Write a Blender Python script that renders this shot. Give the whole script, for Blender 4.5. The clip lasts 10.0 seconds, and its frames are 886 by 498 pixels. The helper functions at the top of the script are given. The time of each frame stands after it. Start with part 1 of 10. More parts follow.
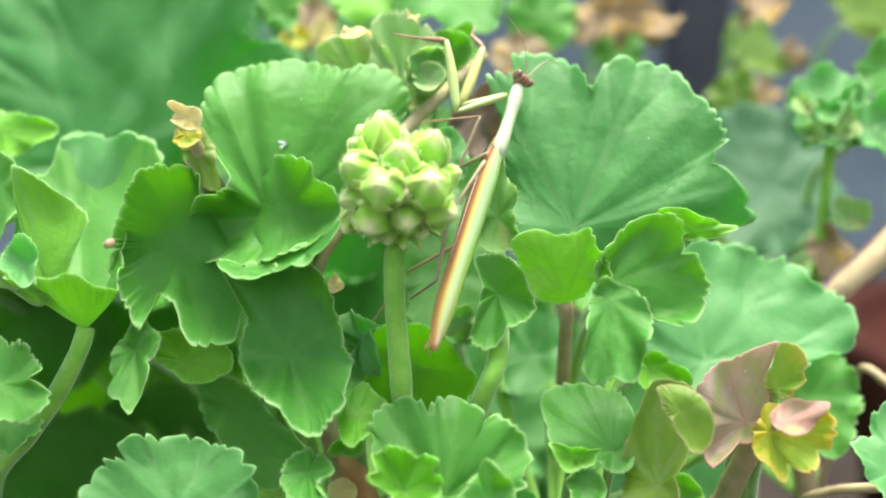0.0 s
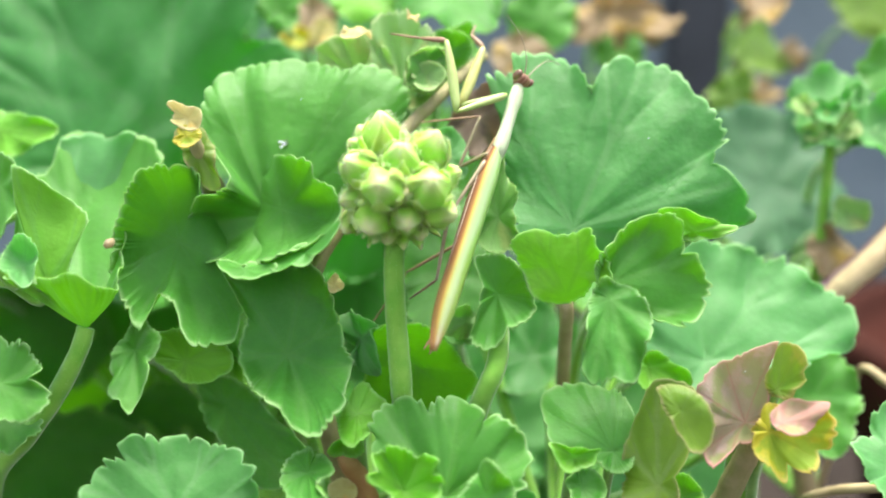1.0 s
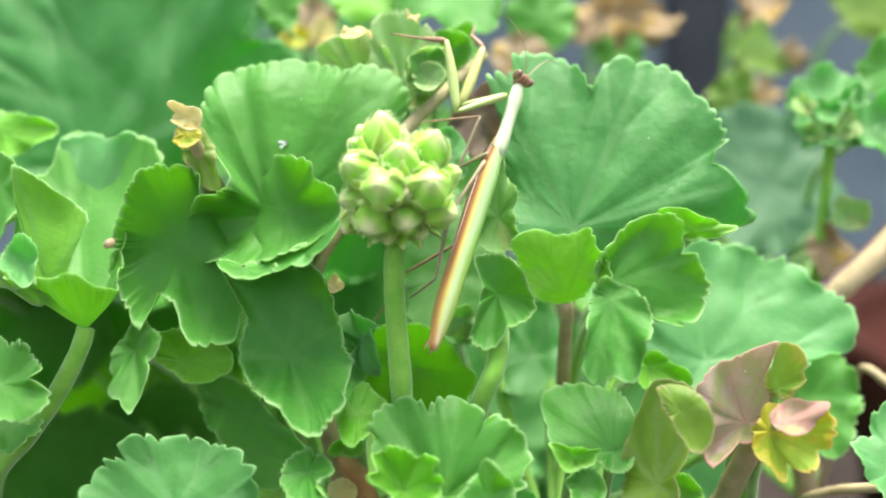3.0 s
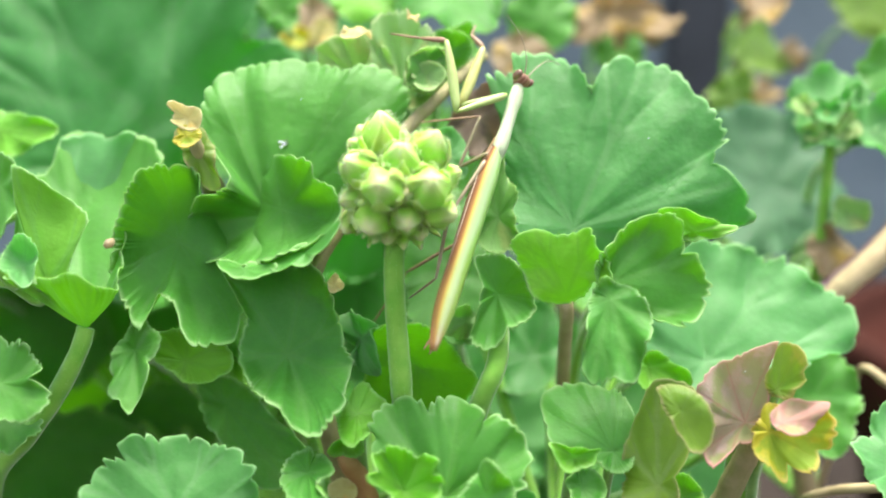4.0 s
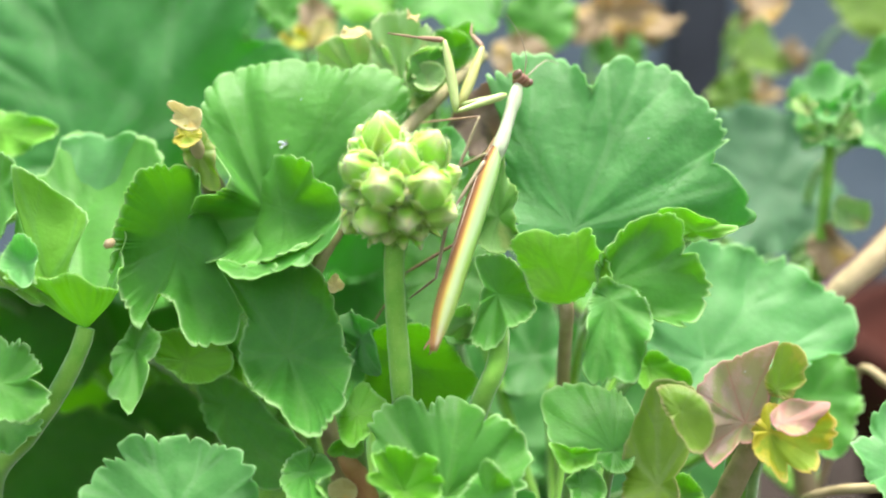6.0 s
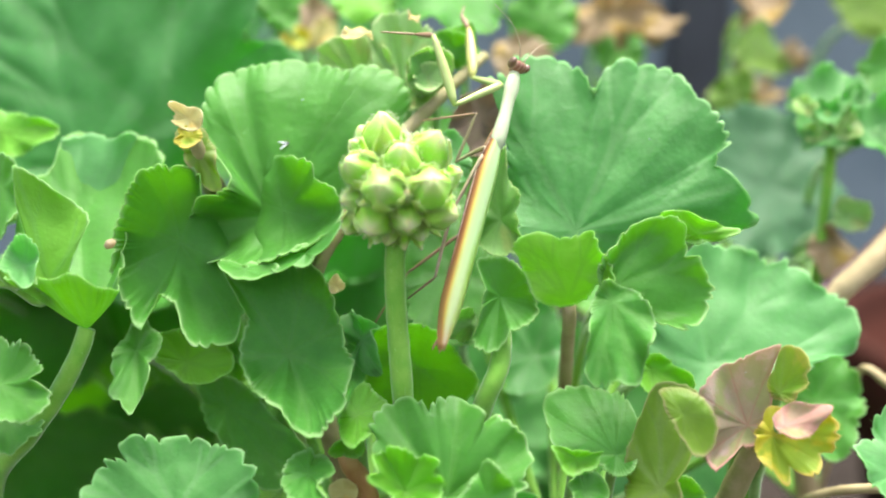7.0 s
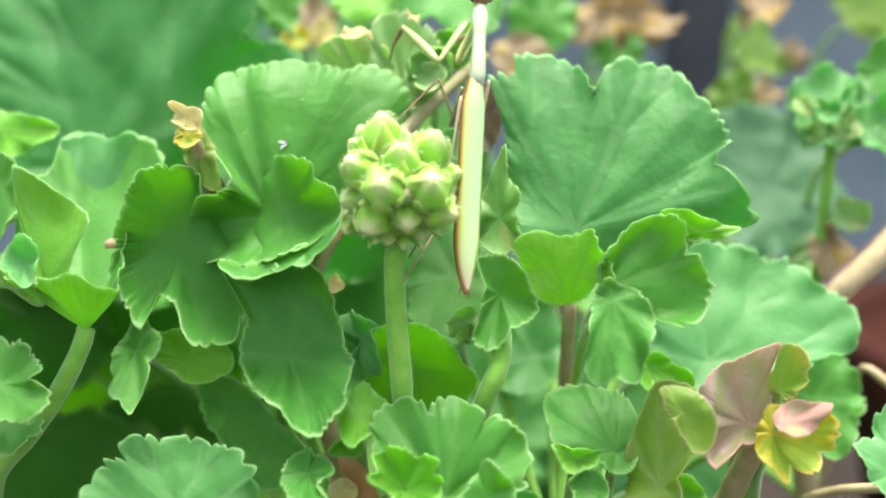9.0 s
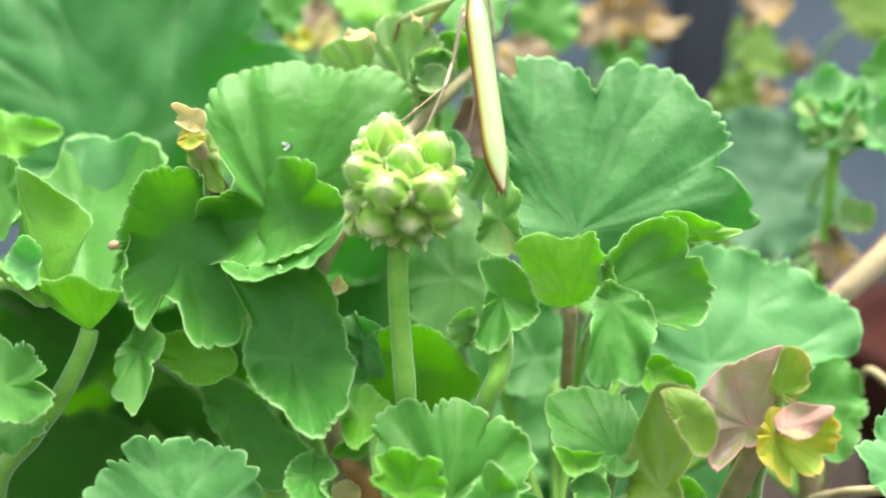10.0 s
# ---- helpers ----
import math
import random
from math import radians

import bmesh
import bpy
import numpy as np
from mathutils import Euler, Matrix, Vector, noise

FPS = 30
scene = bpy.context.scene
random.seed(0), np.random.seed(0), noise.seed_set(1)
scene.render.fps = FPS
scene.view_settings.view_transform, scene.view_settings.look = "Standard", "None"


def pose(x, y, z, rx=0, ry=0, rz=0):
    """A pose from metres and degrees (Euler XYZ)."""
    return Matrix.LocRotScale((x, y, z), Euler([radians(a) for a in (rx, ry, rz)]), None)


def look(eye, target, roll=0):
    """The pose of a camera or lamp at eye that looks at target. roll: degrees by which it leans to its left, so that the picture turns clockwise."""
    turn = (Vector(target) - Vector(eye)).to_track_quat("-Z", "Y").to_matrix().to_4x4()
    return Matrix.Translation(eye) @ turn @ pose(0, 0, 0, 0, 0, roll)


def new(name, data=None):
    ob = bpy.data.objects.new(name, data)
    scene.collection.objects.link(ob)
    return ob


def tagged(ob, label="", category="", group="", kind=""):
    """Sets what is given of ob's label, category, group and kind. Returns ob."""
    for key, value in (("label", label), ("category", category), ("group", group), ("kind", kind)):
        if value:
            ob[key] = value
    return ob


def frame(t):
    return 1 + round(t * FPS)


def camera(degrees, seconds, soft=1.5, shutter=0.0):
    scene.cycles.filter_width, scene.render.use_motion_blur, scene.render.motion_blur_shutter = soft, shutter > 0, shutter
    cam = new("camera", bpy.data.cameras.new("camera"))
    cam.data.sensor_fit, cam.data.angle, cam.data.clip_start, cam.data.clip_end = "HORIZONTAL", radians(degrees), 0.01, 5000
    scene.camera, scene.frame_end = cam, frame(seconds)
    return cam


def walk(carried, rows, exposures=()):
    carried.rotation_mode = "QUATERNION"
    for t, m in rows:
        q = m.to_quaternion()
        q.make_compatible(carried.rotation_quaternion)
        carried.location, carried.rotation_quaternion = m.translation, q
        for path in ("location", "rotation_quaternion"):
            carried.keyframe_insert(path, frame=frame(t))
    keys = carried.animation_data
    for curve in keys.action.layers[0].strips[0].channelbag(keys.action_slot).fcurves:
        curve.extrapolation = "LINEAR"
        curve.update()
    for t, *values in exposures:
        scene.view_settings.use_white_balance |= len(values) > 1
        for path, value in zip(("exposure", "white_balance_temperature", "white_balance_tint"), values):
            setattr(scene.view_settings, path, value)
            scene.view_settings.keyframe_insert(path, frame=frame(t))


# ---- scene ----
cam = camera(40, 10.0, soft=2.0)
cam.data.dof.use_dof = True
cam.data.dof.focus_distance = 0.232
cam.data.dof.aperture_fstop = 7.0
walk(cam, [
    (0, pose(0, -0.22889, 0.30865, 78.0000, 0, 0.0000)),
    (5.7, pose(0, -0.22889, 0.30865, 78.0000, 0, 0.0000)),
    (7, pose(0, -0.22889, 0.30865, 78.0266, 0, 0.0399)),
    (7.5, pose(0, -0.22889, 0.30865, 78.0213, 0, 0.0213)),
    (8, pose(0, -0.22889, 0.30865, 77.9335, 0, -0.0213)),
    (8.5, pose(0, -0.22889, 0.30865, 77.9681, 0, -0.0080)),
    (9, pose(0, -0.22889, 0.30865, 78.0133, 0, 0.0266)),
    (9.5, pose(0, -0.22889, 0.30865, 78.0399, 0, 0.0000)),
    (9.8, pose(0, -0.22889, 0.30865, 78.0532, 0, 0.0798)),
    (10, pose(0, -0.22889, 0.30865, 78.0931, 0, 0.1862)),
])

# ---- light: bright overcast garden daylight ----
SUN_UP, SUN_ROUND = 80, 40
world = bpy.data.worlds.new("sky")
scene.world = world
world.use_nodes = True
wn = world.node_tree
sky = wn.nodes.new("ShaderNodeTexSky")
sky.sky_type = 'NISHITA'
sky.sun_disc = False
sky.sun_elevation = radians(SUN_UP)
sky.sun_rotation = radians(SUN_ROUND)
sky.air_density, sky.dust_density, sky.ozone_density = 1.0, 3.0, 1.0
veil = wn.nodes.new("ShaderNodeHueSaturation")  # thin cloud greys the blue
veil.inputs["Saturation"].default_value = 0.45
wn.links.new(sky.outputs[0], veil.inputs["Color"])
wn.links.new(veil.outputs[0], wn.nodes["Background"].inputs[0])
wn.nodes["Background"].inputs[1].default_value = 0.15
sun_data = bpy.data.lights.new("sun", 'SUN')
sun_data.energy, sun_data.angle, sun_data.color = 2.8, radians(40), (1.0, 0.95, 0.84)
sun = new("sun", sun_data)
su, sr = radians(SUN_UP), radians(SUN_ROUND)
sun_way = Vector((math.sin(sr) * math.cos(su), math.cos(sr) * math.cos(su), math.sin(su)))
sun.matrix_world = look(sun_way * 5, (0, 0, 0))
scene.view_settings.exposure = 1.84

# ---- materials ----


def material(name):
    m = bpy.data.materials.new(name)
    m.use_nodes = True
    t = m.node_tree
    b = t.nodes["Principled BSDF"]
    return m, t, b


def mixed(t, fac, a, b):
    n = t.nodes.new("ShaderNodeMix")
    n.data_type = 'RGBA'
    for sock, v in ((n.inputs[0], fac), (n.inputs[6], a), (n.inputs[7], b)):
        if isinstance(v, (int, float)):
            sock.default_value = v
        elif isinstance(v, tuple):
            sock.default_value = (*v, 1)
        else:
            t.links.new(v, sock)
    return n.outputs[2]


def ranged(t, v, lo, hi, to_lo=0.0, to_hi=1.0):
    n = t.nodes.new("ShaderNodeMapRange")
    n.interpolation_type = 'SMOOTHSTEP'
    t.links.new(v, n.inputs[0])
    for i, x in enumerate((lo, hi, to_lo, to_hi)):
        n.inputs[i + 1].default_value = x
    return n.outputs[0]


def noised(t, scale, detail=3.0, rough=0.55):
    co = t.nodes.new("ShaderNodeTexCoord")
    n = t.nodes.new("ShaderNodeTexNoise")
    t.links.new(co.outputs["Object"], n.inputs["Vector"])
    n.inputs["Scale"].default_value = scale
    n.inputs["Detail"].default_value = detail
    n.inputs["Roughness"].default_value = rough
    return n.outputs[0]


def attribute(t, name):
    n = t.nodes.new("ShaderNodeAttribute")
    n.attribute_name = name
    return n.outputs["Fac"]


def bumped(t, height, strength, distance, below=None):
    n = t.nodes.new("ShaderNodeBump")
    n.inputs["Strength"].default_value = strength
    n.inputs["Distance"].default_value = distance
    t.links.new(height, n.inputs["Height"])
    if below is not None:
        t.links.new(below, n.inputs["Normal"])
    return n.outputs[0]


def leaf_material(name, dark, light, under, vein, edge, through_colour, blotch=None, amount=0.0):
    """A downy leaf blade: mottled face, paler veins and margin, a matt underside, light shining through."""
    m, t, b = material(name)
    big = ranged(t, noised(t, 90, 3), 0.38, 0.62)
    fine = ranged(t, noised(t, 900, 3), 0.3, 0.7)
    colour = mixed(t, big, dark, light)
    colour = mixed(t, ranged(t, fine, 0, 1, 0, 0.18), colour, vein)
    colour = mixed(t, ranged(t, noised(t, 240, 4, 0.65), 0.4, 0.7, 0, 0.45), colour, tuple(0.66 * v for v in dark))
    colour = mixed(t, ranged(t, noised(t, 520, 4, 0.7), 0.5, 0.72, 0, 0.3), colour, tuple(0.55 * v for v in dark))
    own = t.nodes.new("ShaderNodeObjectInfo")
    colour = mixed(t, ranged(t, own.outputs["Random"], 0, 1, 0, 0.35), colour, (light[0] * 1.35, light[1] * 1.02, light[2] * 0.7))
    if blotch:
        spots = ranged(t, noised(t, 130, 4, 0.6), 0.62 - 0.3 * amount, 0.72 - 0.3 * amount)
        colour = mixed(t, spots, colour, blotch)
    colour = mixed(t, ranged(t, attribute(t, "under"), 0.4, 0.6), colour, under)
    dv = attribute(t, "vein_gap")
    patch = ranged(t, noised(t, 45, 3, 0.6), 0.45, 0.7, 0.50, 0.64)
    t.links.new(patch, b.inputs["Roughness"])
    colour = mixed(t, ranged(t, dv, 0.10, 0.8, 0.38, 0.0), colour, vein)
    rim_wide = t.nodes.new("ShaderNodeMath")
    rim_wide.operation = 'MULTIPLY'
    t.links.new(ranged(t, attribute(t, "edge_gap"), 0.05, 0.75, 1.0, 0.0), rim_wide.inputs[0])
    t.links.new(ranged(t, noised(t, 160, 2), 0.35, 0.65, 0.35, 0.85), rim_wide.inputs[1])
    colour = mixed(t, rim_wide.outputs[0], colour, edge)
    t.links.new(colour, b.inputs["Base Color"])
    b.inputs["Specular IOR Level"].default_value = 0.42
    b.inputs["Sheen Weight"].default_value = 0.12
    b.inputs["Sheen Roughness"].default_value = 0.5
    b.inputs["Sheen Tint"].default_value = (0.7, 1.0, 0.7, 1)
    n1 = bumped(t, ranged(t, dv, 0.0, 1.2), 0.22, 0.0003)
    n2 = bumped(t, noised(t, 1400, 2), 0.35, 0.0002, n1)
    n3 = bumped(t, noised(t, 260, 3), 0.5, 0.0008, n2)
    co = t.nodes.new("ShaderNodeTexCoord")
    net = t.nodes.new("ShaderNodeTexVoronoi")
    net.feature = 'DISTANCE_TO_EDGE'
    net.inputs["Scale"].default_value = 420
    t.links.new(co.outputs["Object"], net.inputs["Vector"])
    n4 = bumped(t, ranged(t, net.outputs["Distance"], 0.0, 0.25), 0.07, 0.0003, n3)
    t.links.new(n4, b.inputs["Normal"])
    tr = t.nodes.new("ShaderNodeBsdfTranslucent")
    t.links.new(mixed(t, ranged(t, dv, 0.15, 0.6, 0.16, 0.0), through_colour, dark), tr.inputs[0])
    mx = t.nodes.new("ShaderNodeMixShader")
    mx.inputs[0].default_value = 0.44
    t.links.new(b.outputs[0], mx.inputs[1])
    t.links.new(tr.outputs[0], mx.inputs[2])
    t.links.new(mx.outputs[0], t.nodes["Material Output"].inputs[0])
    return m


def plain_material(name, a, b_colour, scale, rough=0.6, bump=0.3, depth=0.0003, spec=0.4, fine=0, sheen=0.0):
    m, t, b = material(name)
    colour = mixed(t, ranged(t, noised(t, scale, 4), 0.3, 0.7), a, b_colour)
    if fine:
        colour = mixed(t, ranged(t, noised(t, fine, 3), 0.45, 0.75, 0, 0.5), colour, tuple(0.5 * v for v in a))
    t.links.new(colour, b.inputs["Base Color"])
    b.inputs["Roughness"].default_value = rough
    b.inputs["Specular IOR Level"].default_value = spec
    b.inputs["Sheen Weight"].default_value = sheen
    t.links.new(bumped(t, noised(t, scale * 5, 3), bump, depth), b.inputs["Normal"])
    return m


FRESH = leaf_material("fresh_leaf", (0.031, 0.172, 0.015), (0.058, 0.250, 0.028), (0.120, 0.320, 0.018), (0.150, 0.360, 0.070), (0.33, 0.50, 0.22), (0.37, 0.72, 0.05))
COOL = leaf_material("cool_leaf", (0.038, 0.170, 0.038), (0.064, 0.232, 0.060), (0.080, 0.240, 0.040), (0.180, 0.370, 0.140), (0.28, 0.45, 0.21), (0.26, 0.78, 0.10))
MINT = leaf_material("mint_leaf", (0.062, 0.220, 0.062), (0.100, 0.280, 0.096), (0.130, 0.330, 0.080), (0.170, 0.390, 0.140), (0.36, 0.53, 0.28), (0.34, 0.84, 0.18))
LIME = leaf_material("lime_leaf", (0.080, 0.260, 0.010), (0.125, 0.330, 0.016), (0.150, 0.360, 0.018), (0.165, 0.370, 0.040), (0.34, 0.52, 0.20), (0.46, 0.92, 0.04))
PALE = leaf_material("pale_leaf", (0.085, 0.235, 0.045), (0.150, 0.320, 0.080), (0.150, 0.310, 0.060), (0.190, 0.350, 0.105), (0.40, 0.50, 0.19), (0.44, 0.84, 0.20), (0.30, 0.36, 0.10), 0.2)
PINK = leaf_material("pink_leaf", (0.300, 0.270, 0.190), (0.500, 0.420, 0.370), (0.500, 0.400, 0.350), (0.520, 0.120, 0.170), (0.60, 0.26, 0.27), (0.72, 0.60, 0.42), (0.24, 0.30, 0.12), 0.55)
GOLD = leaf_material("gold_leaf", (0.330, 0.400, 0.018), (0.540, 0.490, 0.026), (0.480, 0.450, 0.050), (0.520, 0.460, 0.080), (0.62, 0.44, 0.14), (0.84, 0.78, 0.05), (0.17, 0.34, 0.014), 0.45)
GOLDGREEN = leaf_material("yellow_green_leaf", (0.120, 0.255, 0.020), (0.220, 0.330, 0.036), (0.240, 0.340, 0.050), (0.280, 0.360, 0.080), (0.50, 0.34, 0.16), (0.58, 0.76, 0.05), (0.42, 0.30, 0.08), 0.12)
OLIVE = leaf_material("olive_leaf", (0.072, 0.175, 0.006), (0.135, 0.255, 0.012), (0.190, 0.280, 0.040), (0.220, 0.300, 0.100), (0.42, 0.30, 0.18), (0.46, 0.72, 0.10))
DRY = leaf_material("dry_leaf", (0.230, 0.170, 0.095), (0.370, 0.285, 0.170), (0.320, 0.245, 0.150), (0.300, 0.220, 0.130), (0.44, 0.35, 0.22), (0.60, 0.48, 0.28), (0.46, 0.30, 0.05), 0.3)
YOUNG = leaf_material("young_leaf", (0.230, 0.410, 0.140), (0.340, 0.510, 0.230), (0.280, 0.430, 0.140), (0.280, 0.430, 0.170), (0.60, 0.62, 0.36), (0.48, 0.78, 0.20), (0.36, 0.36, 0.13), 0.3)
BROWN = leaf_material("brown_leaf", (0.160, 0.120, 0.095), (0.260, 0.200, 0.160), (0.240, 0.180, 0.140), (0.200, 0.140, 0.110), (0.34, 0.26, 0.19), (0.50, 0.38, 0.28), (0.05, 0.04, 0.05), 0.15)
HAZEL = leaf_material("blue_green_leaf", (0.045, 0.140, 0.070), (0.070, 0.185, 0.105), (0.080, 0.190, 0.090), (0.100, 0.220, 0.120), (0.14, 0.28, 0.16), (0.18, 0.55, 0.20))
CREAM = leaf_material("cream_leaf", (0.460, 0.460, 0.180), (0.600, 0.580, 0.300), (0.620, 0.560, 0.320), (0.600, 0.480, 0.180), (0.70, 0.64, 0.40), (0.90, 0.82, 0.52), (0.66, 0.46, 0.10), 0.25)
STALK = plain_material("green_stalk", (0.120, 0.330, 0.022), (0.190, 0.400, 0.045), 220, 0.6, 0.4, 0.0002, spec=0.3, sheen=0.4)
TAN = plain_material("tan_stalk", (0.230, 0.220, 0.085), (0.320, 0.270, 0.140), 250, 0.65, 0.5, 0.0004)
WOOD = plain_material("woody_stem", (0.110, 0.085, 0.055), (0.190, 0.150, 0.095), 200, 0.8, 0.7, 0.0008)
SOIL = plain_material("potting_soil", (0.020, 0.015, 0.012), (0.055, 0.042, 0.034), 60, 0.95, 1.0, 0.004, 0.2, 500)
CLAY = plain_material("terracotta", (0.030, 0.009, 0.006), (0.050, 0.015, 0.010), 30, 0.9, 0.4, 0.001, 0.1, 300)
WALL = plain_material("grey_plaster", (0.120, 0.160, 0.185), (0.185, 0.230, 0.255), 12, 0.9, 0.6, 0.002, 0.3, 200)
POST = plain_material("dark_paint", (0.022, 0.025, 0.030), (0.036, 0.040, 0.048), 20, 0.5, 0.3, 0.0005)
PURPLE = plain_material("purple_stalk", (0.150, 0.085, 0.095), (0.210, 0.130, 0.130), 200, 0.6, 0.4, 0.0004)
RUST = plain_material("orange_stalk", (0.330, 0.170, 0.060), (0.420, 0.250, 0.100), 200, 0.6, 0.4, 0.0004)
STRAW = plain_material("straw_fibre", (0.330, 0.260, 0.140), (0.440, 0.350, 0.200), 120, 0.8, 0.5, 0.0004)

# ---- builders ----
MM = 0.001


def part(name, mesh, mat, parent, label="", at=None):
    mesh.materials.append(mat)
    ob = new(name, mesh)
    ob.parent = parent
    if at is not None:
        ob.matrix_basis = at
    if label:
        ob["label"] = label
    return ob


def sheet(name, verts, faces, values=()):
    me = bpy.data.meshes.new(name)
    me.from_pydata([tuple(v) for v in verts], [], faces)
    for key, data in values:
        a = me.attributes.new(key, 'FLOAT', 'POINT')
        a.data.foreach_set("value", np.asarray(data, dtype=np.float32))
    me.polygons.foreach_set("use_smooth", [True] * len(me.polygons))
    me.update()
    return me


def around(angles, at, values):
    """Smooth values round a circle, with no overshoot between the given ones."""
    x = np.concatenate((angles[-2:] - 360, angles, angles[:2] + 360))
    y = np.concatenate((values[-2:], values, values[:2]))
    h, d = np.diff(x), np.diff(y) / np.diff(x)
    s = np.zeros(len(x))
    for i in range(1, len(x) - 1):
        if d[i - 1] * d[i] > 0:
            s[i] = 2 * d[i - 1] * d[i] / (d[i - 1] + d[i])
    k = np.clip(np.searchsorted(x, at, side="right") - 1, 0, len(x) - 2)
    u = (at - x[k]) / h[k]
    return ((1 + 2 * u) * (1 - u) ** 2 * y[k] + u * (1 - u) ** 2 * h[k] * s[k]
            + u * u * (3 - 2 * u) * y[k + 1] + u * u * (u - 1) * h[k] * s[k + 1])


def blade(rim, seed, tooth=0.8, pitch=3.6, ruffle=0.5, quilt=0.3, lump=1.0, dish=1.7, n=0, rings=20, thick=0.4, scale=1.0, joint=(0.0, 0.0), down=0, pleats=(), veined=1.0, ease=16.0):
    """A geranium leaf blade round its stalk's joint: each item of rim is a direction in degrees, a reach and a rise
    in mm, how far the rise is gathered in the margin's lip, 0 to 1, and how far in mm the blade sinks on the way. Scalloped, veined, quilted and wavy. pleats: direction, height in mm and half width in degrees of each fold that fans out from the joint. veined: how clearly the veins show.
    ease: degrees over which the middle evens out the margin's ups and downs."""
    rng = np.random.RandomState(seed)
    rim = np.array([(*r, 0.0)[:5] for r in rim], dtype=float)
    rim = rim[np.argsort(rim[:, 0])]
    n = n or int(np.clip(2 * math.pi * rim[:, 1].mean() / 0.42, 120, 520))
    th = np.arange(n) * 360.0 / n + rim[0, 0]
    length, rise, bend, sink = (around(rim[:, 0], th, rim[:, i]) for i in (1, 2, 3, 4))
    tr = np.radians(th)
    wrap = np.minimum(np.arange(n), n - np.arange(n)) * 360.0 / n
    soft = np.fft.rfft(np.exp(-(wrap / ease) ** 2) / np.exp(-(wrap / ease) ** 2).sum())
    eased = [np.fft.irfft(np.fft.rfft(v) * soft, n) for v in (rise, bend, sink)]
    # margin: rounded teeth at an uneven pitch
    px, py = length * np.cos(tr), length * np.sin(tr)
    step = np.hypot(np.roll(px, -1) - px, np.roll(py, -1) - py)
    run = np.concatenate(([0], np.cumsum(step)[:-1]))
    whole = step.sum()
    count = max(8, round(whole / pitch))
    wob = sum(rng.uniform(0.2, 0.5) * np.sin(k * tr + rng.uniform(0, 6.3)) for k in (5, 8, 13))
    phase = run / whole * count + wob
    teeth = np.abs(np.sin(np.pi * phase)) ** 0.6
    size = 2.4 * tooth * (0.8 + 0.5 * np.sin(3 * tr + rng.uniform(0, 6)) * rng.uniform(0.3, 0.8) + 0.25 * np.sin(7 * tr + rng.uniform(0, 6)))
    size = size + 0.25 * np.abs(np.sin(np.pi * phase * 2.7 + 1))
    length = np.maximum(length - size * (1 - teeth) * np.clip(length / 12, 0.3, 1), 1.0)
    rho = 1 - (1 - np.arange(1, rings + 1) / rings) ** 1.35
    R, TH = np.meshgrid(rho, tr, indexing="ij")
    whole_len = np.fft.irfft(np.fft.rfft(length) * np.fft.rfft(np.exp(-(wrap / 6.0) ** 2) / np.exp(-(wrap / 6.0) ** 2).sum()), n)
    rim_near = np.exp(-whole_len * (1 - R) / 1.4)
    flat = (whole_len + (length - whole_len) * rim_near) * R
    out = np.clip(R, 0, 1) ** 4
    rise2, bend2 = eased[0] * (1 - out) + rise * out, eased[1] * (1 - out) + bend * out
    up = rise2 * ((1 - bend2) * R ** dish + bend2 * R ** 6) - eased[2] * 4 * R ** 2 * (1 - R ** 2)
    X, Y = flat * np.cos(TH), flat * np.sin(TH)
    U, V = flat * np.cos(TH), flat * np.sin(TH)
    # veins: one to each long direction, forking past the middle
    m = int(np.clip(round(np.ptp(rim[:, 0]) / 48), 4, 9))
    mains = []
    for j in range(m):
        sector = np.arange(int(n * j / m), int(n * (j + 1) / m))
        best = sector[np.argmax(length[sector] * (1 - 0.25 * np.abs(np.linspace(-1, 1, len(sector)))))]
        mains.append(best)
    gap = np.full(X.shape, 99.0)
    bold = float(np.clip(length.mean() / 28, 1.0, 2.4))

    def line(ax, ay, bx, by, wide):
        nonlocal gap
        dx, dy = bx - ax, by - ay
        s = np.clip(((U - ax) * dx + (V - ay) * dy) / (dx * dx + dy * dy + 1e-9), 0, 1)
        gap = np.minimum(gap, np.hypot(U - ax - s * dx, V - ay - s * dy) / wide)

    for i in mains:
        ex, ey = length[i] * math.cos(tr[i]) - joint[0], length[i] * math.sin(tr[i]) - joint[1]
        l, a = math.hypot(ex, ey), math.atan2(ey, ex)
        jx, jy = joint
        line(jx, jy, jx + 0.95 * l * math.cos(a), jy + 0.95 * l * math.sin(a), 1.15 * bold)
        for side in (-1, 1):
            for f, g in ((0.5, 0.92),):
                b = a + side * rng.uniform(0.16, 0.26)
                line(jx + f * l * math.cos(a), jy + f * l * math.sin(a), jx + g * l * math.cos(b), jy + g * l * math.sin(b), 0.7)
    up = up + quilt * min(veined, 1) * (1 - np.exp(-(gap / 2.6) ** 2)) * np.sin(np.pi * np.clip(R, 0, 1) ** 0.8) ** 0.5
    turns = run / 15.0 * 2 * math.pi
    waves = np.sin(turns + 1.3 * np.sin(2 * tr + rng.uniform(0, 6)) + rng.uniform(0, 6)) + 0.6 * np.sin(1.7 * turns + rng.uniform(0, 6)) + 0.5 * np.sin(0.45 * turns + rng.uniform(0, 6))
    up = up + 2.1 * ruffle * R ** 2 * np.exp(-whole_len * (1 - R) / 4.5) * waves + 0.4 * tooth * R ** 2 * rim_near * (teeth - 0.6)
    q = rng.uniform(-50, 50, 2)
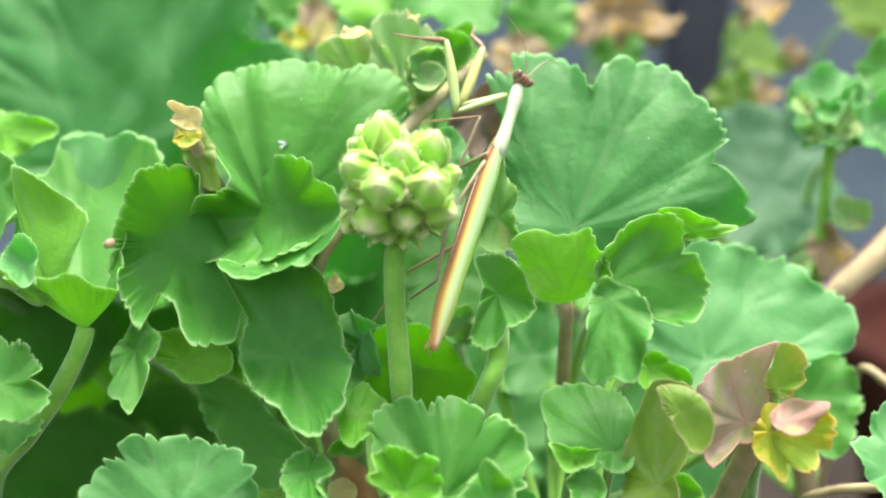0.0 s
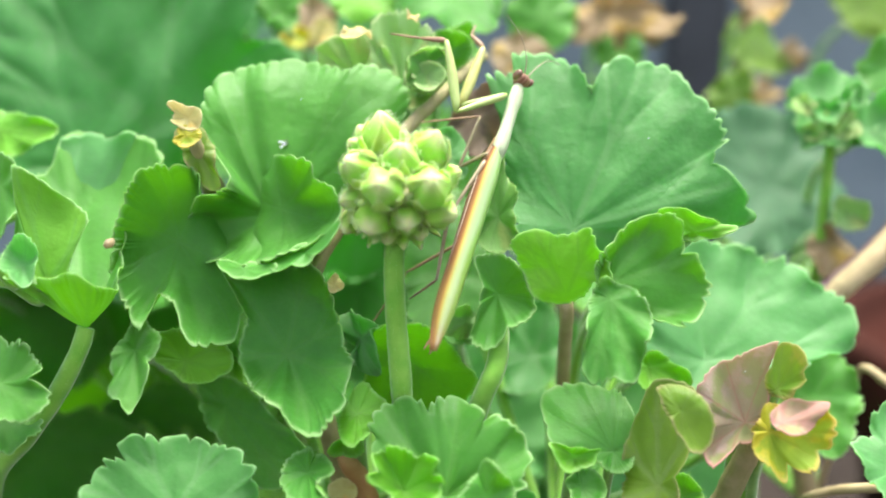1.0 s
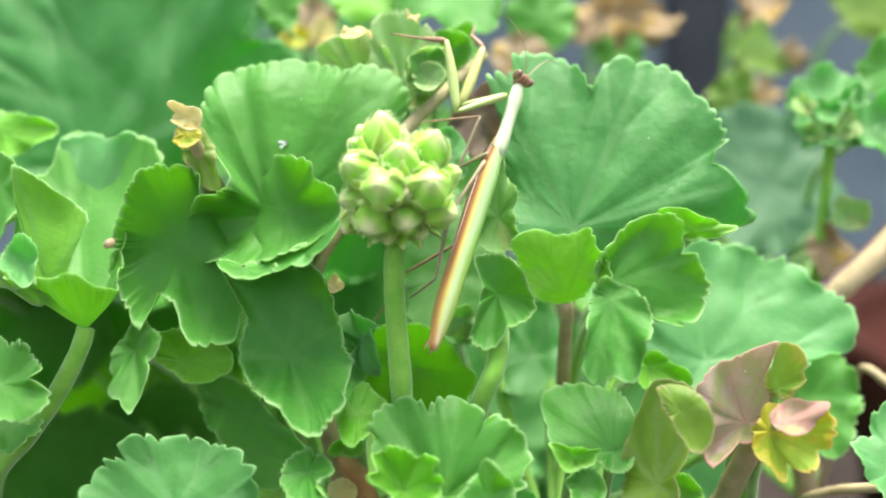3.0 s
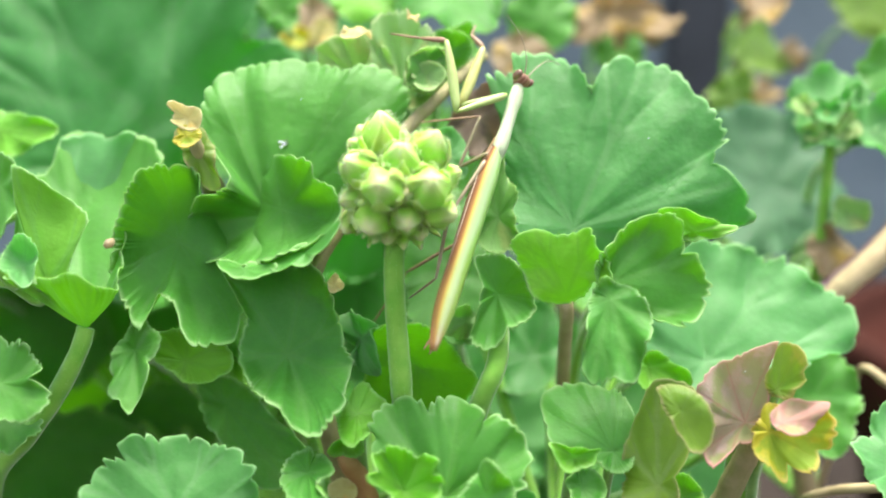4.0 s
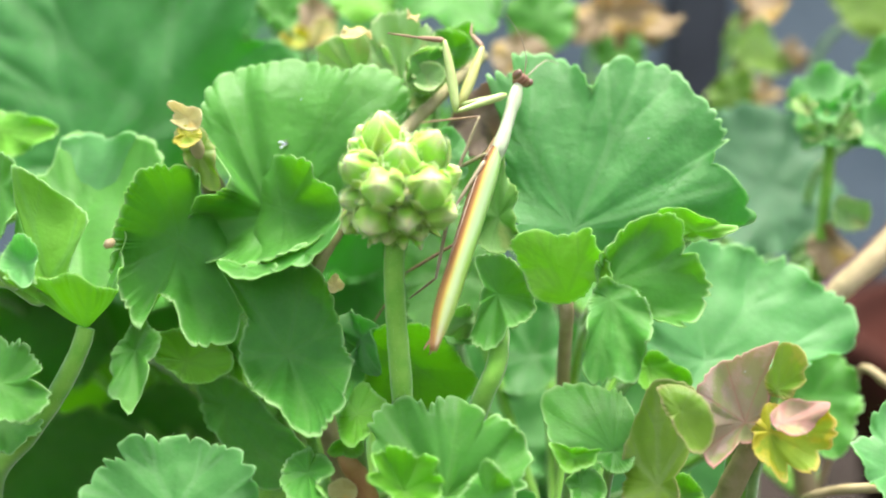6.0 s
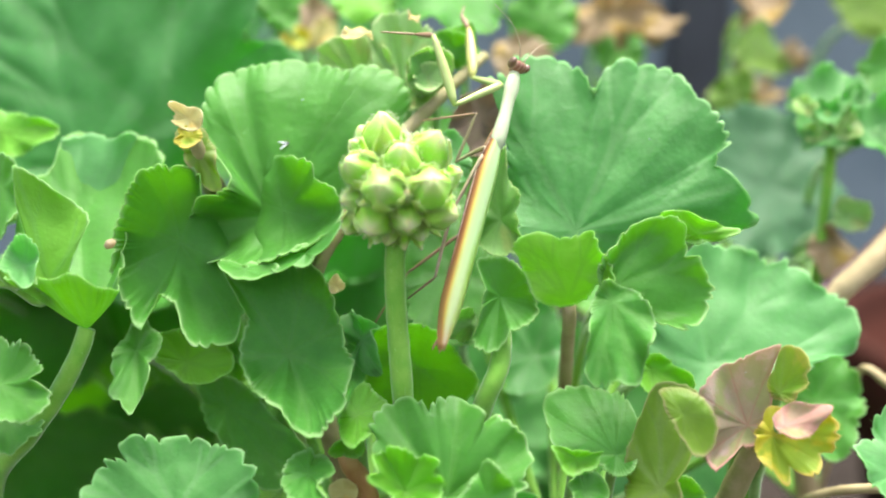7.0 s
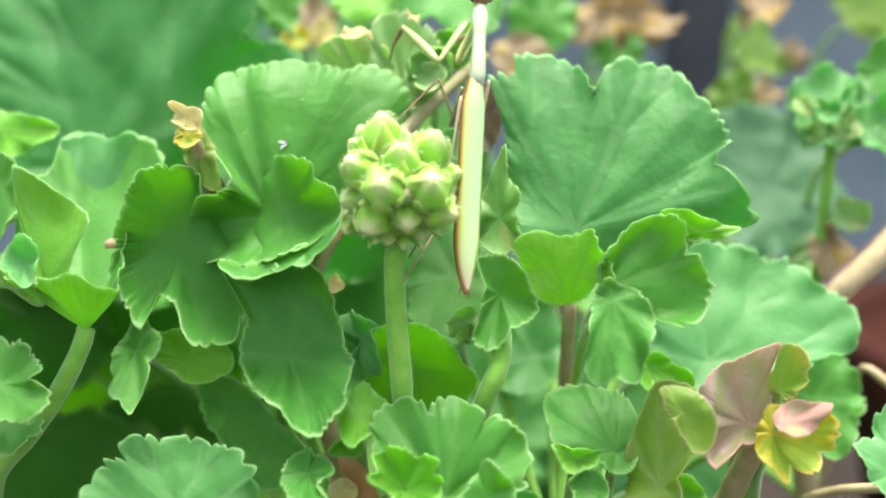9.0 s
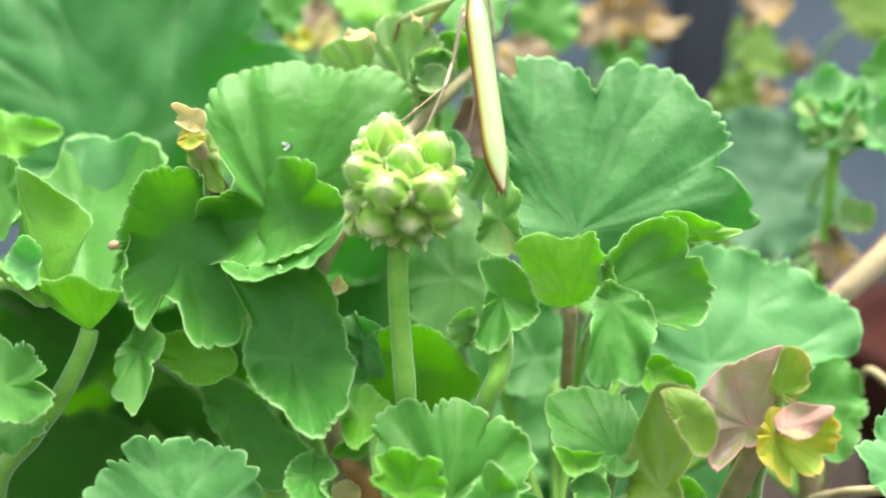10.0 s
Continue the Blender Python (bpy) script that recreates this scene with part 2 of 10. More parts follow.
    lumps = np.array([noise.noise(Vector((u * 0.055 + q[0], v * 0.055 + q[1], 0.0))) + 0.35 * noise.noise(Vector((u * 0.15, v * 0.15, q[0]))) for u, v in zip(U.ravel(), V.ravel())]).reshape(U.shape)
    up = up + lump * 2.0 * lumps * np.clip(R * 1.5, 0, 1)
    for way, tall, wide in pleats:
        off = (np.degrees(TH) - way + 180) % 360 - 180
        up = up + tall * np.exp(-(off / wide) ** 2) * np.clip(R, 0, 1) ** 1.4 * (1 - 0.35 * R ** 6)
    P = np.stack((X, Y, up), -1)
    along = np.gradient(P, axis=0)
    round_ = (np.roll(P, -1, 1) - np.roll(P, 1, 1))
    nor = np.cross(along, round_)
    nor /= np.linalg.norm(nor, axis=-1, keepdims=True) + 1e-9
    half = thick * (0.55 + 0.45 * (1 - R[..., None])) / 2
    top, low = P + nor * half, P - nor * half
    verts = np.concatenate((top.reshape(-1, 3), low.reshape(-1, 3), [[0, 0, thick / 2], [0, 0, -thick / 2]])) * MM * scale
    faces, N = [], rings * n
    for r in range(rings - 1):
        a, b = r * n, (r + 1) * n
        for i in range(n):
            j = (i + 1) % n
            faces.append((a + i, b + i, b + j, a + j))
            faces.append((N + a + j, N + b + j, N + b + i, N + a + i))
    o = (rings - 1) * n
    for i in range(n):
        j = (i + 1) % n
        faces.append((2 * N, i, j))
        faces.append((2 * N + 1, N + j, N + i))
        faces.append((o + i, N + o + i, N + o + j, o + j))
    gap1 = gap.ravel() / max(veined, 0.05)
    margin = (length * (1 - R)).ravel()
    extra = []
    if down:  # fine down standing off the margin and the face
        edge, inner = P[-1], P[-3]
        for q in rng.randint(0, n, down):
            a = edge[q] + nor[-1, q] * rng.uniform(-0.15, 0.15)
            out_way = edge[q] - inner[q]
            out_way /= np.linalg.norm(out_way) + 1e-9
            tip = a + (out_way + rng.uniform(-0.5, 0.5, 3)) * rng.uniform(0.35, 0.8)
            side_way = (edge[(q + 1) % n] - edge[q])
            side_way = side_way / (np.linalg.norm(side_way) + 1e-9) * 0.028
            extra += [a - side_way, a + side_way, tip]
        k0 = len(verts)
        verts = np.concatenate((verts, np.array(extra) * MM * scale))
        faces += [(k0 + 3 * q, k0 + 3 * q + 1, k0 + 3 * q + 2) for q in range(down)]
    blank = np.zeros(len(extra))
    return sheet("blade", verts, faces, (
        ("vein_gap", np.concatenate((gap1, gap1, [0, 0], blank + 9))),
        ("edge_gap", np.concatenate((margin, margin, [9, 9], blank))),
        ("under", np.concatenate((np.zeros(N), np.ones(N), [0, 1], blank)))))


def tube(points, radii, sides=10, steps=6, knob=0.0, seed=0, down=0):
    """A round, slightly uneven stalk through the points, in metres; down: how many short hairs stand off it."""
    p = [Vector(q) for q in points]
    ext = [p[0] * 2 - p[1]] + p + [p[-1] * 2 - p[-2]]
    path, rad = [], []
    for i in range(len(p) - 1):
        a, b, c, d = ext[i:i + 4]
        for s in range(steps + (i == len(p) - 2)):
            u = s / steps
            path.append(0.5 * ((2 * b) + (c - a) * u + (2 * a - 5 * b + 4 * c - d) * u * u + (3 * b - a - 3 * c + d) * u ** 3))
            rad.append(radii[i] + (radii[i + 1] - radii[i]) * u)
    rng = random.Random(seed)
    verts, faces = [], []
    side = Vector((0.3, 1, 0.2))
    for i, c in enumerate(path):
        way = (path[min(i + 1, len(path) - 1)] - path[max(i - 1, 0)]).normalized()
        side = (side - way * side.dot(way)).normalized()
        other = way.cross(side)
        r = rad[i] * (1 + knob * rng.uniform(-1, 1))
        for k in range(sides):
            a = 2 * math.pi * k / sides
            verts.append(c + (side * math.cos(a) + other * math.sin(a)) * r)
    for i in range(len(path) - 1):
        for k in range(sides):
            j = (k + 1) % sides
            faces.append((i * sides + k, i * sides + j, (i + 1) * sides + j, (i + 1) * sides + k))
    faces.append(tuple(range(sides))[::-1])
    faces.append(tuple(range((len(path) - 1) * sides, len(path) * sides)))
    for _ in range(down):
        i, k = rng.randrange(1, len(path)), rng.randrange(sides)
        u = rng.random()
        root = verts[(i - 1) * sides + k] * (1 - u) + verts[i * sides + k] * u
        out = (verts[i * sides + k] - path[i]).normalized()
        way = (path[i] - path[i - 1]).normalized()
        n0 = len(verts)
        verts += [root - way * 0.00004, root + way * 0.00004, root + (out + way * rng.uniform(-0.4, 0.4)) * rng.uniform(0.0004, 0.0010)]
        faces.append((n0, n0 + 1, n0 + 2))
    return sheet("stalk", verts, faces)


def loft(sections, sides=16, ends=True):
    """Skin over (y, x centre, z centre, half width, half height) sections, in mm, along y. Value: place round it, 0 to 1."""
    verts, faces, ring, run = [], [], [], []
    first, last = sections[0][0], sections[-1][0]
    for y, cx, cz, w, h in sections:
        for k in range(sides):
            a = 2 * math.pi * k / sides
            verts.append(Vector((cx + w * math.cos(a), y, cz + h * math.sin(a))) * MM)
            ring.append((1 - math.cos(a)) / 2)
            run.append((y - first) / (last - first))
    for i in range(len(sections) - 1):
        for k in range(sides):
            j = (k + 1) % sides
            faces.append((i * sides + k, (i + 1) * sides + k, (i + 1) * sides + j, i * sides + j))
    if ends:
        faces.append(tuple(range(sides)))
        faces.append(tuple(range((len(sections) - 1) * sides, len(sections) * sides))[::-1])
    return sheet("skin", verts, faces, (("across", ring), ("along", run)))


def plant(base, label, stem, stem_radii, mat):
    """A geranium: an empty at the foot of its stem; the stem's points are in metres in the world."""
    ob = tagged(new("geranium_plant"), label, "plant", "geraniums")
    ob.empty_display_size = 0.02
    ob.location = base
    part("stem", tube([Vector(p) - Vector(base) for p in stem], stem_radii, 12, 8, 0.06), mat, ob)
    return ob


def leaf(owner, m, rim, mat, seed, stalk=(), thick=1.1, stalk_mat=None, label="", **how):
    """One leaf of a plant: its blade at the pose m in the world, and its stalk through points in the world."""
    ob = part("leaf", blade(rim, seed, **how), mat, owner, label, Matrix.Translation(-owner.location) @ m)
    if stalk:
        back = m.inverted()
        pts = [back @ Vector(p) for p in stalk]
        radii = [thick * MM * (0.9 + 0.25 * i / (len(pts) - 1)) for i in range(len(pts))]
        part("petiole", tube(pts, radii, 10, 7, 0.04, seed, 260 if thick > 1.3 else 0), stalk_mat or STALK, ob)
    return ob

# ---- setting: soil in a planter, wall, post ----


def box_mesh(lo, hi, bevel=0.0, cuts=1):
    bm = bmesh.new()
    bmesh.ops.create_cube(bm, size=1)
    for v in bm.verts:
        v.co = Vector([lo[i] + (v.co[i] + 0.5) * (hi[i] - lo[i]) for i in range(3)])
    if bevel:
        bmesh.ops.bevel(bm, geom=bm.edges[:], offset=bevel, segments=2, affect='EDGES')
    me = bpy.data.meshes.new("box")
    bm.to_mesh(me)
    bm.free()
    return me


def ground_sheet():
    """One sheet to the horizon, lumpy near the plants."""
    xs = np.concatenate((-np.geomspace(0.8, 60, 12)[::-1], np.linspace(-0.7, 0.7, 90), np.geomspace(0.8, 60, 12)))
    verts = [(x, y, 0.010 * noise.noise(Vector((x * 25, y * 25, 0))) + 0.006 * noise.noise(Vector((x * 80, y * 80, 3)))
              if max(abs(x), abs(y)) < 0.71 else 0.0) for y in xs for x in xs]
    k = len(xs)
    faces = [(j * k + i, j * k + i + 1, (j + 1) * k + i + 1, (j + 1) * k + i) for j in range(k - 1) for i in range(k - 1)]
    return sheet("ground", verts, faces)


ground = tagged(part("ground", ground_sheet(), SOIL, None), "dark crumbly garden soil under the geraniums", "ground", kind="structure")
wall = tagged(part("wall_back", box_mesh((-2.5, 1.1, -0.05), (2.5, 1.25, 1.9)), WALL, None), "grey plastered garden wall behind the plants", "wall", kind="structure")
post = tagged(part("post", box_mesh((0.155, 0.62, -0.02), (0.2, 0.665, 1.2), 0.004), POST, None), "dark painted square garden post", "post")

# ---- the geraniums: plants, then leaf by leaf ----
mid_plant = plant((-0.00765, 0.02485, 0), "green geranium with ruffled lobed leaves and a closed bud cluster", [(-0.00765, 0.02485, -0.02), (-0.00515, 0.01935, 0.10205), (-0.01765, 0.01485, 0.18555)], [5 * MM, 4 * MM, 3 * MM], WOOD)
right_plant = plant((0.03445, 0.023, 0), "green geranium with broad scalloped leaves, one turning pink and yellow", [(0.03445, 0.023, -0.02), (0.03695, 0.0175, 0.10256), (0.02445, 0.013, 0.18648)], [5 * MM, 4 * MM, 3 * MM], WOOD)
left_plant = plant((-0.15305, 0.08212, 0), "green geranium with cupped lobed leaves on long stalks", [(-0.15305, 0.08212, -0.02), (-0.15055, 0.07662, 0.09152), (-0.16305, 0.07212, 0.1664)], [5 * MM, 4 * MM, 3 * MM], WOOD)
back_plant = plant((-0.04222, 0.06788, 0), "large blue-green geranium leaves behind the bud cluster", [(-0.04222, 0.06788, -0.02), (-0.03972, 0.06238, 0.09437), (-0.05222, 0.05788, 0.17158)], [5 * MM, 4 * MM, 3 * MM], WOOD)
far_plant = plant((0.10867, 0.08368, 0), "straggly geranium with curled young leaves and yellowed stalks", [(0.10867, 0.08368, -0.02), (0.11117, 0.07818, 0.09557), (0.09867, 0.07368, 0.17376)], [5 * MM, 4 * MM, 3 * MM], WOOD)
leaf(mid_plant, pose(-0.03514, 0.01613, 0.26378, 78, 0, 0),
     [(-169.7, 18.76, -7, 0.12), (-150.5, 18.42, -5, 0.5), (-133.7, 13.24, 14, 0.6), (-122.1, 11.78, 15.5, 0.5), (-104.5, 11.27, 18, 0.5), (-87.1, 10.7, 19, 0.5), (-59.6, 9.53, 19, 0.5), (-34.3, 12.32, 9, 0.12), (-9.4, 13.98, -1, 0.12), (19.6, 20.8, -1, 0.12), (32.1, 28.78, -3, 0.12), (38.3, 35.45, -5, 0.12), (41.5, 38.1, -6, 0.12), (49.4, 39.06, -7, 0.12), (58.5, 37.78, -8, 0.12), (61.9, 36.16, -7.5, 0.12), (64.4, 34.13, -6.5, 0.12), (73.4, 33.61, -8, 0.12), (84, 33.5, -9, 0.12), (95.4, 32.38, -9, 0.12), (102.7, 32.28, -8, 0.12), (109.2, 31.92, -7, 0.12), (116.6, 30.5, -5, 0.12), (123.3, 26.83, -2, 0.3), (129.5, 23.11, 1, 0.5), (130.6, 17.6, 6, 0.7), (131.4, 12.69, 9, 0.8), (132.2, 9.42, 11, 0.8), (142.9, 8.92, 12, 0.6), (159.8, 10.5, 12, 0.5), (166.3, 13.18, 11, 0.3), (177.6, 14.36, 10, 0.2)],
     FRESH, 11, [(-0.03514, 0.01672, 0.26365), (-0.03514, 0.02396, 0.25411), (-0.03514, 0.04548, 0.22754), (-0.01765, 0.01485, 0.18555)], tooth=0.45, pitch=3.2, ruffle=0.12, lump=0.6, dish=2.4, n=560, rings=26, down=420, veined=0.6, ease=26, pleats=[(52, -1.2, 7), (66, 0.8, 7), (80, -1.0, 6), (93, 1.1, 6), (104, -1.5, 6), (114, 1.0, 6)])
leaf(mid_plant, pose(-0.03257, 0.01441, 0.26526, 78, 0, 0),
     [(-166.8, 8.87, -11, 0.12), (-131, 12.19, -7, 0.12), (-94.4, 10.62, 18, 0.4), (-74.3, 9.56, 18, 0.4), (-44.9, 10.48, 17.5, 0.4), (-19.8, 12.32, 16.5, 0.4), (-1.1, 13.46, 14.5, 0.5), (19.3, 11.9, 12.5, 0.4), (36.5, 9.44, 10, 0.4), (54.9, 11.29, 10, 0.4), (70.6, 10.86, 7, 0.3), (86.8, 10.87, 2, 0.2), (102.7, 11.29, -3, 0.12), (120.2, 11.34, -9, 0.12), (140.4, 9.97, -11, 0.12)],
     FRESH, 12, [(-0.03257, 0.01499, 0.26513), (-0.03257, 0.02223, 0.2556), (-0.03257, 0.04375, 0.22902), (-0.01765, 0.01485, 0.18555)], tooth=0.28, pitch=3.2, ruffle=0.1, lump=0.6, dish=2.8, rings=24, down=190, veined=0.35, ease=50)
leaf(mid_plant, pose(-0.053, 0.01106, 0.25916, 78, 0, 0),
     [(-178.6, 11.42, 9, 0.12), (-154.5, 13.38, 9, 0.12), (-139, 14.08, 9.5, 0.12), (-119.9, 15.77, 10.5, 0.12), (-106.7, 18.18, 11.5, 0.12), (-105.9, 12.96, 8, 0.12), (-105.1, 10.73, 7, 0.6), (-85.4, 12.12, 9.5, 0.8), (-81.6, 14.81, 10.5, 0.8), (-80.6, 17.87, 11.5, 0.7), (-73.3, 21.38, 12.5, 0.6), (-63.5, 22.27, 12.5, 0.5), (-57, 23.13, 11, 0.12), (-50.7, 21.05, 7, 0.12), (-36.2, 17.59, 2, 0.12), (-23.4, 15.18, -7, 0.12), (-6.9, 11.34, -9, 0.12), (29.1, 9.24, -7, 0.12), (52.9, 9.42, 0, 0.12), (61.4, 10.83, 6, 0.12), (64.7, 13.33, 8, 0.12), (71.1, 14.84, 8, 0.12), (81.4, 15.27, 7, 0.12), (92.3, 14.92, 6.5, 0.12), (102.4, 15.61, 6.5, 0.12), (111.3, 15.61, 7, 0.12), (123.9, 13.86, 8, 0.12), (138.1, 12.39, 9, 0.12), (154.2, 11.22, 9, 0.12)],
     FRESH, 13, [(-0.053, 0.01165, 0.25903), (-0.053, 0.01889, 0.24949), (-0.053, 0.04041, 0.22292), (-0.01765, 0.01485, 0.18555)], tooth=0.42, pitch=3.3, ruffle=0.15, lump=0.9, dish=2.8, n=520, rings=26, down=250, veined=0.4, ease=50)
leaf(mid_plant, pose(-0.03037, -0.00128, 0.23957, 78, 0, 0),
     [(-150.9, 8.64, 5, 0.12), (-119.1, 8.53, 11, 0.3), (-90.5, 8.85, 14, 0.12), (-71.8, 13.9, 18, 0.12), (-61.3, 15.9, 18.5, 0.3), (-45.8, 14.94, 15.5, 0.12), (-34, 14.96, 12, 0.12), (-22.6, 13.43, 8, 0.12), (-6.3, 13.43, 2, 0.12), (7.8, 11.71, 2, 0.12), (35.2, 12.5, 1, 0.2, 1), (55.5, 15.12, 1, 0.4, 1.5), (70.7, 18.1, 2.5, 0.6, 2), (84.1, 19.38, 5.5, 0.75, 3), (100.8, 17.66, 6, 0.75, 3), (114.9, 18.41, 5, 0.75, 3), (126.3, 21.22, 3.5, 0.7, 2), (130.3, 14.96, 2, 0.6, 1.5), (138, 10.4, 0.5, 0.5, 1), (156, 9.55, 0.5, 0.12), (179, 9.35, 2, 0.3)],
     FRESH, 14, [(-0.03037, -0.00069, 0.23945), (-0.03037, 0.00655, 0.22991), (-0.03037, 0.02807, 0.20334), (-0.01765, 0.01485, 0.18555)], tooth=0.35, pitch=3.2, ruffle=0.12, lump=1.0, dish=1.8, n=460, rings=26, down=260, veined=0.7, ease=20, pleats=[(-75, -0.8, 10), (-110, 0.8, 10)])
leaf(mid_plant, pose(-0.06011, -0.0002, 0.23982, 45.8, 14.3, 14.3),
     [(-144.6, 5.66, 1.73, 0.12), (-115.7, 8.17, 2.23, 0.12), (-109.1, 12.96, 1.93, 0.12), (-100.6, 12.35, 2.68, 0.12), (-88.5, 15.02, 3.02, 0.12), (-78.4, 10.9, 2.51, 0.12), (-52, 4.05, 2.25, 0.12), (64.2, 5, 1.9, 0.12), (91.7, 5.52, 3.39, 0.12), (147.3, 3.04, 2.61, 0.12)],
     FRESH, 15, [(-0.06011, 0.00058, 0.23966), (-0.06011, 0.0446, 0.2183), (-0.03888, 0.0395, 0.19985), (-0.01765, 0.01485, 0.18555)], tooth=0.6, ruffle=0.6, down=132)
leaf(mid_plant, pose(-0.05101, 0.00318, 0.23647, -111.7, -3.1, -7.8),
     [(-170.5, 6.73, -1.17, 0.12), (-144.4, 9.13, -2.03, 0.12), (-112.6, 6.36, -3.45, 0.12), (-60.2, 6.14, -2.54, 0.12), (-22.1, 9.79, -1.36, 0.12), (7.9, 10.23, -2.36, 0.12), (27.4, 8.27, -2.35, 0.12), (62.8, 5.26, -2.93, 0.12), (133.3, 3.33, -2.99, 0.12)],
     LIME, 16, [(-0.05101, 0.00396, 0.2363), (-0.05101, 0.04798, 0.21495), (-0.03433, 0.04119, 0.19817), (-0.01765, 0.01485, 0.18555)], tooth=0.4, down=115)
leaf(mid_plant, pose(-0.04457, 0.00892, 0.225, 48.8, -3.9, -4.4),
     [(-180, 4.62, 0.48, 0.12), (-102.5, 6.67, 1.16, 0.12), (-73.2, 13.43, 1.7, 0.12), (-61.8, 21.59, 2.25, 0.12), (-39.8, 25.79, 0.57, 0.12), (-28.9, 19.65, 0.8, 0.12), (-12.9, 10.24, 1.61, 0.12), (45.9, 5.44, 2.22, 0.12), (113.8, 6.43, 1.21, 0.12), (139.2, 7.19, 1.31, 0.12)],
     FRESH, 17, [(-0.04457, 0.0097, 0.22483), (-0.04457, 0.05372, 0.20348), (-0.03111, 0.04406, 0.19243), (-0.01765, 0.01485, 0.18555)], tooth=0.6, down=193)
leaf(mid_plant, pose(-0.02463, -0.02025, 0.22247, 78, 0, 0),
     [(-177.5, 5.13, 1, 0.12), (-146.7, 4.92, 4, 0.12), (-116.1, 4.19, 10, 0.12), (-62.9, 4.48, 14, 0.12), (-34.8, 6.72, 12, 0.12), (-32.5, 6.25, 10, 0.12), (-31.7, 4.61, 7.5, 0.12), (-30.9, 2.53, 6, 0.12), (-11.1, 2.93, 3, 0.6), (-3.9, 4.4, -0.5, 0.12), (6.6, 4.91, -2, 0.12), (25.3, 3.92, -4, 0.12), (46.5, 3.26, -5.5, 0.12), (76.9, 2.67, -6, 0.12), (98.6, 3.8, -8, 0.3), (122.9, 3.78, -7, 0.12), (144.2, 4.4, -5.5, 0.12), (162, 4.96, -3, 0.12)],
     FRESH, 18, [(-0.02463, -0.01966, 0.22235), (-0.02463, -0.01242, 0.21281), (-0.02463, 0.0091, 0.18623), (-0.01765, 0.01485, 0.18555)], tooth=0.7, pitch=2.4, ruffle=0.5, lump=0.8, dish=1.2, down=120, ease=12, veined=0.3)
leaf(mid_plant, pose(-0.01616, -0.01139, 0.23047, 78, 0, 0),
     [(-170.3, 3.58, 1, 0.12), (-132.7, 4.51, 4, 0.12), (-95.5, 4.78, 8, 0.12), (-71.1, 3.97, 6.5, 0.12), (-44, 3.96, 5, 0.12), (-18.3, 4.62, 2.5, 0.12), (1.7, 6.13, -1, 0.12), (19.8, 5.93, -3.5, 0.12), (44.1, 4.95, -5, 0.12), (61, 5.43, -6, 0.12), (80.7, 5.97, -6.5, 0.12), (96.4, 5.11, -5, 0.12), (131.8, 2.94, -2, 0.12)],
     LIME, 19, [(-0.01616, -0.01081, 0.23034), (-0.01616, -0.00357, 0.2208), (-0.01616, 0.01795, 0.19423), (-0.01765, 0.01485, 0.18555)], tooth=0.4, pitch=2.6, ruffle=0.5, lump=0.8, dish=1.0, down=100, ease=12, veined=0.3)
leaf(mid_plant, pose(-0.01598, 0.00122, 0.2417, 61, -14.8, -24.7),
     [(-109.9, 5.16, 2.14, 0.12), (-76.1, 7.27, 2.48, 0.12), (-57.1, 6.71, 2.51, 0.12), (-27.1, 5.58, 0.62, 0.12), (0.4, 4.73, 1.79, 0.12), (69.2, 4.03, 2.44, 0.12), (121.7, 6.84, 1.89, 0.12), (157.3, 3, 1.49, 0.12)],
     COOL, 20, [(-0.01598, 0.00201, 0.24154), (-0.01598, 0.04602, 0.22018), (-0.01681, 0.04022, 0.20079), (-0.01765, 0.01485, 0.18555)], tooth=0.9, pitch=2.4, ruffle=1.6, down=86)
leaf(mid_plant, pose(-0.01874, -0.00977, 0.22365, 97, -0.2, 1.6),
     [(-128.8, 1.68, 1.12, 0.12), (-24.4, 2.97, 1.15, 0.12), (14, 3.97, 1.89, 0.12), (49.3, 3.5, 1.67, 0.12), (85.3, 4.13, 0.32, 0.12), (106.8, 3.2, 1.22, 0.12), (169.8, 3.13, 2.06, 0.12)],
     LIME, 21, [(-0.01874, -0.00899, 0.22348), (-0.01874, 0.03503, 0.20213), (-0.01819, 0.03472, 0.19176), (-0.01765, 0.01485, 0.18555)], tooth=0.5, down=51)
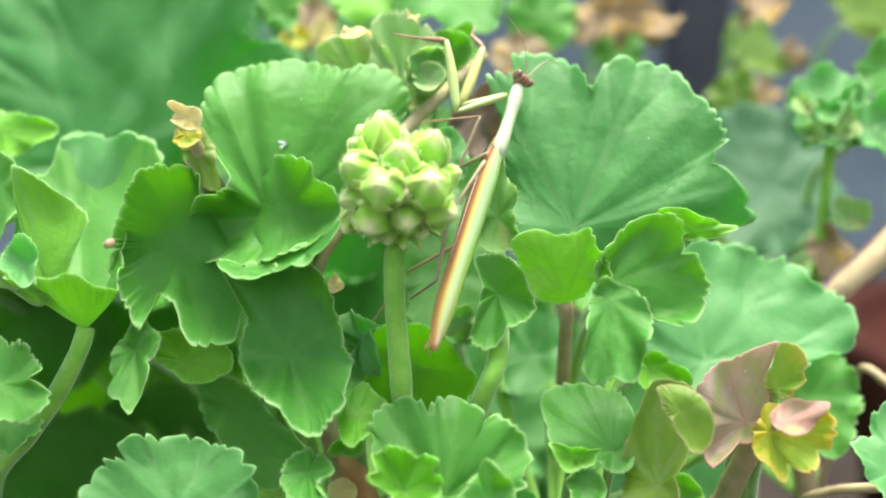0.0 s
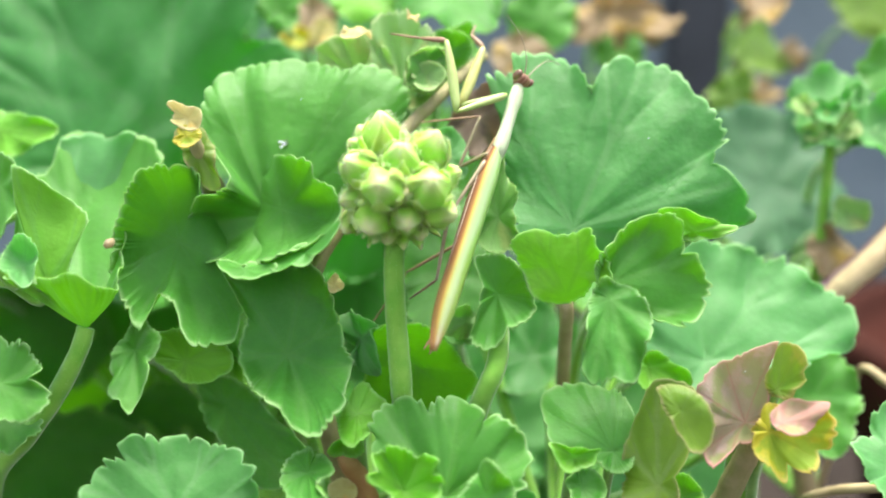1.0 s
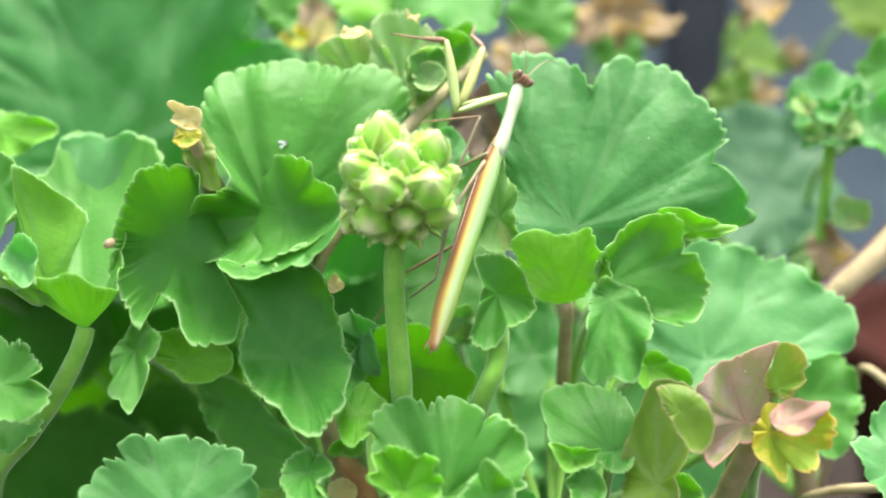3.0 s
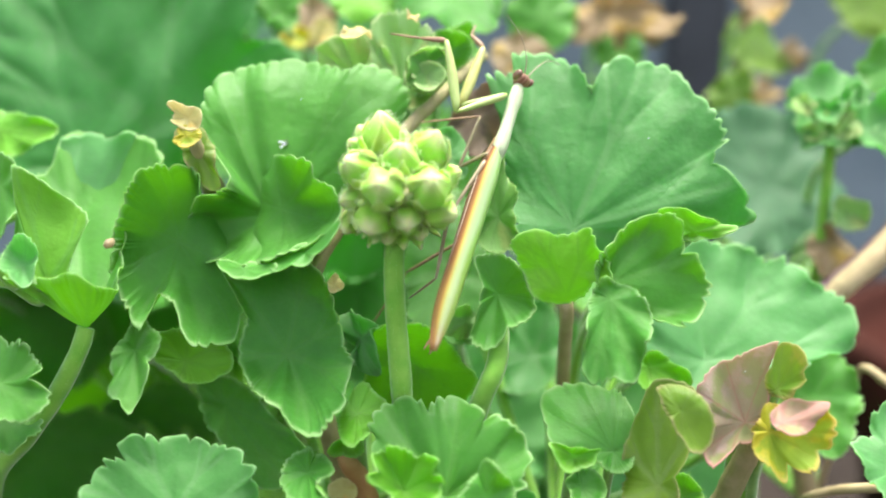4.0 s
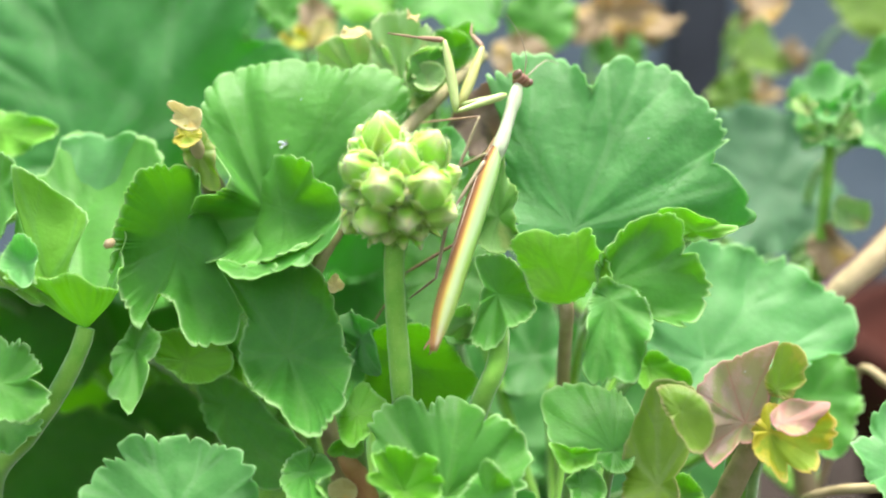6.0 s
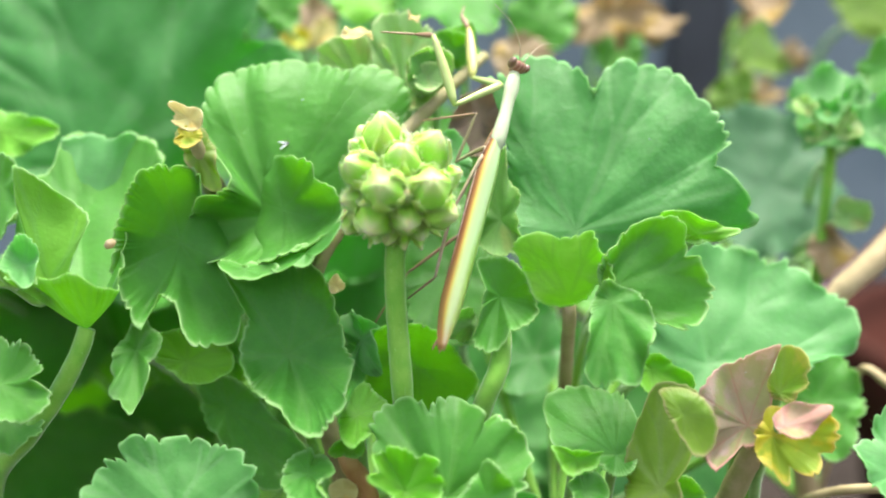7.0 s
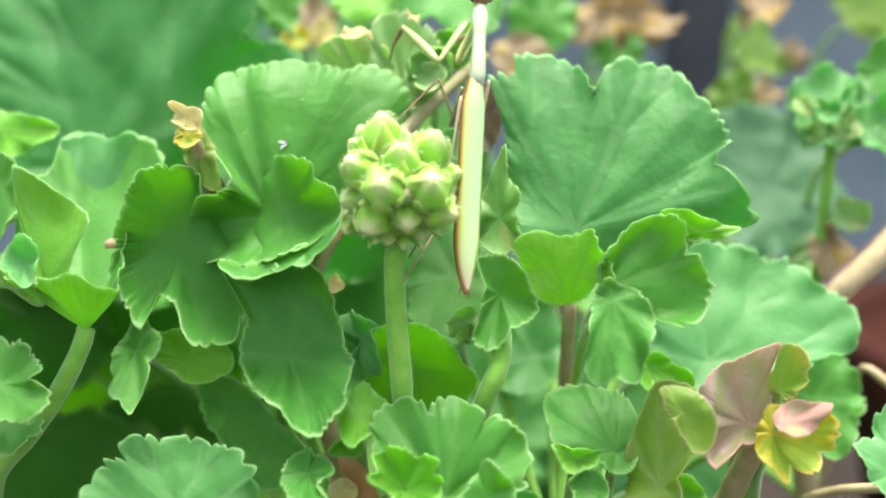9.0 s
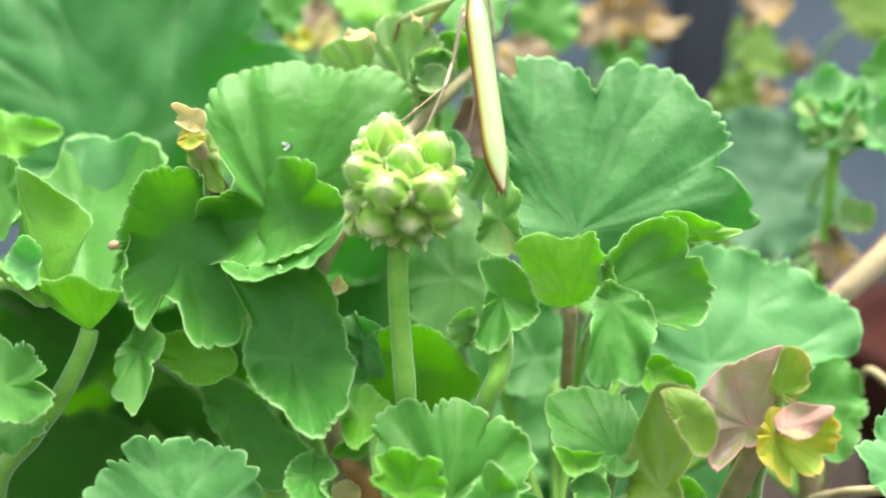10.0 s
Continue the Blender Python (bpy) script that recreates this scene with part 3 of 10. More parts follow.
leaf(mid_plant, pose(0.00061, -0.02391, 0.21966, 78, 0, 0),
     [(-150.9, 3.43, 5, 0.12), (-16.4, 5.14, 6, 0.12), (4.1, 11.44, 5, 0.12), (8.7, 14.7, 3, 0.12), (18.8, 14.68, 2, 0.12), (22.8, 17.01, 1, 0.3), (37.4, 17.96, -0.5, 0.12), (48.3, 17.74, -2, 0.12), (57.1, 17.08, -3, 0.3), (61.4, 14.75, -4, 0.12), (62.2, 12.32, -5, 0.2), (63, 16.32, -4, 0.12), (70, 16.78, -5.5, 0.3), (81, 16.89, -6.5, 0.12), (91.7, 17.47, -7, 0.3), (100.2, 16.47, -7, 0.12), (103.3, 14.42, -6, 0.12), (104.8, 17.2, -7, 0.12), (112.5, 18.61, -7.5, 0.12), (123.2, 19.12, -7, 0.3), (131.6, 19.67, -6.5, 0.12), (139.9, 19.32, -5.5, 0.3), (142.9, 16.86, -4, 0.12), (151.6, 15.78, -2.5, 0.12), (162.7, 12.99, 0, 0.12), (177.7, 10.04, 3, 0.12)],
     FRESH, 22, [(0.00061, -0.02333, 0.21953), (0.00061, -0.01609, 0.21), (0.00061, 0.00543, 0.18342), (-0.01765, 0.01485, 0.18555)], tooth=0.6, pitch=3.0, ruffle=0.45, lump=0.8, dish=1.5, rings=22, down=320, ease=12, pleats=[(128, -1.6, 8), (108, 1.2, 7), (85, -1.3, 7), (62, 1.4, 7), (38, -1.5, 8), (15, 1.2, 8)])
leaf(mid_plant, pose(-0.00692, -0.02651, 0.22186, 78, 0, 0),
     [(-168.2, 2.29, 6, 0.12), (-60, 3.41, 8, 0.12), (-7, 6.09, 7, 0.12), (22.8, 7.61, 6, 0.12), (37.9, 6.76, 3, 0.4), (44.9, 8.93, 4, 0.6), (60, 8.11, 3, 0.5), (68.5, 6.41, 2, 0.12), (84.3, 7.69, 2, 0.5), (102.4, 8.83, 2.5, 0.4), (119.6, 8.42, 3, 0.5), (130.8, 8.85, 4, 0.6), (138.2, 7.09, 4, 0.5), (151.1, 7.32, 5, 0.6), (160.4, 4.72, 5, 0.4)],
     LIME, 23, [(-0.00692, -0.02593, 0.22173), (-0.00692, -0.01869, 0.21219), (-0.00692, 0.00283, 0.18562), (-0.01765, 0.01485, 0.18555)], tooth=0.7, pitch=2.6, ruffle=0.7, lump=0.7, dish=1.6, down=210, pleats=[(120, -1.3, 10), (90, 1.2, 9), (60, -1.2, 9), (150, 1.0, 9)])
leaf(mid_plant, pose(0.00775, -0.02863, 0.2215, 78, 0, 0),
     [(-165.3, 6.4, 4, 0.12), (-96.5, 3.63, 6, 0.12), (1.4, 5.08, 3, 0.12), (33.8, 5.33, 2.5, 0.12), (62.1, 5.37, 1.5, 0.4), (73.6, 6.19, 1, 0.5), (90.2, 6.84, 0.5, 0.3), (111.8, 4.28, 0, 0.12), (165.7, 4.83, 1, 0.12)],
     FRESH, 24, [(0.00775, -0.02805, 0.22137), (0.00775, -0.02081, 0.21183), (0.00775, 0.00071, 0.18526), (-0.01765, 0.01485, 0.18555)], tooth=0.6, pitch=2.8, ruffle=0.5, lump=0.6, down=110, pleats=[(75, 1.2, 10), (110, -1.0, 10)])
leaf(back_plant, pose(-0.00525, 0.00677, 0.23416, 78, 0, 0),
     [(-158.6, 11.88, 2, 0.12), (-124, 9.96, -2, 0.12), (-74.2, 9.17, -2, 0.12), (-38.8, 12.04, -1, 0.12), (-10.1, 12.44, 3, 0.12), (10.6, 9.2, 6, 0.2), (41.6, 8.65, 8, 0.12), (69.8, 9.14, 9, 0.12), (94.1, 9.7, 9, 0.12), (124.3, 11.01, 8.5, 0.12), (149.9, 12.4, 7, 0.12), (177.7, 9.81, 4, 0.12)],
     LIME, 25, [(-0.00525, 0.00736, 0.23403), (-0.00525, 0.0146, 0.22449), (-0.00525, 0.03612, 0.19792), (-0.05222, 0.05788, 0.17158)], tooth=0.25, ruffle=0.15, lump=0.5, down=150, veined=0.25, ease=24)
leaf(back_plant, pose(0.00195, 0.02615, 0.24835, 40.2, -1.6, -1.3),
     [(-157.9, 10.72, -0.29, 0.12), (-117.2, 16.78, 0.75, 0.12), (-93.7, 18.73, 0.93, 0.12), (-65, 16.48, 0.22, 0.12), (7.4, 10.46, -0.15, 0.12), (60.8, 15.57, 0.31, 0.12), (89.7, 24.81, 0.97, 0.12), (110.2, 21.86, 0.39, 0.12), (135.7, 13.49, 0.17, 0.12)],
     FRESH, 26, [(0.00195, 0.02693, 0.24818), (0.00195, 0.07095, 0.22683), (-0.02514, 0.0742, 0.19712), (-0.05222, 0.05788, 0.17158)], tooth=0.6, ruffle=0.3, down=264)
leaf(back_plant, pose(-0.02209, 0.0716, 0.23613, 86.3, -0.1, -1.2),
     [(-122.8, 24.02, 1.87, 0.12), (-80.8, 26.36, 1.84, 0.12), (-25.9, 19.19, 1.59, 0.12), (36.6, 19.75, 1.03, 0.12), (84.6, 19.09, 2.19, 0.12), (120.7, 18.74, 2.08, 0.12), (166.5, 19.01, 0.89, 0.12)],
     COOL, 27, [(-0.02209, 0.07238, 0.23596), (-0.02209, 0.1164, 0.21461), (-0.03715, 0.09692, 0.19101), (-0.05222, 0.05788, 0.17158)], tooth=0.6)
leaf(back_plant, pose(0.02108, 0.04181, 0.22582, 49.2, -1.3, -1.5),
     [(-151.3, 9.82, 1.4, 0.12), (-120.2, 12.3, 2.23, 0.12), (-80.8, 9.47, 2.2, 0.12), (-20.3, 6.09, 1.39, 0.12), (46, 9.2, 1.06, 0.12), (76.5, 13, 2.37, 0.12), (96.8, 13.41, 2.67, 0.12), (153, 8.72, 1.03, 0.12)],
     COOL, 28, [(0.02108, 0.04259, 0.22565), (0.02108, 0.08661, 0.2043), (-0.01557, 0.08203, 0.18586), (-0.05222, 0.05788, 0.17158)], tooth=0.5)
leaf(back_plant, pose(-0.00879, 0.0355, 0.28753, 78, 0, 0),
     [(-111.8, 3.95, 0, 0.12), (-7.2, 6.91, 2, 0.12), (29.1, 8.82, 4, 0.12), (45.9, 11.94, 3.5, 0.12), (60.3, 13.83, 2.5, 0.3), (69.9, 15.31, 1.5, 0.4), (81.1, 15.87, 1, 0.3), (91.6, 17.1, 0, 0.3), (103.1, 17.2, 0.5, 0.3), (112.1, 16.03, 1.5, 0.4), (121.4, 13.69, 3, 0.12), (135.1, 9.48, 4, 0.12), (172.5, 6.23, 3, 0.12)],
     YOUNG, 29, [(-0.00879, 0.03608, 0.2874), (-0.01006, 0.07552, 0.26758), (-0.03114, 0.07648, 0.2175), (-0.05222, 0.05788, 0.17158)], tooth=0.6, pitch=2.2, ruffle=0.5, lump=0.5, dish=1.3, n=320, rings=22, down=220, veined=0.4, ease=10, pleats=[(118, 1.6, 6), (104, -1.8, 6), (90, 1.8, 6), (76, -1.8, 6), (62, 1.6, 6)])
leaf(back_plant, pose(-0.00226, 0.02925, 0.29181, 78, 0, 0),
     [(-168.2, 5.74, 6.5, 0.6), (-136.2, 6.48, 7, 0.7), (-100.3, 5.45, 7.5, 0.7), (-52.2, 3.69, 6.5, 0.6), (2.7, 4.36, 5, 0.12), (39.7, 4.75, 5.5, 0.5), (78.7, 4.4, 5.5, 0.7), (126.5, 4.4, 6, 0.7), (162.7, 5.4, 6.5, 0.6)],
     YOUNG, 30, [(-0.00226, 0.02984, 0.29169), (-0.01006, 0.07552, 0.26758), (-0.03114, 0.07648, 0.2175), (-0.05222, 0.05788, 0.17158)], tooth=0.35, pitch=2.0, ruffle=0.5, lump=0.6, dish=1.9, down=130, veined=0.3)
leaf(back_plant, pose(-0.0187, 0.03802, 0.28977, 78, 0, 0),
     [(-174.7, 6.04, 4, 0.12), (-108.6, 4.16, 2, 0.12), (-43.6, 6.6, 2, 0.12), (-11, 9.3, 4, 0.12), (13.9, 8.78, 4, 0.12), (37.7, 8.87, 3, 0.3), (60.5, 9.22, 2, 0.4), (79.7, 9.48, 1.5, 0.12), (98.6, 8.86, 2, 0.3), (114, 9.76, 2.5, 0.4), (130.2, 10.16, 3.5, 0.4), (147.5, 10.52, 4.5, 0.5), (155.4, 8.96, 4.5, 0.12), (167.1, 9.1, 4.5, 0.4)],
     YOUNG, 31, [(-0.0187, 0.03861, 0.28965), (-0.01006, 0.07552, 0.26758), (-0.03114, 0.07648, 0.2175), (-0.05222, 0.05788, 0.17158)], tooth=0.6, pitch=2.2, ruffle=0.5, lump=0.5, dish=1.3, down=160, veined=0.4, ease=10, pleats=[(130, 1.3, 8), (108, -1.4, 8), (85, 1.3, 8), (60, -1.2, 8), (155, -1.0, 8)])
leaf(back_plant, pose(-0.01762, 0.02296, 0.30067, 35.6, 2.9, 2.1),
     [(-171.2, 2.77, 0.58, 0.12), (-159.8, 3.72, -0.66, 0.12), (-108.2, 2.87, -0.09, 0.12), (-53.9, 2.9, 0.2, 0.12), (-9, 3.28, 0.02, 0.12), (33.3, 3.35, -0.09, 0.12), (73.3, 3.85, -0.44, 0.12), (111.3, 2.53, -0.14, 0.12)],
     CREAM, 32, tooth=0.6, pitch=1.8, ruffle=0.6, lump=0.6, down=50)
leaf(back_plant, pose(-0.00619, 0.02249, 0.30328, 27, 1.7, 0.9),
     [(-174.4, 1.15, -0.11, 0.12), (-88.9, 1.67, 0.01, 0.12), (-9.9, 1.29, -0.09, 0.12), (63.6, 1.75, -0.04, 0.12), (106.4, 1.75, -0.02, 0.12)],
     CREAM, 33, tooth=0.3, pitch=1.4, ruffle=0.5, lump=0.3, down=24)
leaf(back_plant, pose(0.00195, 0.03727, 0.29589, 78, 0, 0),
     [(-127.9, 2.98, 1, 0.12), (-55.8, 4.31, 1, 0.12), (-7.1, 4.62, 2, 0.12), (37.4, 4.25, 2, 0.4), (79.5, 3.95, 1.5, 0.12), (111.7, 4.96, 1.5, 0.4), (136.3, 5.4, 1, 0.12), (171.7, 3.94, 1, 0.12)],
     FRESH, 34, [(0.00195, 0.03786, 0.29576), (-0.01006, 0.07552, 0.26758), (-0.03114, 0.07648, 0.2175), (-0.05222, 0.05788, 0.17158)], tooth=0.6, pitch=2.2, ruffle=0.6, lump=0.5, down=90, veined=0.5)
leaf(back_plant, pose(-0.00373, 0.02428, 0.29248, 80.5, 2.7, 15.5),
     [(-141.6, 5.04, 1.37, 0.12), (-97.2, 5.18, 1.54, 0.12), (-38.4, 4.73, 1.44, 0.12), (21.2, 4.88, 1.04, 0.12), (53.8, 6.12, 1.37, 0.12), (80.1, 4.41, 1.68, 0.12), (107.7, 3.82, 1.24, 0.12), (145.7, 4.58, 1.67, 0.12), (171.8, 4.2, 0.81, 0.12)],
     PALE, 35, [(-0.00373, 0.02507, 0.29232), (-0.00373, 0.06908, 0.27096), (-0.02797, 0.07326, 0.21919), (-0.05222, 0.05788, 0.17158)], tooth=0.5, pitch=2.4, ruffle=0.5, lump=0.5, down=76)
leaf(back_plant, pose(0.00791, 0.02935, 0.28266, 70.5, -0.2, -0.7),
     [(-152.2, 8.12, 0.58, 0.12), (-128.5, 9.63, 1.05, 0.12), (-101.1, 9.59, 1.25, 0.12), (-62.6, 6.38, 0.7, 0.12), (5.4, 4.18, 0.84, 0.12), (69.7, 6.91, 1.03, 0.12), (109, 5.51, 1.25, 0.12), (162.9, 5.63, 0.8, 0.12)],
     BROWN, 37, [(0.00791, 0.03014, 0.28249), (0.00791, 0.07415, 0.26114), (-0.02216, 0.0758, 0.21428), (-0.05222, 0.05788, 0.17158)], tooth=0.5, ruffle=0.8, down=111)
leaf(back_plant, pose(0.00321, 0.0407, 0.29756, 60.3, 1.4, 2.5),
     [(-120.2, 5.28, 3.48, 0.12), (-59.1, 5.56, 2.85, 0.12), (-18.6, 5.04, 2.04, 0.12), (20.6, 3.75, 2.88, 0.12), (123, 2.63, 3.54, 0.12), (159.4, 5.1, 1.57, 0.12)],
     FRESH, 38, [(0.00321, 0.04148, 0.29739), (0.00321, 0.0855, 0.27603), (-0.0245, 0.08147, 0.22173), (-0.05222, 0.05788, 0.17158)], tooth=0.8, pitch=3.0, ruffle=0.9)
leaf(back_plant, pose(-0.02032, 0.0817, 0.30771, 37.9, 4.5, 3.5),
     [(-142.3, 8.52, -0.07, 0.12), (-87.7, 9.58, 0.66, 0.12), (-50.4, 11.4, 0.71, 0.12), (-16.2, 10.11, -0.33, 0.12), (55.9, 14.53, 0.42, 0.12), (103.5, 15.35, 0.62, 0.12), (169.8, 7.95, -0.13, 0.12)],
     LIME, 39, [(-0.02032, 0.08249, 0.30754), (-0.02032, 0.1265, 0.28618), (-0.03627, 0.10197, 0.2268), (-0.05222, 0.05788, 0.17158)], tooth=0.6)
leaf(back_plant, pose(0.00218, 0.07177, 0.30907, 40.4, 1.3, 1.1),
     [(-157, 14.67, -0.75, 0.12), (-131.2, 14.24, -0.63, 0.12), (-95.6, 14.34, 0.18, 0.12), (-69.7, 16.96, -0.23, 0.12), (-47, 15.59, -0.28, 0.12), (-12.6, 12.85, -0.73, 0.12), (57.4, 15.77, -0.2, 0.12), (119.6, 16.94, -0.13, 0.12)],
     FRESH, 40, [(0.00218, 0.07255, 0.30891), (0.00218, 0.11657, 0.28755), (-0.02502, 0.09701, 0.22749), (-0.05222, 0.05788, 0.17158)], tooth=0.6)
leaf(back_plant, pose(-0.0414, 0.09071, 0.30197, 63, -0, -0),
     [(-159.8, 4.6, 0, 0.12), (-88, 4.76, 0.01, 0.12), (20.2, 4.61, -0, 0.12), (63.9, 12.5, 0.01, 0.12), (130.7, 10.55, 0, 0.12)],
     FRESH, 41, [(-0.0414, 0.09149, 0.3018), (-0.0414, 0.13551, 0.28045), (-0.04681, 0.10648, 0.22394), (-0.05222, 0.05788, 0.17158)])
leaf(back_plant, pose(-0.08653, 0.06297, 0.26768, 74, 0.2, 0.9),
     [(-162.8, 19.43, 5.21, 0.12), (-81.7, 9.84, 5.13, 0.12), (-11.2, 20.36, -2.08, 0.12), (8.2, 33.21, -7.12, 0.12), (18.6, 49.58, -5.88, 0.12), (26.4, 58.58, 0.22, 0.12), (32, 56.58, 2.56, 0.12), (38.2, 49.9, 3.53, 0.12), (41.2, 56.9, 4.22, 0.12), (49.3, 61.66, 5.08, 0.12), (69.1, 58.11, 1.41, 0.12), (95.1, 55.52, -2.98, 0.12), (114, 53.18, -3.87, 0.12), (135.2, 44.79, -1.56, 0.12), (166.6, 29.21, 0.2, 0.12)],
     COOL, 42, [(-0.06811, 0.06824, 0.27563), (-0.06811, 0.11226, 0.25428), (-0.06016, 0.09485, 0.21085), (-0.05222, 0.05788, 0.17158)], tooth=0.9, pitch=6, ruffle=0.5, quilt=0.8, veined=2.2, pleats=[(30, -2.5, 7), (47, 2, 7), (62, -3, 7), (82, 2.5, 8), (105, -3, 8)], dish=1.7, joint=(18.6, 8.8))
leaf(left_plant, pose(-0.06866, -0.00314, 0.24523, 12.2, -0, 0),
     [(-153.5, 8.16, 11.41, 0.1), (-104.3, 8.99, 14.77, 0.1), (-76.5, 10.6, 16.09, 0.1), (-57.3, 11, 13.55, 0.1), (-28.2, 8.97, 10.07, 0.1), (10.6, 7.11, 10.21, 0.1), (49.4, 10.04, 12.05, 0.1), (65.6, 15.63, 14.57, 0.15), (71.7, 33.85, 22.66, 0.2), (85.4, 40.19, 25.67, 0.2), (91.6, 41.28, 23.47, 0.2), (100.1, 44.56, 24.37, 0.2), (106.5, 45.55, 23.92, 0.2), (111.2, 40.1, 19.72, 0.2), (123.3, 33.45, 18.23, 0.2), (138.1, 24.04, 11.32, 0.2), (145, 22.62, 9.36, 0.2)],
     FRESH, 43, [(-0.06866, -0.00314, 0.24523), (-0.06996, -0.00404, 0.24098), (-0.07408, -0.00467, 0.23322), (-0.08076, -0.00459, 0.22397), (-0.0892, -0.00173, 0.21339), (-0.09481, 0.00561, 0.19021)], tooth=0.5, ruffle=0.4, dish=1.1, down=382, thick=1.9)
leaf(left_plant, pose(-0.07464, -0.00522, 0.25467, -109.8, -2.9, -7.9),
     [(-119.8, 10.09, 0.06, 0.12), (-115.7, 18.41, 0.55, 0.12), (-110.2, 24.32, -0.4, 0.12), (-101.1, 21.63, -0.58, 0.12), (-90.1, 18.36, -0.58, 0.12), (-72.9, 15.67, -0.44, 0.12), (-57.2, 14.09, -0.57, 0.12), (-55.5, 9.62, -0.33, 0.12), (-38.6, 5.08, 0.13, 0.12), (0, 3.49, 0.51, 0.12), (179.5, 1.68, -2.29, 0.12)],
     FRESH, 44, [(-0.07464, -0.00444, 0.2545), (-0.07864, 0.00143, 0.24926), (-0.09612, 0.00745, 0.24695), (-0.16305, 0.07212, 0.1664)], tooth=0.3, ruffle=0.3, down=207)
leaf(left_plant, pose(-0.07875, -0.00651, 0.25824, 47.7, 0.8, 0.9),
     [(-99.2, 4.71, 4.01, 0.12), (-70.4, 7.52, 4.68, 0.12), (-49.9, 5.74, 3.2, 0.12), (2.1, 3.45, 1.98, 0.12), (43.9, 3.87, 4.25, 0.12), (90.3, 4.14, 4.42, 0.12), (124.4, 4.28, 3.34, 0.12), (163.4, 3.55, 1.98, 0.12)],
     MINT, 45, [(-0.07875, -0.00572, 0.25808), (-0.08275, 0.00014, 0.25283), (-0.09684, 0.00621, 0.25075), (-0.16305, 0.07212, 0.1664)], tooth=0.6, down=74)
leaf(left_plant, pose(-0.07416, 0.02278, 0.26135, 56.1, 1.6, 2.3),
     [(-134.2, 6.34, 1.45, 0.12), (-92.2, 15.81, 4.99, 0.12), (-70.2, 17.33, 3.38, 0.12), (-41.6, 9.47, 0.04, 0.12), (26.9, 14.07, 0.95, 0.12), (42, 19.81, 3.31, 0.12), (66.2, 20.48, 3.33, 0.12), (76.3, 17.66, 3.03, 0.12), (95.4, 20.27, 1.08, 0.12), (112.1, 20.22, 0.71, 0.12), (125.2, 15.72, 0.27, 0.12)],
     MINT, 46, [(-0.07416, 0.02356, 0.26119), (-0.07816, 0.02943, 0.25594), (-0.10354, 0.0355, 0.25386), (-0.16305, 0.07212, 0.1664)], tooth=0.6, pitch=5, down=257)
leaf(left_plant, pose(-0.09026, 0.01635, 0.26959, 63.8, -4.8, -9.6),
     [(-117.2, 9.65, 1.61, 0.12), (-77.3, 11.81, 2.47, 0.12), (-51.9, 8.52, 1.5, 0.12), (7.4, 4.88, 0.92, 0.12), (58.3, 6.19, 1.76, 0.12), (103.7, 7.35, 2.55, 0.12), (153, 8.22, 1.07, 0.12)],
     FRESH, 47, [(-0.09026, 0.01713, 0.26942), (-0.09426, 0.023, 0.26418), (-0.10631, 0.02918, 0.26263), (-0.16305, 0.07212, 0.1664)], tooth=0.4, down=129)
leaf(left_plant, pose(-0.09754, 0.03872, 0.27861, 63.1, -4.6, -9),
     [(-135.5, 7.65, 1.22, 0.12), (-40.1, 9.09, 1.86, 0.12), (-20.4, 13.73, 0.76, 0.12), (-6.9, 15.16, 1.16, 0.12), (17.4, 7.6, 1.41, 0.12), (85, 4.69, 1.59, 0.12), (152.7, 8.85, 1.22, 0.12)],
     LIME, 48, [(-0.09754, 0.0395, 0.27844), (-0.10154, 0.04537, 0.2732), (-0.11442, 0.05161, 0.27192), (-0.16305, 0.07212, 0.1664)], tooth=0.4)
leaf(left_plant, pose(-0.08153, -0.01495, 0.23777, 43.7, -1.3, -1.3),
     [(-121.9, 8.44, 0.67, 0.12), (-73.6, 8.83, 2.18, 0.12), (-51.6, 10.03, 2.18, 0.12), (-25.8, 11.84, 1.58, 0.12), (-12.1, 10.44, 1.2, 0.12), (-4.1, 6.62, 0.68, 0.12), (11, 8.57, 1.06, 0.12), (37.3, 7.88, 0.81, 0.12), (58.4, 8.24, 1.36, 0.12), (83.9, 7.93, 1.66, 0.12), (97.6, 9.7, 2.1, 0.12), (108.9, 10.73, 2.29, 0.12), (145.4, 11.25, 1.65, 0.12)],
     FRESH, 49, [(-0.08153, -0.01417, 0.2376), (-0.08553, -0.0083, 0.23235), (-0.09657, -0.0025, 0.22902), (-0.16305, 0.07212, 0.1664)], tooth=0.9, pitch=3.4, down=148)
leaf(left_plant, pose(-0.0848, -0.00508, 0.22647, 41, -4.7, -4),
     [(-103.6, 5.87, 1.67, 0.12), (-36.9, 9.42, 1.75, 0.12), (-19.1, 9.34, 1.28, 0.12), (0.7, 7.82, 1.23, 0.12), (22.3, 3.07, 2.06, 0.12), (159.3, 6.09, 1.22, 0.12)],
     FRESH, 50, [(-0.0848, -0.0043, 0.2263), (-0.0888, 0.00157, 0.22106), (-0.10109, 0.00723, 0.21705), (-0.16305, 0.07212, 0.1664)], tooth=0.6, down=110)
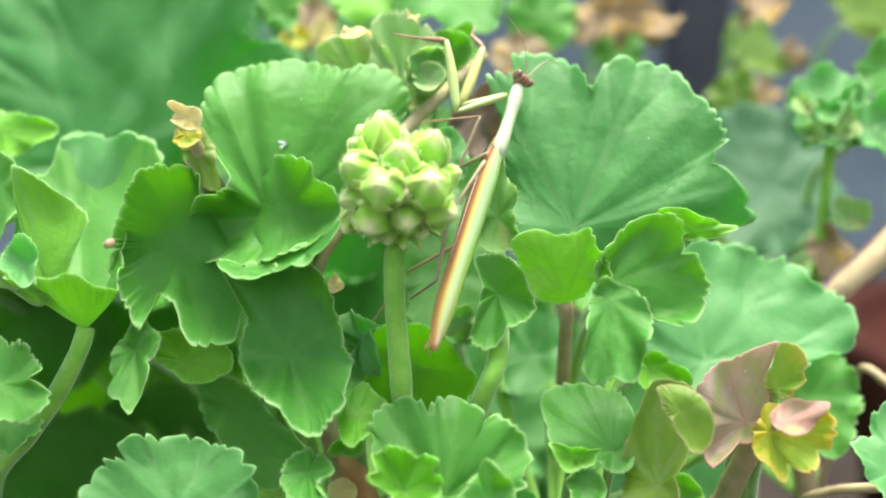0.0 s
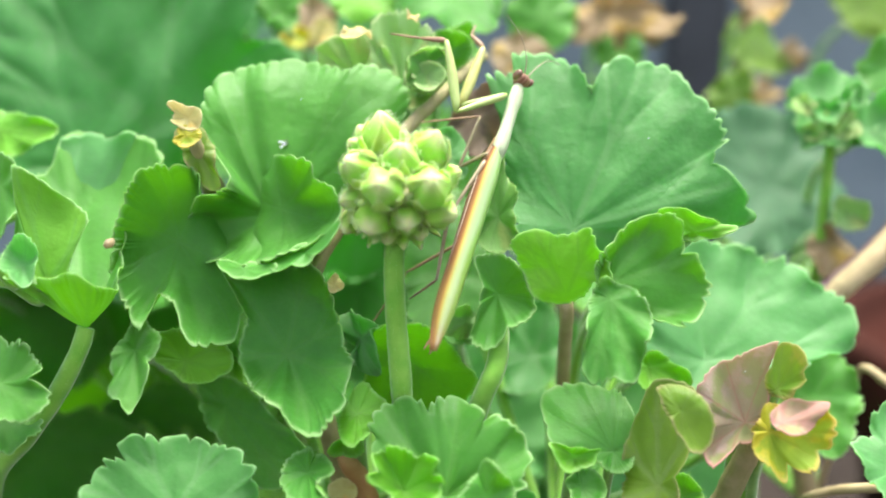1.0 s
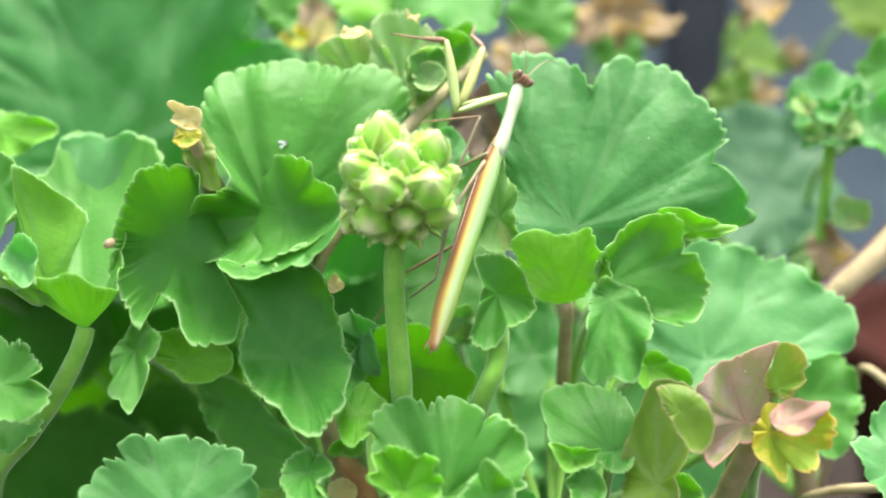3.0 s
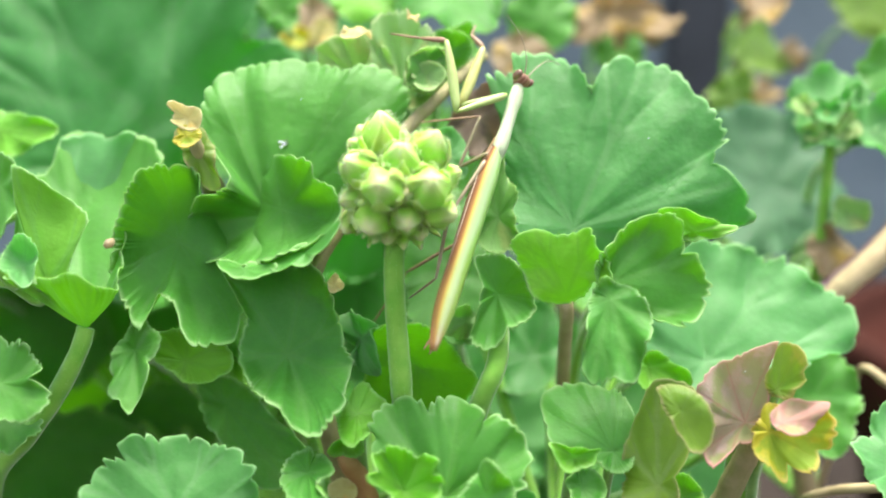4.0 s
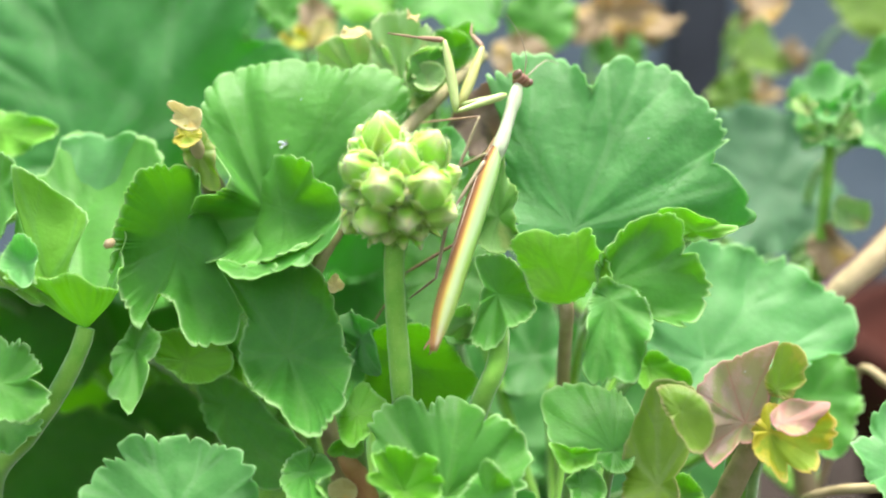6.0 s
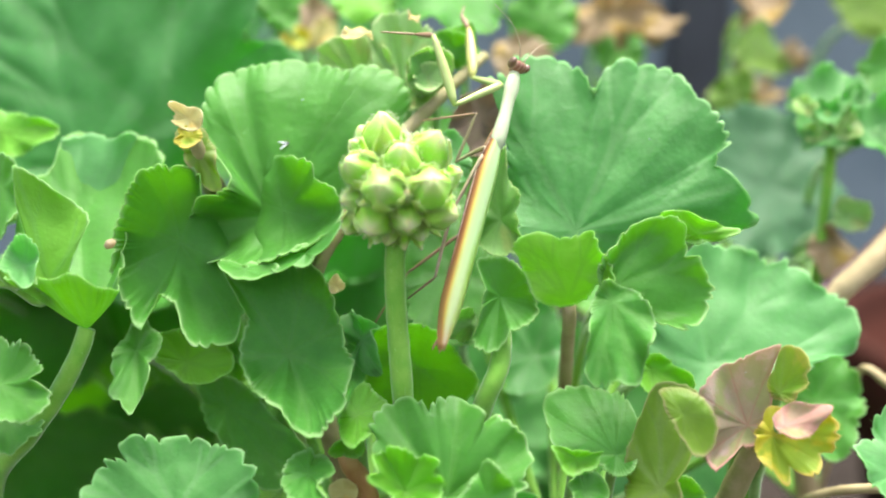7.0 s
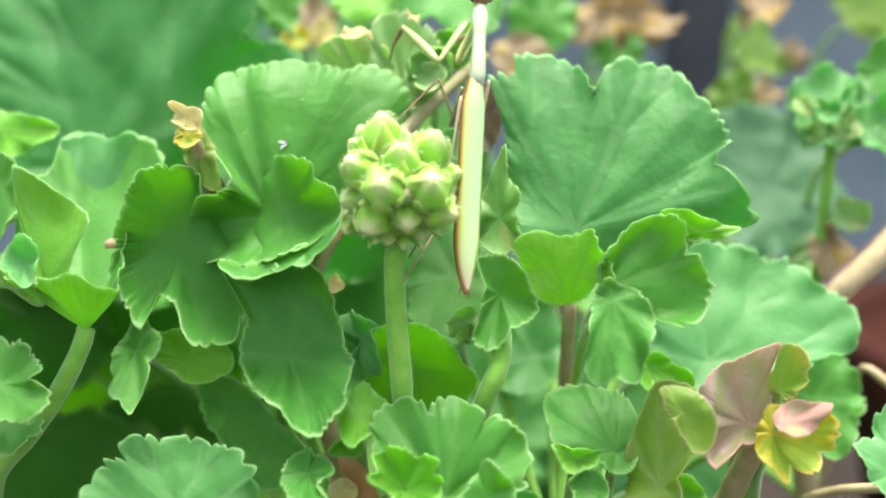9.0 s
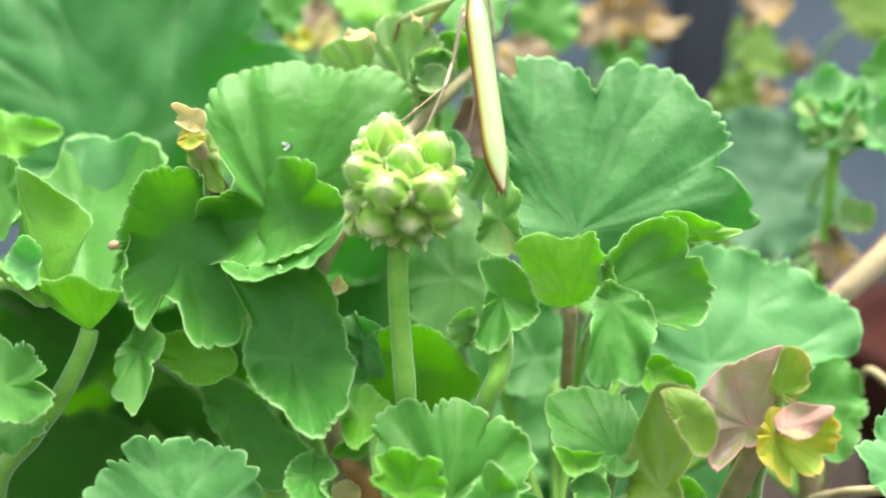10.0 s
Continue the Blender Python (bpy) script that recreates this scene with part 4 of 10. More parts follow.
leaf(left_plant, pose(-0.04841, -0.02355, 0.21656, 54.6, -0.3, -0.4),
     [(-165.1, 14.2, 0.72, 0.12), (-120.8, 10.03, 0.67, 0.12), (-37.8, 12.55, 0.93, 0.12), (1.9, 14.31, 0.08, 0.12), (25.5, 16.31, 0.73, 0.12), (39, 16.49, 1.12, 0.12), (51, 15.14, 0.66, 0.12), (68, 13.79, 0.05, 0.12), (83.9, 14.21, 0.66, 0.12), (105.1, 14.24, 0.54, 0.12), (117.5, 15.93, 0.74, 0.12), (131.8, 17.21, 1.3, 0.12), (138.3, 14.74, 1.08, 0.12), (147.2, 17.04, 0.86, 0.12), (157.9, 16.93, 0.72, 0.12), (168.6, 17.8, -0.5, 0.12)],
     COOL, 51, [(-0.04841, -0.02276, 0.21639), (-0.05241, -0.0169, 0.21114), (-0.08484, -0.01138, 0.20644), (-0.16305, 0.07212, 0.1664)], tooth=0.8, pitch=4.2, down=239)
leaf(left_plant, pose(-0.08847, 0.10066, 0.20448, 113.6, -0.1, 1.1),
     [(-157, 52.04, -3.9, 0.12), (-124.1, 42.2, -0.25, 0.12), (-76.4, 37.92, 0.12, 0.12), (-22.5, 33.65, -1.35, 0.12), (28.1, 31.36, -0.65, 0.12), (83, 21.34, -1.84, 0.12), (129.4, 38.65, -0.82, 0.12), (159.8, 46.53, 1.8, 0.12)],
     FRESH, 52, [(-0.08847, 0.10144, 0.20432), (-0.09247, 0.10731, 0.19907), (-0.13379, 0.11269, 0.19374), (-0.16305, 0.07212, 0.1664)], tooth=0.6)
leaf(left_plant, pose(-0.10439, 0.07681, 0.18847, 120.6, 0.3, -1.5),
     [(-146.9, 34.71, -0.76, 0.12), (-105.7, 24.03, 3.11, 0.12), (-37.8, 27.11, 1.25, 0.12), (15.6, 27.43, -0.01, 0.12), (77.4, 22.28, 2.13, 0.12), (140.4, 28.57, 2.45, 0.12)],
     FRESH, 53, [(-0.10439, 0.07759, 0.1883), (-0.10839, 0.08346, 0.18305), (-0.13291, 0.08871, 0.17714), (-0.16305, 0.07212, 0.1664)], tooth=0.6)
leaf(left_plant, pose(-0.0704, 0.08753, 0.19083, 120.3, -0.1, 0.5),
     [(-161.5, 23.9, -0.85, 0.12), (-117.6, 26.69, 2.9, 0.12), (-63.1, 27.8, 1.44, 0.12), (-14.7, 30.02, -0.38, 0.12), (28.1, 23.72, 1.25, 0.12), (84.4, 22.17, 2.26, 0.12), (141, 23.54, 1.27, 0.12)],
     FRESH, 54, [(-0.0704, 0.08831, 0.19066), (-0.0744, 0.09418, 0.18541), (-0.12521, 0.09945, 0.17957), (-0.16305, 0.07212, 0.1664)], tooth=0.6)
leaf(left_plant, pose(-0.11058, 0.08883, 0.22098, 97.7, -0.6, 4.2),
     [(-134.2, 23.52, 2.34, 0.12), (-79.1, 21.74, 1.72, 0.12), (-33.8, 22.17, 0.13, 0.12), (15.4, 19.57, 1.96, 0.12), (82, 17.21, 2.14, 0.12), (143.6, 20.24, 0.15, 0.12)],
     FRESH, 55, [(-0.11058, 0.08961, 0.22081), (-0.11458, 0.09548, 0.21556), (-0.13631, 0.10102, 0.21101), (-0.16305, 0.07212, 0.1664)], tooth=0.6)
leaf(right_plant, pose(0.02617, 0.01063, 0.26191, 66.5, -0.9, -2.5),
     [(-163.9, 11.25, 2.44, 0.12), (-118.6, 8.43, 0.11, 0.12), (-54.4, 8.83, -2.3, 0.12), (-16.5, 16.35, -4.74, 0.12), (-0.9, 24.8, -4.11, 0.12), (2.1, 36.63, -0.65, 0.12), (13.6, 34.22, 1.55, 0.12), (21.9, 32.89, 3.69, 0.12), (27.8, 32.07, 3.81, 0.12), (29.5, 36.37, 2.71, 0.12), (34.8, 37.23, 1.81, 0.12), (42.4, 38.2, 0.01, 0.12), (49.7, 38.25, -1.74, 0.12), (54, 40.33, -2.63, 0.12), (59.5, 41.37, -3.44, 0.12), (67.5, 39.94, -4.14, 0.12), (75, 38.81, -3.89, 0.12), (79.9, 34.64, -2.78, 0.12), (81.5, 28.68, -0.82, 0.12), (83.8, 31.41, -1.73, 0.12), (86.1, 34.54, -2.61, 0.12), (91.6, 37.38, -3.39, 0.12), (97, 39.22, -3.19, 0.12), (100.9, 38.91, -3.09, 0.12), (103.9, 40.72, -2.96, 0.12), (107.7, 40.05, -1.89, 0.12), (109.6, 35.4, -1, 0.12), (114.5, 36.92, -0.84, 0.12), (118.4, 37.11, -0.75, 0.12), (119.9, 33.56, -0.85, 0.12), (122.2, 27.14, -1.04, 0.12), (139, 18.95, -1.18, 0.12), (162.1, 13.05, 0.61, 0.12)],
     COOL, 56, [(0.02617, 0.01141, 0.26174), (0.02617, 0.05543, 0.24039), (0.02531, 0.044, 0.21136), (0.02445, 0.013, 0.18648)], tooth=0.8, pitch=4.0, ruffle=0.2, lump=0.6, veined=1.3, ease=20, pleats=[(112, 0.9, 7), (98, -1.3, 7), (78, 1.3, 8), (60, -1.5, 6), (45, 1.4, 6), (28, -1.8, 6), (12, 1.5, 6)], down=505)
leaf(right_plant, pose(0.02219, -0.00265, 0.25715, -88.3, 0.6, -20),
     [(-174.5, 8.25, -0.73, 0.12), (-152.3, 10.34, -1.54, 0.12), (-130.9, 9.07, -1.13, 0.12), (-95.6, 6.04, -0.38, 0.12), (-65.6, 7.55, 0.02, 0.12), (-53.6, 10.28, -0.83, 0.6), (-30.2, 8.71, -0.88, 0.6), (4.5, 10.77, -1.55, 0.6), (19.4, 7.32, -1.05, 0.12), (63.1, 7.6, 0.23, 0.12), (121.3, 7.63, -1.36, 0.12), (150.4, 7.17, -0.67, 0.12)],
     LIME, 57, [(0.02357, -0.00095, 0.25072), (0.0242, 0.00118, 0.24631), (0.02563, 0.01852, 0.2317), (0.02812, 0.0485, 0.1996), (0.02837, 0.05177, 0.1669)], tooth=0.4, ruffle=0.2, dish=2.0, joint=(1.4, 6.0), down=134, thick=1.4, stalk_mat=STRAW)
leaf(right_plant, pose(0.03186, -0.00717, 0.25514, 68.2, -5, -12.3),
     [(-158.3, 2.82, 0.42, 0.5, 1.5), (-97.9, 4.34, 0.38, 0.5, 1.5), (-49.9, 8.82, 1.57, 0.5, 1.5), (-40.3, 12.88, 3.43, 0.5, 1.5), (-35.4, 16.33, 3.44, 0.5, 1.5), (-23.8, 17.32, 1.21, 0.5, 1.5), (-16, 17.59, 0.32, 0.5, 1.5), (-4, 18.31, 0.66, 0.5, 1.5), (5.4, 17.44, 0.38, 0.5, 1.5), (14.8, 16.82, 1.14, 0.5, 1.5), (23, 14.6, 1.02, 0.5, 1.5), (33.8, 16.91, 2.62, 0.5, 1.5), (44.2, 16.75, 3.52, 0.5, 1.5), (54, 15.19, 3.32, 0.5, 1.5), (102.8, 5.87, 1.38, 0.5, 1.5)],
     FRESH, 58, [(0.03186, -0.00638, 0.25497), (0.03186, 0.03763, 0.23362), (0.02815, 0.0351, 0.20797), (0.02445, 0.013, 0.18648)], tooth=0.8, pitch=3.6, ruffle=0.4, down=211)
leaf(right_plant, pose(0.03092, -0.01074, 0.25278, 60.1, -3.1, -5.4),
     [(-154.5, 4.68, -0.08, 0.12), (-122.8, 8.94, 0.59, 0.12), (-112.9, 14.57, 1.18, 0.12), (-100.9, 17.18, 1.03, 0.12), (-90.6, 15.3, 1.11, 0.12), (-78.7, 17, 0.36, 0.12), (-68.7, 13.87, 0.13, 0.12), (-57.9, 11.78, 0.79, 0.12), (-34.7, 9.27, 0.86, 0.12), (-16.1, 7.37, 0.75, 0.12), (70.3, 3.43, 0.75, 0.12), (105.2, 4.18, 1.21, 0.12), (148.2, 3.82, 0.9, 0.12)],
     FRESH, 59, [(0.03092, -0.00995, 0.25261), (0.03092, 0.03406, 0.23126), (0.02768, 0.03331, 0.20679), (0.02445, 0.013, 0.18648)], tooth=0.7, pitch=3.2, ruffle=0.5, down=161)
leaf(right_plant, pose(0.04845, 0.0007, 0.26329, 90, -0, -6.6),
     [(-160.1, 2.88, 0.95, 0.12), (-54.3, 1.81, 0.83, 0.12), (-5.8, 5.83, 0.82, 0.12), (6.4, 8.8, -0.53, 0.12), (12.7, 5.31, 0.87, 0.12), (75.6, 3.32, 1.16, 0.12), (125.8, 5.89, 0.64, 0.12), (151.7, 8.47, 0.49, 0.12)],
     LIME, 60, [(0.04845, 0.00148, 0.26313), (0.04845, 0.0455, 0.24177), (0.03645, 0.03903, 0.21205), (0.02445, 0.013, 0.18648)], tooth=0.3, down=84)
leaf(right_plant, pose(0.05538, 0.0166, 0.23229, 45.9, -0, -0),
     [(-150.9, 13.37, 2.6, 0.12), (-104.8, 12.39, 3.47, 0.12), (-38.9, 12.89, 3.26, 0.12), (-3.6, 21.71, 2.68, 0.12), (4.5, 30.71, 2.51, 0.12), (9.9, 33.7, 2.26, 0.12), (18.9, 34.28, 2.48, 0.12), (28.3, 33.33, 2.58, 0.12), (36.2, 30.6, 2.13, 0.12), (41.5, 32.13, 2.9, 0.12), (51.3, 31.86, 2.78, 0.12), (56, 28.9, 2.57, 0.12), (62, 28.87, 2.94, 0.12), (74.8, 28.78, 3.5, 0.12), (88.3, 28.17, 3.59, 0.12), (105.9, 23.99, 3.33, 0.12), (142.4, 15.82, 2.16, 0.12)],
     MINT, 61, [(0.05538, 0.01738, 0.23213), (0.05538, 0.0614, 0.21077), (0.03992, 0.04698, 0.19655), (0.02445, 0.013, 0.18648)], tooth=0.7, pitch=4.5, down=415)
leaf(right_plant, pose(0.08284, 0.03011, 0.21887, 52, -1.6, -2),
     [(-118.8, 10.72, 1.08, 0.12), (-78.2, 13.67, 1.28, 0.12), (-58.2, 12.86, 1.38, 0.12), (-29.3, 10.3, 0.97, 0.12), (11, 11.56, 0.77, 0.12), (39.4, 11.7, 0.56, 0.12), (60.4, 13.3, 1.22, 0.12), (84.1, 10.06, 1.26, 0.12), (121.2, 10.49, 1.41, 0.12), (170.3, 7.56, 0.49, 0.12)],
     FRESH, 62, [(0.08284, 0.03089, 0.21871), (0.08284, 0.07491, 0.19735), (0.05364, 0.05373, 0.18984), (0.02445, 0.013, 0.18648)], tooth=0.7)
leaf(right_plant, pose(0.08531, -0.01443, 0.22097, 49.7, -1, -1.2),
     [(-150.2, 6.98, 0.83, 0.12), (-102.3, 9.16, 1.25, 0.12), (-46.5, 10.93, 1.09, 0.12), (35, 13.11, 0.49, 0.12), (81.7, 13.68, 1.38, 0.12), (104.2, 11.7, 1.26, 0.12), (120, 7.68, 0.78, 0.12), (147.1, 9.87, 0.76, 0.12), (175.9, 7.35, 0.25, 0.12)],
     MINT, 63, [(0.08606, -0.01266, 0.21968), (0.09458, -0.00663, 0.20956), (0.09151, 0.00218, 0.17406), (0.06324, 0.00236, 0.12681)], tooth=0.6, down=160)
leaf(right_plant, pose(0.01061, 0.00209, 0.25063, 78, 0, 0),
     [(-155.3, 4.28, 4.5, 0.5), (-131.4, 7.22, 5.5, 0.12), (-124.6, 10.37, 7, 0.3), (-114.8, 11.01, 7.5, 0.12), (-100.8, 10.94, 7.5, 0.3), (-87.9, 9.19, 7, 0.12), (-73.7, 6.73, 6, 0.12), (-45.8, 7.39, 5.5, 0.3), (-23.3, 7.81, 4.5, 0.3), (-5.8, 6.99, 4.5, 0.12), (21.9, 6.17, 3.5, 0.4), (46.2, 6.79, 2.5, 0.12), (70.1, 7.53, 1.5, 0.3), (98.2, 8.15, 1.5, 0.4), (123.5, 8.5, 2, 0.6), (132.9, 5.81, 3, 0.7), (154.5, 3.29, 3, 0.7)],
     FRESH, 64, [(0.01061, 0.00366, 0.25030), (0.01121, 0.00601, 0.24480), (0.01043, -0.00449, 0.23885), (0.0072, -0.00524, 0.23055), (0.00297, 0.00226, 0.21293), (0.00438, 0.013, 0.18648)], tooth=0.5, pitch=2.6, ruffle=0.4, lump=1.1, dish=2.4, down=190, veined=0.15, ease=40, thick=2.0, quilt=0.1)
leaf(right_plant, pose(0.00453, 0.00095, 0.24523, 65.5, 9.8, 20.5),
     [(-178.1, 4.53, 0.22, 0.12), (-148.9, 5.03, 1.67, 0.12), (-126, 3.27, 1.63, 0.12), (-50.1, 2.98, 1.09, 0.12), (23.8, 2.85, 0.94, 0.12), (88.2, 3.06, 1.73, 0.12), (162.5, 3.8, 1.47, 0.12)],
     PALE, 65, [(0.00453, 0.00173, 0.24506), (0.00453, 0.04575, 0.2237), (0.01449, 0.03916, 0.20301), (0.02445, 0.013, 0.18648)], tooth=0.6, ruffle=0.8, down=58)
leaf(right_plant, pose(0.01108, 0.01061, 0.26422, 78, 0, 0),
     [(-131.6, 6.81, 0, 0.12), (-92.1, 7.35, 1, 0.12), (-45.9, 6.79, 2, 0.12), (-30.9, 3.81, 2, 0.4), (26.5, 3.19, 1.5, 0.12), (51.7, 6.36, 2, 0.5), (72.9, 7.87, 1, 0.4), (82.9, 9.88, 0.5, 0.12), (83.7, 12.1, 1.5, 0.5), (84.5, 14.33, 1, 0.4), (85.3, 15.16, -0.5, 0.12), (95.4, 11.46, -1.5, 0.12), (111.2, 7.36, -1.5, 0.12), (171.6, 4.08, -1, 0.12)],
     PALE, 66, [(0.01108, 0.01119, 0.26409), (0.01108, 0.01843, 0.25455), (0.01108, 0.03995, 0.22798), (0.02445, 0.013, 0.18648)], tooth=0.55, pitch=2.4, ruffle=0.6, lump=0.6, down=200, veined=0.4, pleats=[(60, 0.9, 10), (95, -0.8, 10)])
leaf(right_plant, pose(0.00069, 0.01655, 0.27536, 64.2, 0.7, 1.4),
     [(-132.8, 3.38, 0.18, 0.12), (-65.4, 5.43, 0.55, 0.12), (15.1, 4.76, 0, 0.12), (61.6, 6.02, 0.49, 0.12), (90, 6.68, 0.29, 0.12), (124.9, 6.45, 0.32, 0.12)],
     MINT, 67, [(0.00069, 0.01734, 0.27519), (0.00069, 0.06135, 0.25383), (0.01257, 0.04696, 0.21808), (0.02445, 0.013, 0.18648)], tooth=0.6, down=87)
leaf(right_plant, pose(0.03193, -0.0133, 0.22389, 78, 0, 0),
     [(-172.4, 5.7, 3, 0.12), (-157.3, 3.36, 3.5, 0.12), (-101.9, 3.39, 5, 0.12), (-47.6, 3.46, 3.5, 0.12), (14.4, 4.27, 0, 0.12), (64.8, 9.19, -5.5, 0.12), (76.2, 11, -8.5, 0.12), (96.6, 11.42, -10.5, 0.12), (115.3, 13.17, -11.5, 0.12), (130.3, 14.81, -11, 0.12), (140.8, 15.77, -10, 0.3), (151.1, 15.08, -7.5, 0.12), (159.7, 13.4, -4.5, 0.12), (171.6, 12.03, -1, 0.4), (179.8, 9.17, 1.5, 0.4)],
     FRESH, 68, [(0.03193, -0.01271, 0.22377), (0.03193, -0.00548, 0.21423), (0.03193, 0.01604, 0.18765), (0.02445, 0.013, 0.18648)], tooth=0.5, pitch=3.0, ruffle=0.45, lump=1.1, dish=1.4, down=170, ease=14, veined=0.3, pleats=[(135, -0.9, 10), (112, 0.8, 9)])
leaf(right_plant, pose(0.02413, -0.01678, 0.22437, 78, 0, 0),
     [(-156.8, 3.15, 3, 0.5), (-128.2, 3.02, 3, 0.4), (-58, 2.31, 3, 0.12), (-13.8, 3.91, 3, 0.12), (8.2, 4.43, 2.5, 0.12), (20.6, 5.27, 3, 0.12), (25.5, 3.2, 2, 0.3), (111.7, 1.84, 1.5, 0.12), (141.1, 4.21, 1.5, 0.12), (148.1, 5.74, 2, 0.12), (162.1, 4.35, 3, 0.4)],
     LIME, 69, [(0.02413, -0.01619, 0.22425), (0.02413, -0.00895, 0.21471), (0.02413, 0.01257, 0.18813), (0.02445, 0.013, 0.18648)], tooth=0.35, pitch=2.8, ruffle=0.25, lump=0.4, down=74, veined=0.2)
leaf(right_plant, pose(0.04112, 0.00294, 0.23537, 63.8, -3.1, -6.2),
     [(-93.5, 5.99, 2.73, 0.12), (-54.6, 8.72, 2.21, 0.12), (-26, 8.8, 2.45, 0.12), (8.9, 4.37, 2.34, 0.12), (89.8, 2.97, 2.6, 0.12), (153.9, 1.9, 2.07, 0.12)],
     LIME, 70, [(0.04112, 0.00373, 0.2352), (0.04112, 0.04774, 0.21385), (0.03278, 0.04015, 0.19809), (0.02445, 0.013, 0.18648)], tooth=0.4, down=87)
leaf(right_plant, pose(0.02558, -0.01889, 0.21925, 78, 0, 0),
     [(-174.8, 2.61, 3, 0.12), (-118.8, 3.29, 5, 0.12), (-53.9, 4.2, 5, 0.12), (-3.1, 4.28, 3, 0.12), (43, 4.2, 2, 0.12), (84.8, 3.82, 1.5, 0.12), (128.9, 3.56, 1.5, 0.4), (153.9, 3.7, 2, 0.12)],
     FRESH, 71, [(0.02558, -0.0183, 0.21913), (0.02558, -0.01106, 0.20959), (0.02558, 0.01046, 0.18302), (0.02445, 0.013, 0.18648)], tooth=0.5, pitch=2.6, ruffle=0.4, lump=0.6, down=90, pleats=[(110, -0.8, 12)])
leaf(right_plant, pose(0.04613, -0.00804, 0.21254, 62.3, -1.5, -2.9),
     [(-133.5, 4.64, 2.6, 0.12), (-76.7, 4.55, 2.49, 0.12), (-8.6, 4.62, 1.84, 0.12), (39.2, 3.9, 2.57, 0.12), (97.7, 4.68, 2.53, 0.12), (137.8, 3.8, 1.89, 0.12)],
     LIME, 72, [(0.04613, -0.00726, 0.21237), (0.04613, 0.03676, 0.19101), (0.03529, 0.03466, 0.18667), (0.02445, 0.013, 0.18648)], tooth=0.6, down=69)
leaf(right_plant, pose(0.01404, 0.00445, 0.204, 78, 0, 0),
     [(-94.1, 3.14, 4, 0.12), (9.2, 6.3, 2, 0.12), (41.4, 6.09, 1, 0.12), (83.4, 5.02, 0, 0.12), (135, 5.74, 0, 0.12), (178.1, 6.42, 1, 0.12)],
     MINT, 73, [(0.01404, 0.00504, 0.20387), (0.01404, 0.01228, 0.19433), (0.01404, 0.03379, 0.16776), (0.02445, 0.013, 0.18648)], tooth=0.5, lump=0.6, down=80)
leaf(right_plant, pose(0.05677, -0.01168, 0.22911, 78, 0, 0),
     [(-173.6, 6.77, 3.5, 0.12), (-151, 9.86, 4.5, 0.12), (-132.1, 10.69, 5.5, 0.3), (-127.3, 7.16, 4, 0.12), (-109, 3.85, 2.5, 0.12), (28.2, 3.5, 2, 0.12), (53.4, 6.73, 2.5, 0.12), (70.2, 10.82, 3, 0.12), (71, 16.57, 4, 0.3), (79.9, 14.93, 3, 0.4), (100.7, 12.94, 2, 0.4), (119.9, 12.38, 1, 0.12), (146.2, 12.15, 1.5, 0.3), (154, 9.58, 3, 0.12)],
     PINK, 75, [(0.05677, -0.01109, 0.22899), (0.05677, -0.00385, 0.21945), (0.05677, 0.01766, 0.19288), (0.02445, 0.013, 0.18648)], tooth=0.25, ruffle=0.3, lump=0.7, down=160, veined=0.3, ease=24, pleats=[(118, -1.6, 14), (148, 2.2, 12)])
leaf(right_plant, pose(0.06184, -0.01421, 0.23643, 78, 0, 0),
     [(-175.9, 1.62, -1, 0.12), (-105.9, 1.52, 0, 0.12), (-35.2, 2.11, 2, 0.12), (9.1, 2.19, 3, 0.12), (29, 4.66, 3.5, 0.12), (48.3, 5.36, 3.5, 0.3), (49.1, 6.88, 4, 0.4), (63.2, 8.24, 3, 0.3), (76.5, 9.18, 2, 0.12), (86.4, 8.87, 1, 0.12), (105.2, 4.28, -0.5, 0.12)],
     GOLDGREEN, 76, [(0.06184, -0.01363, 0.2363), (0.06184, -0.00639, 0.22677), (0.06184, 0.01513, 0.20019), (0.02445, 0.013, 0.18648)], tooth=0.4, pitch=2.6, ruffle=0.3, lump=0.5, down=86, veined=0.4, pleats=[(70, 0.8, 14), (40, -0.6, 12)])
leaf(right_plant, pose(0.06038, -0.01584, 0.22877, 78, 0, 0),
     [(-177.2, 3.09, -1, 0.12), (-132.4, 4.84, 0.5, 0.12), (-98.1, 6.19, 2.5, 0.12), (-77.8, 8.84, 4.5, 0.3), (-60.9, 5.97, 3, 0.12), (-60.1, 7.11, 4, 0.12), (-46.5, 9.09, 4.5, 0.12), (-32.8, 9.52, 4.5, 0.3), (-19.4, 8.98, 4, 0.12), (-16.4, 10.27, 4.5, 0.12), (-2.2, 11.25, 4, 0.12), (13, 11.49, 3.5, 0.12), (22.5, 10.62, 3, 0.12), (29.3, 12.08, 3, 0.3), (30.1, 8.5, 2, 0.12), (41.6, 4.93, 1, 0.12), (75.4, 5.4, 0, 0.12), (87.2, 5.42, -1, 0.12), (121.5, 2.9, -1, 0.12)],
     GOLD, 77, [(0.06038, -0.01526, 0.22864), (0.06038, -0.00802, 0.2191), (0.06038, 0.0135, 0.19253), (0.02445, 0.013, 0.18648)], tooth=0.5, pitch=2.8, ruffle=0.45, lump=0.6, down=151, veined=0.15, ease=20)
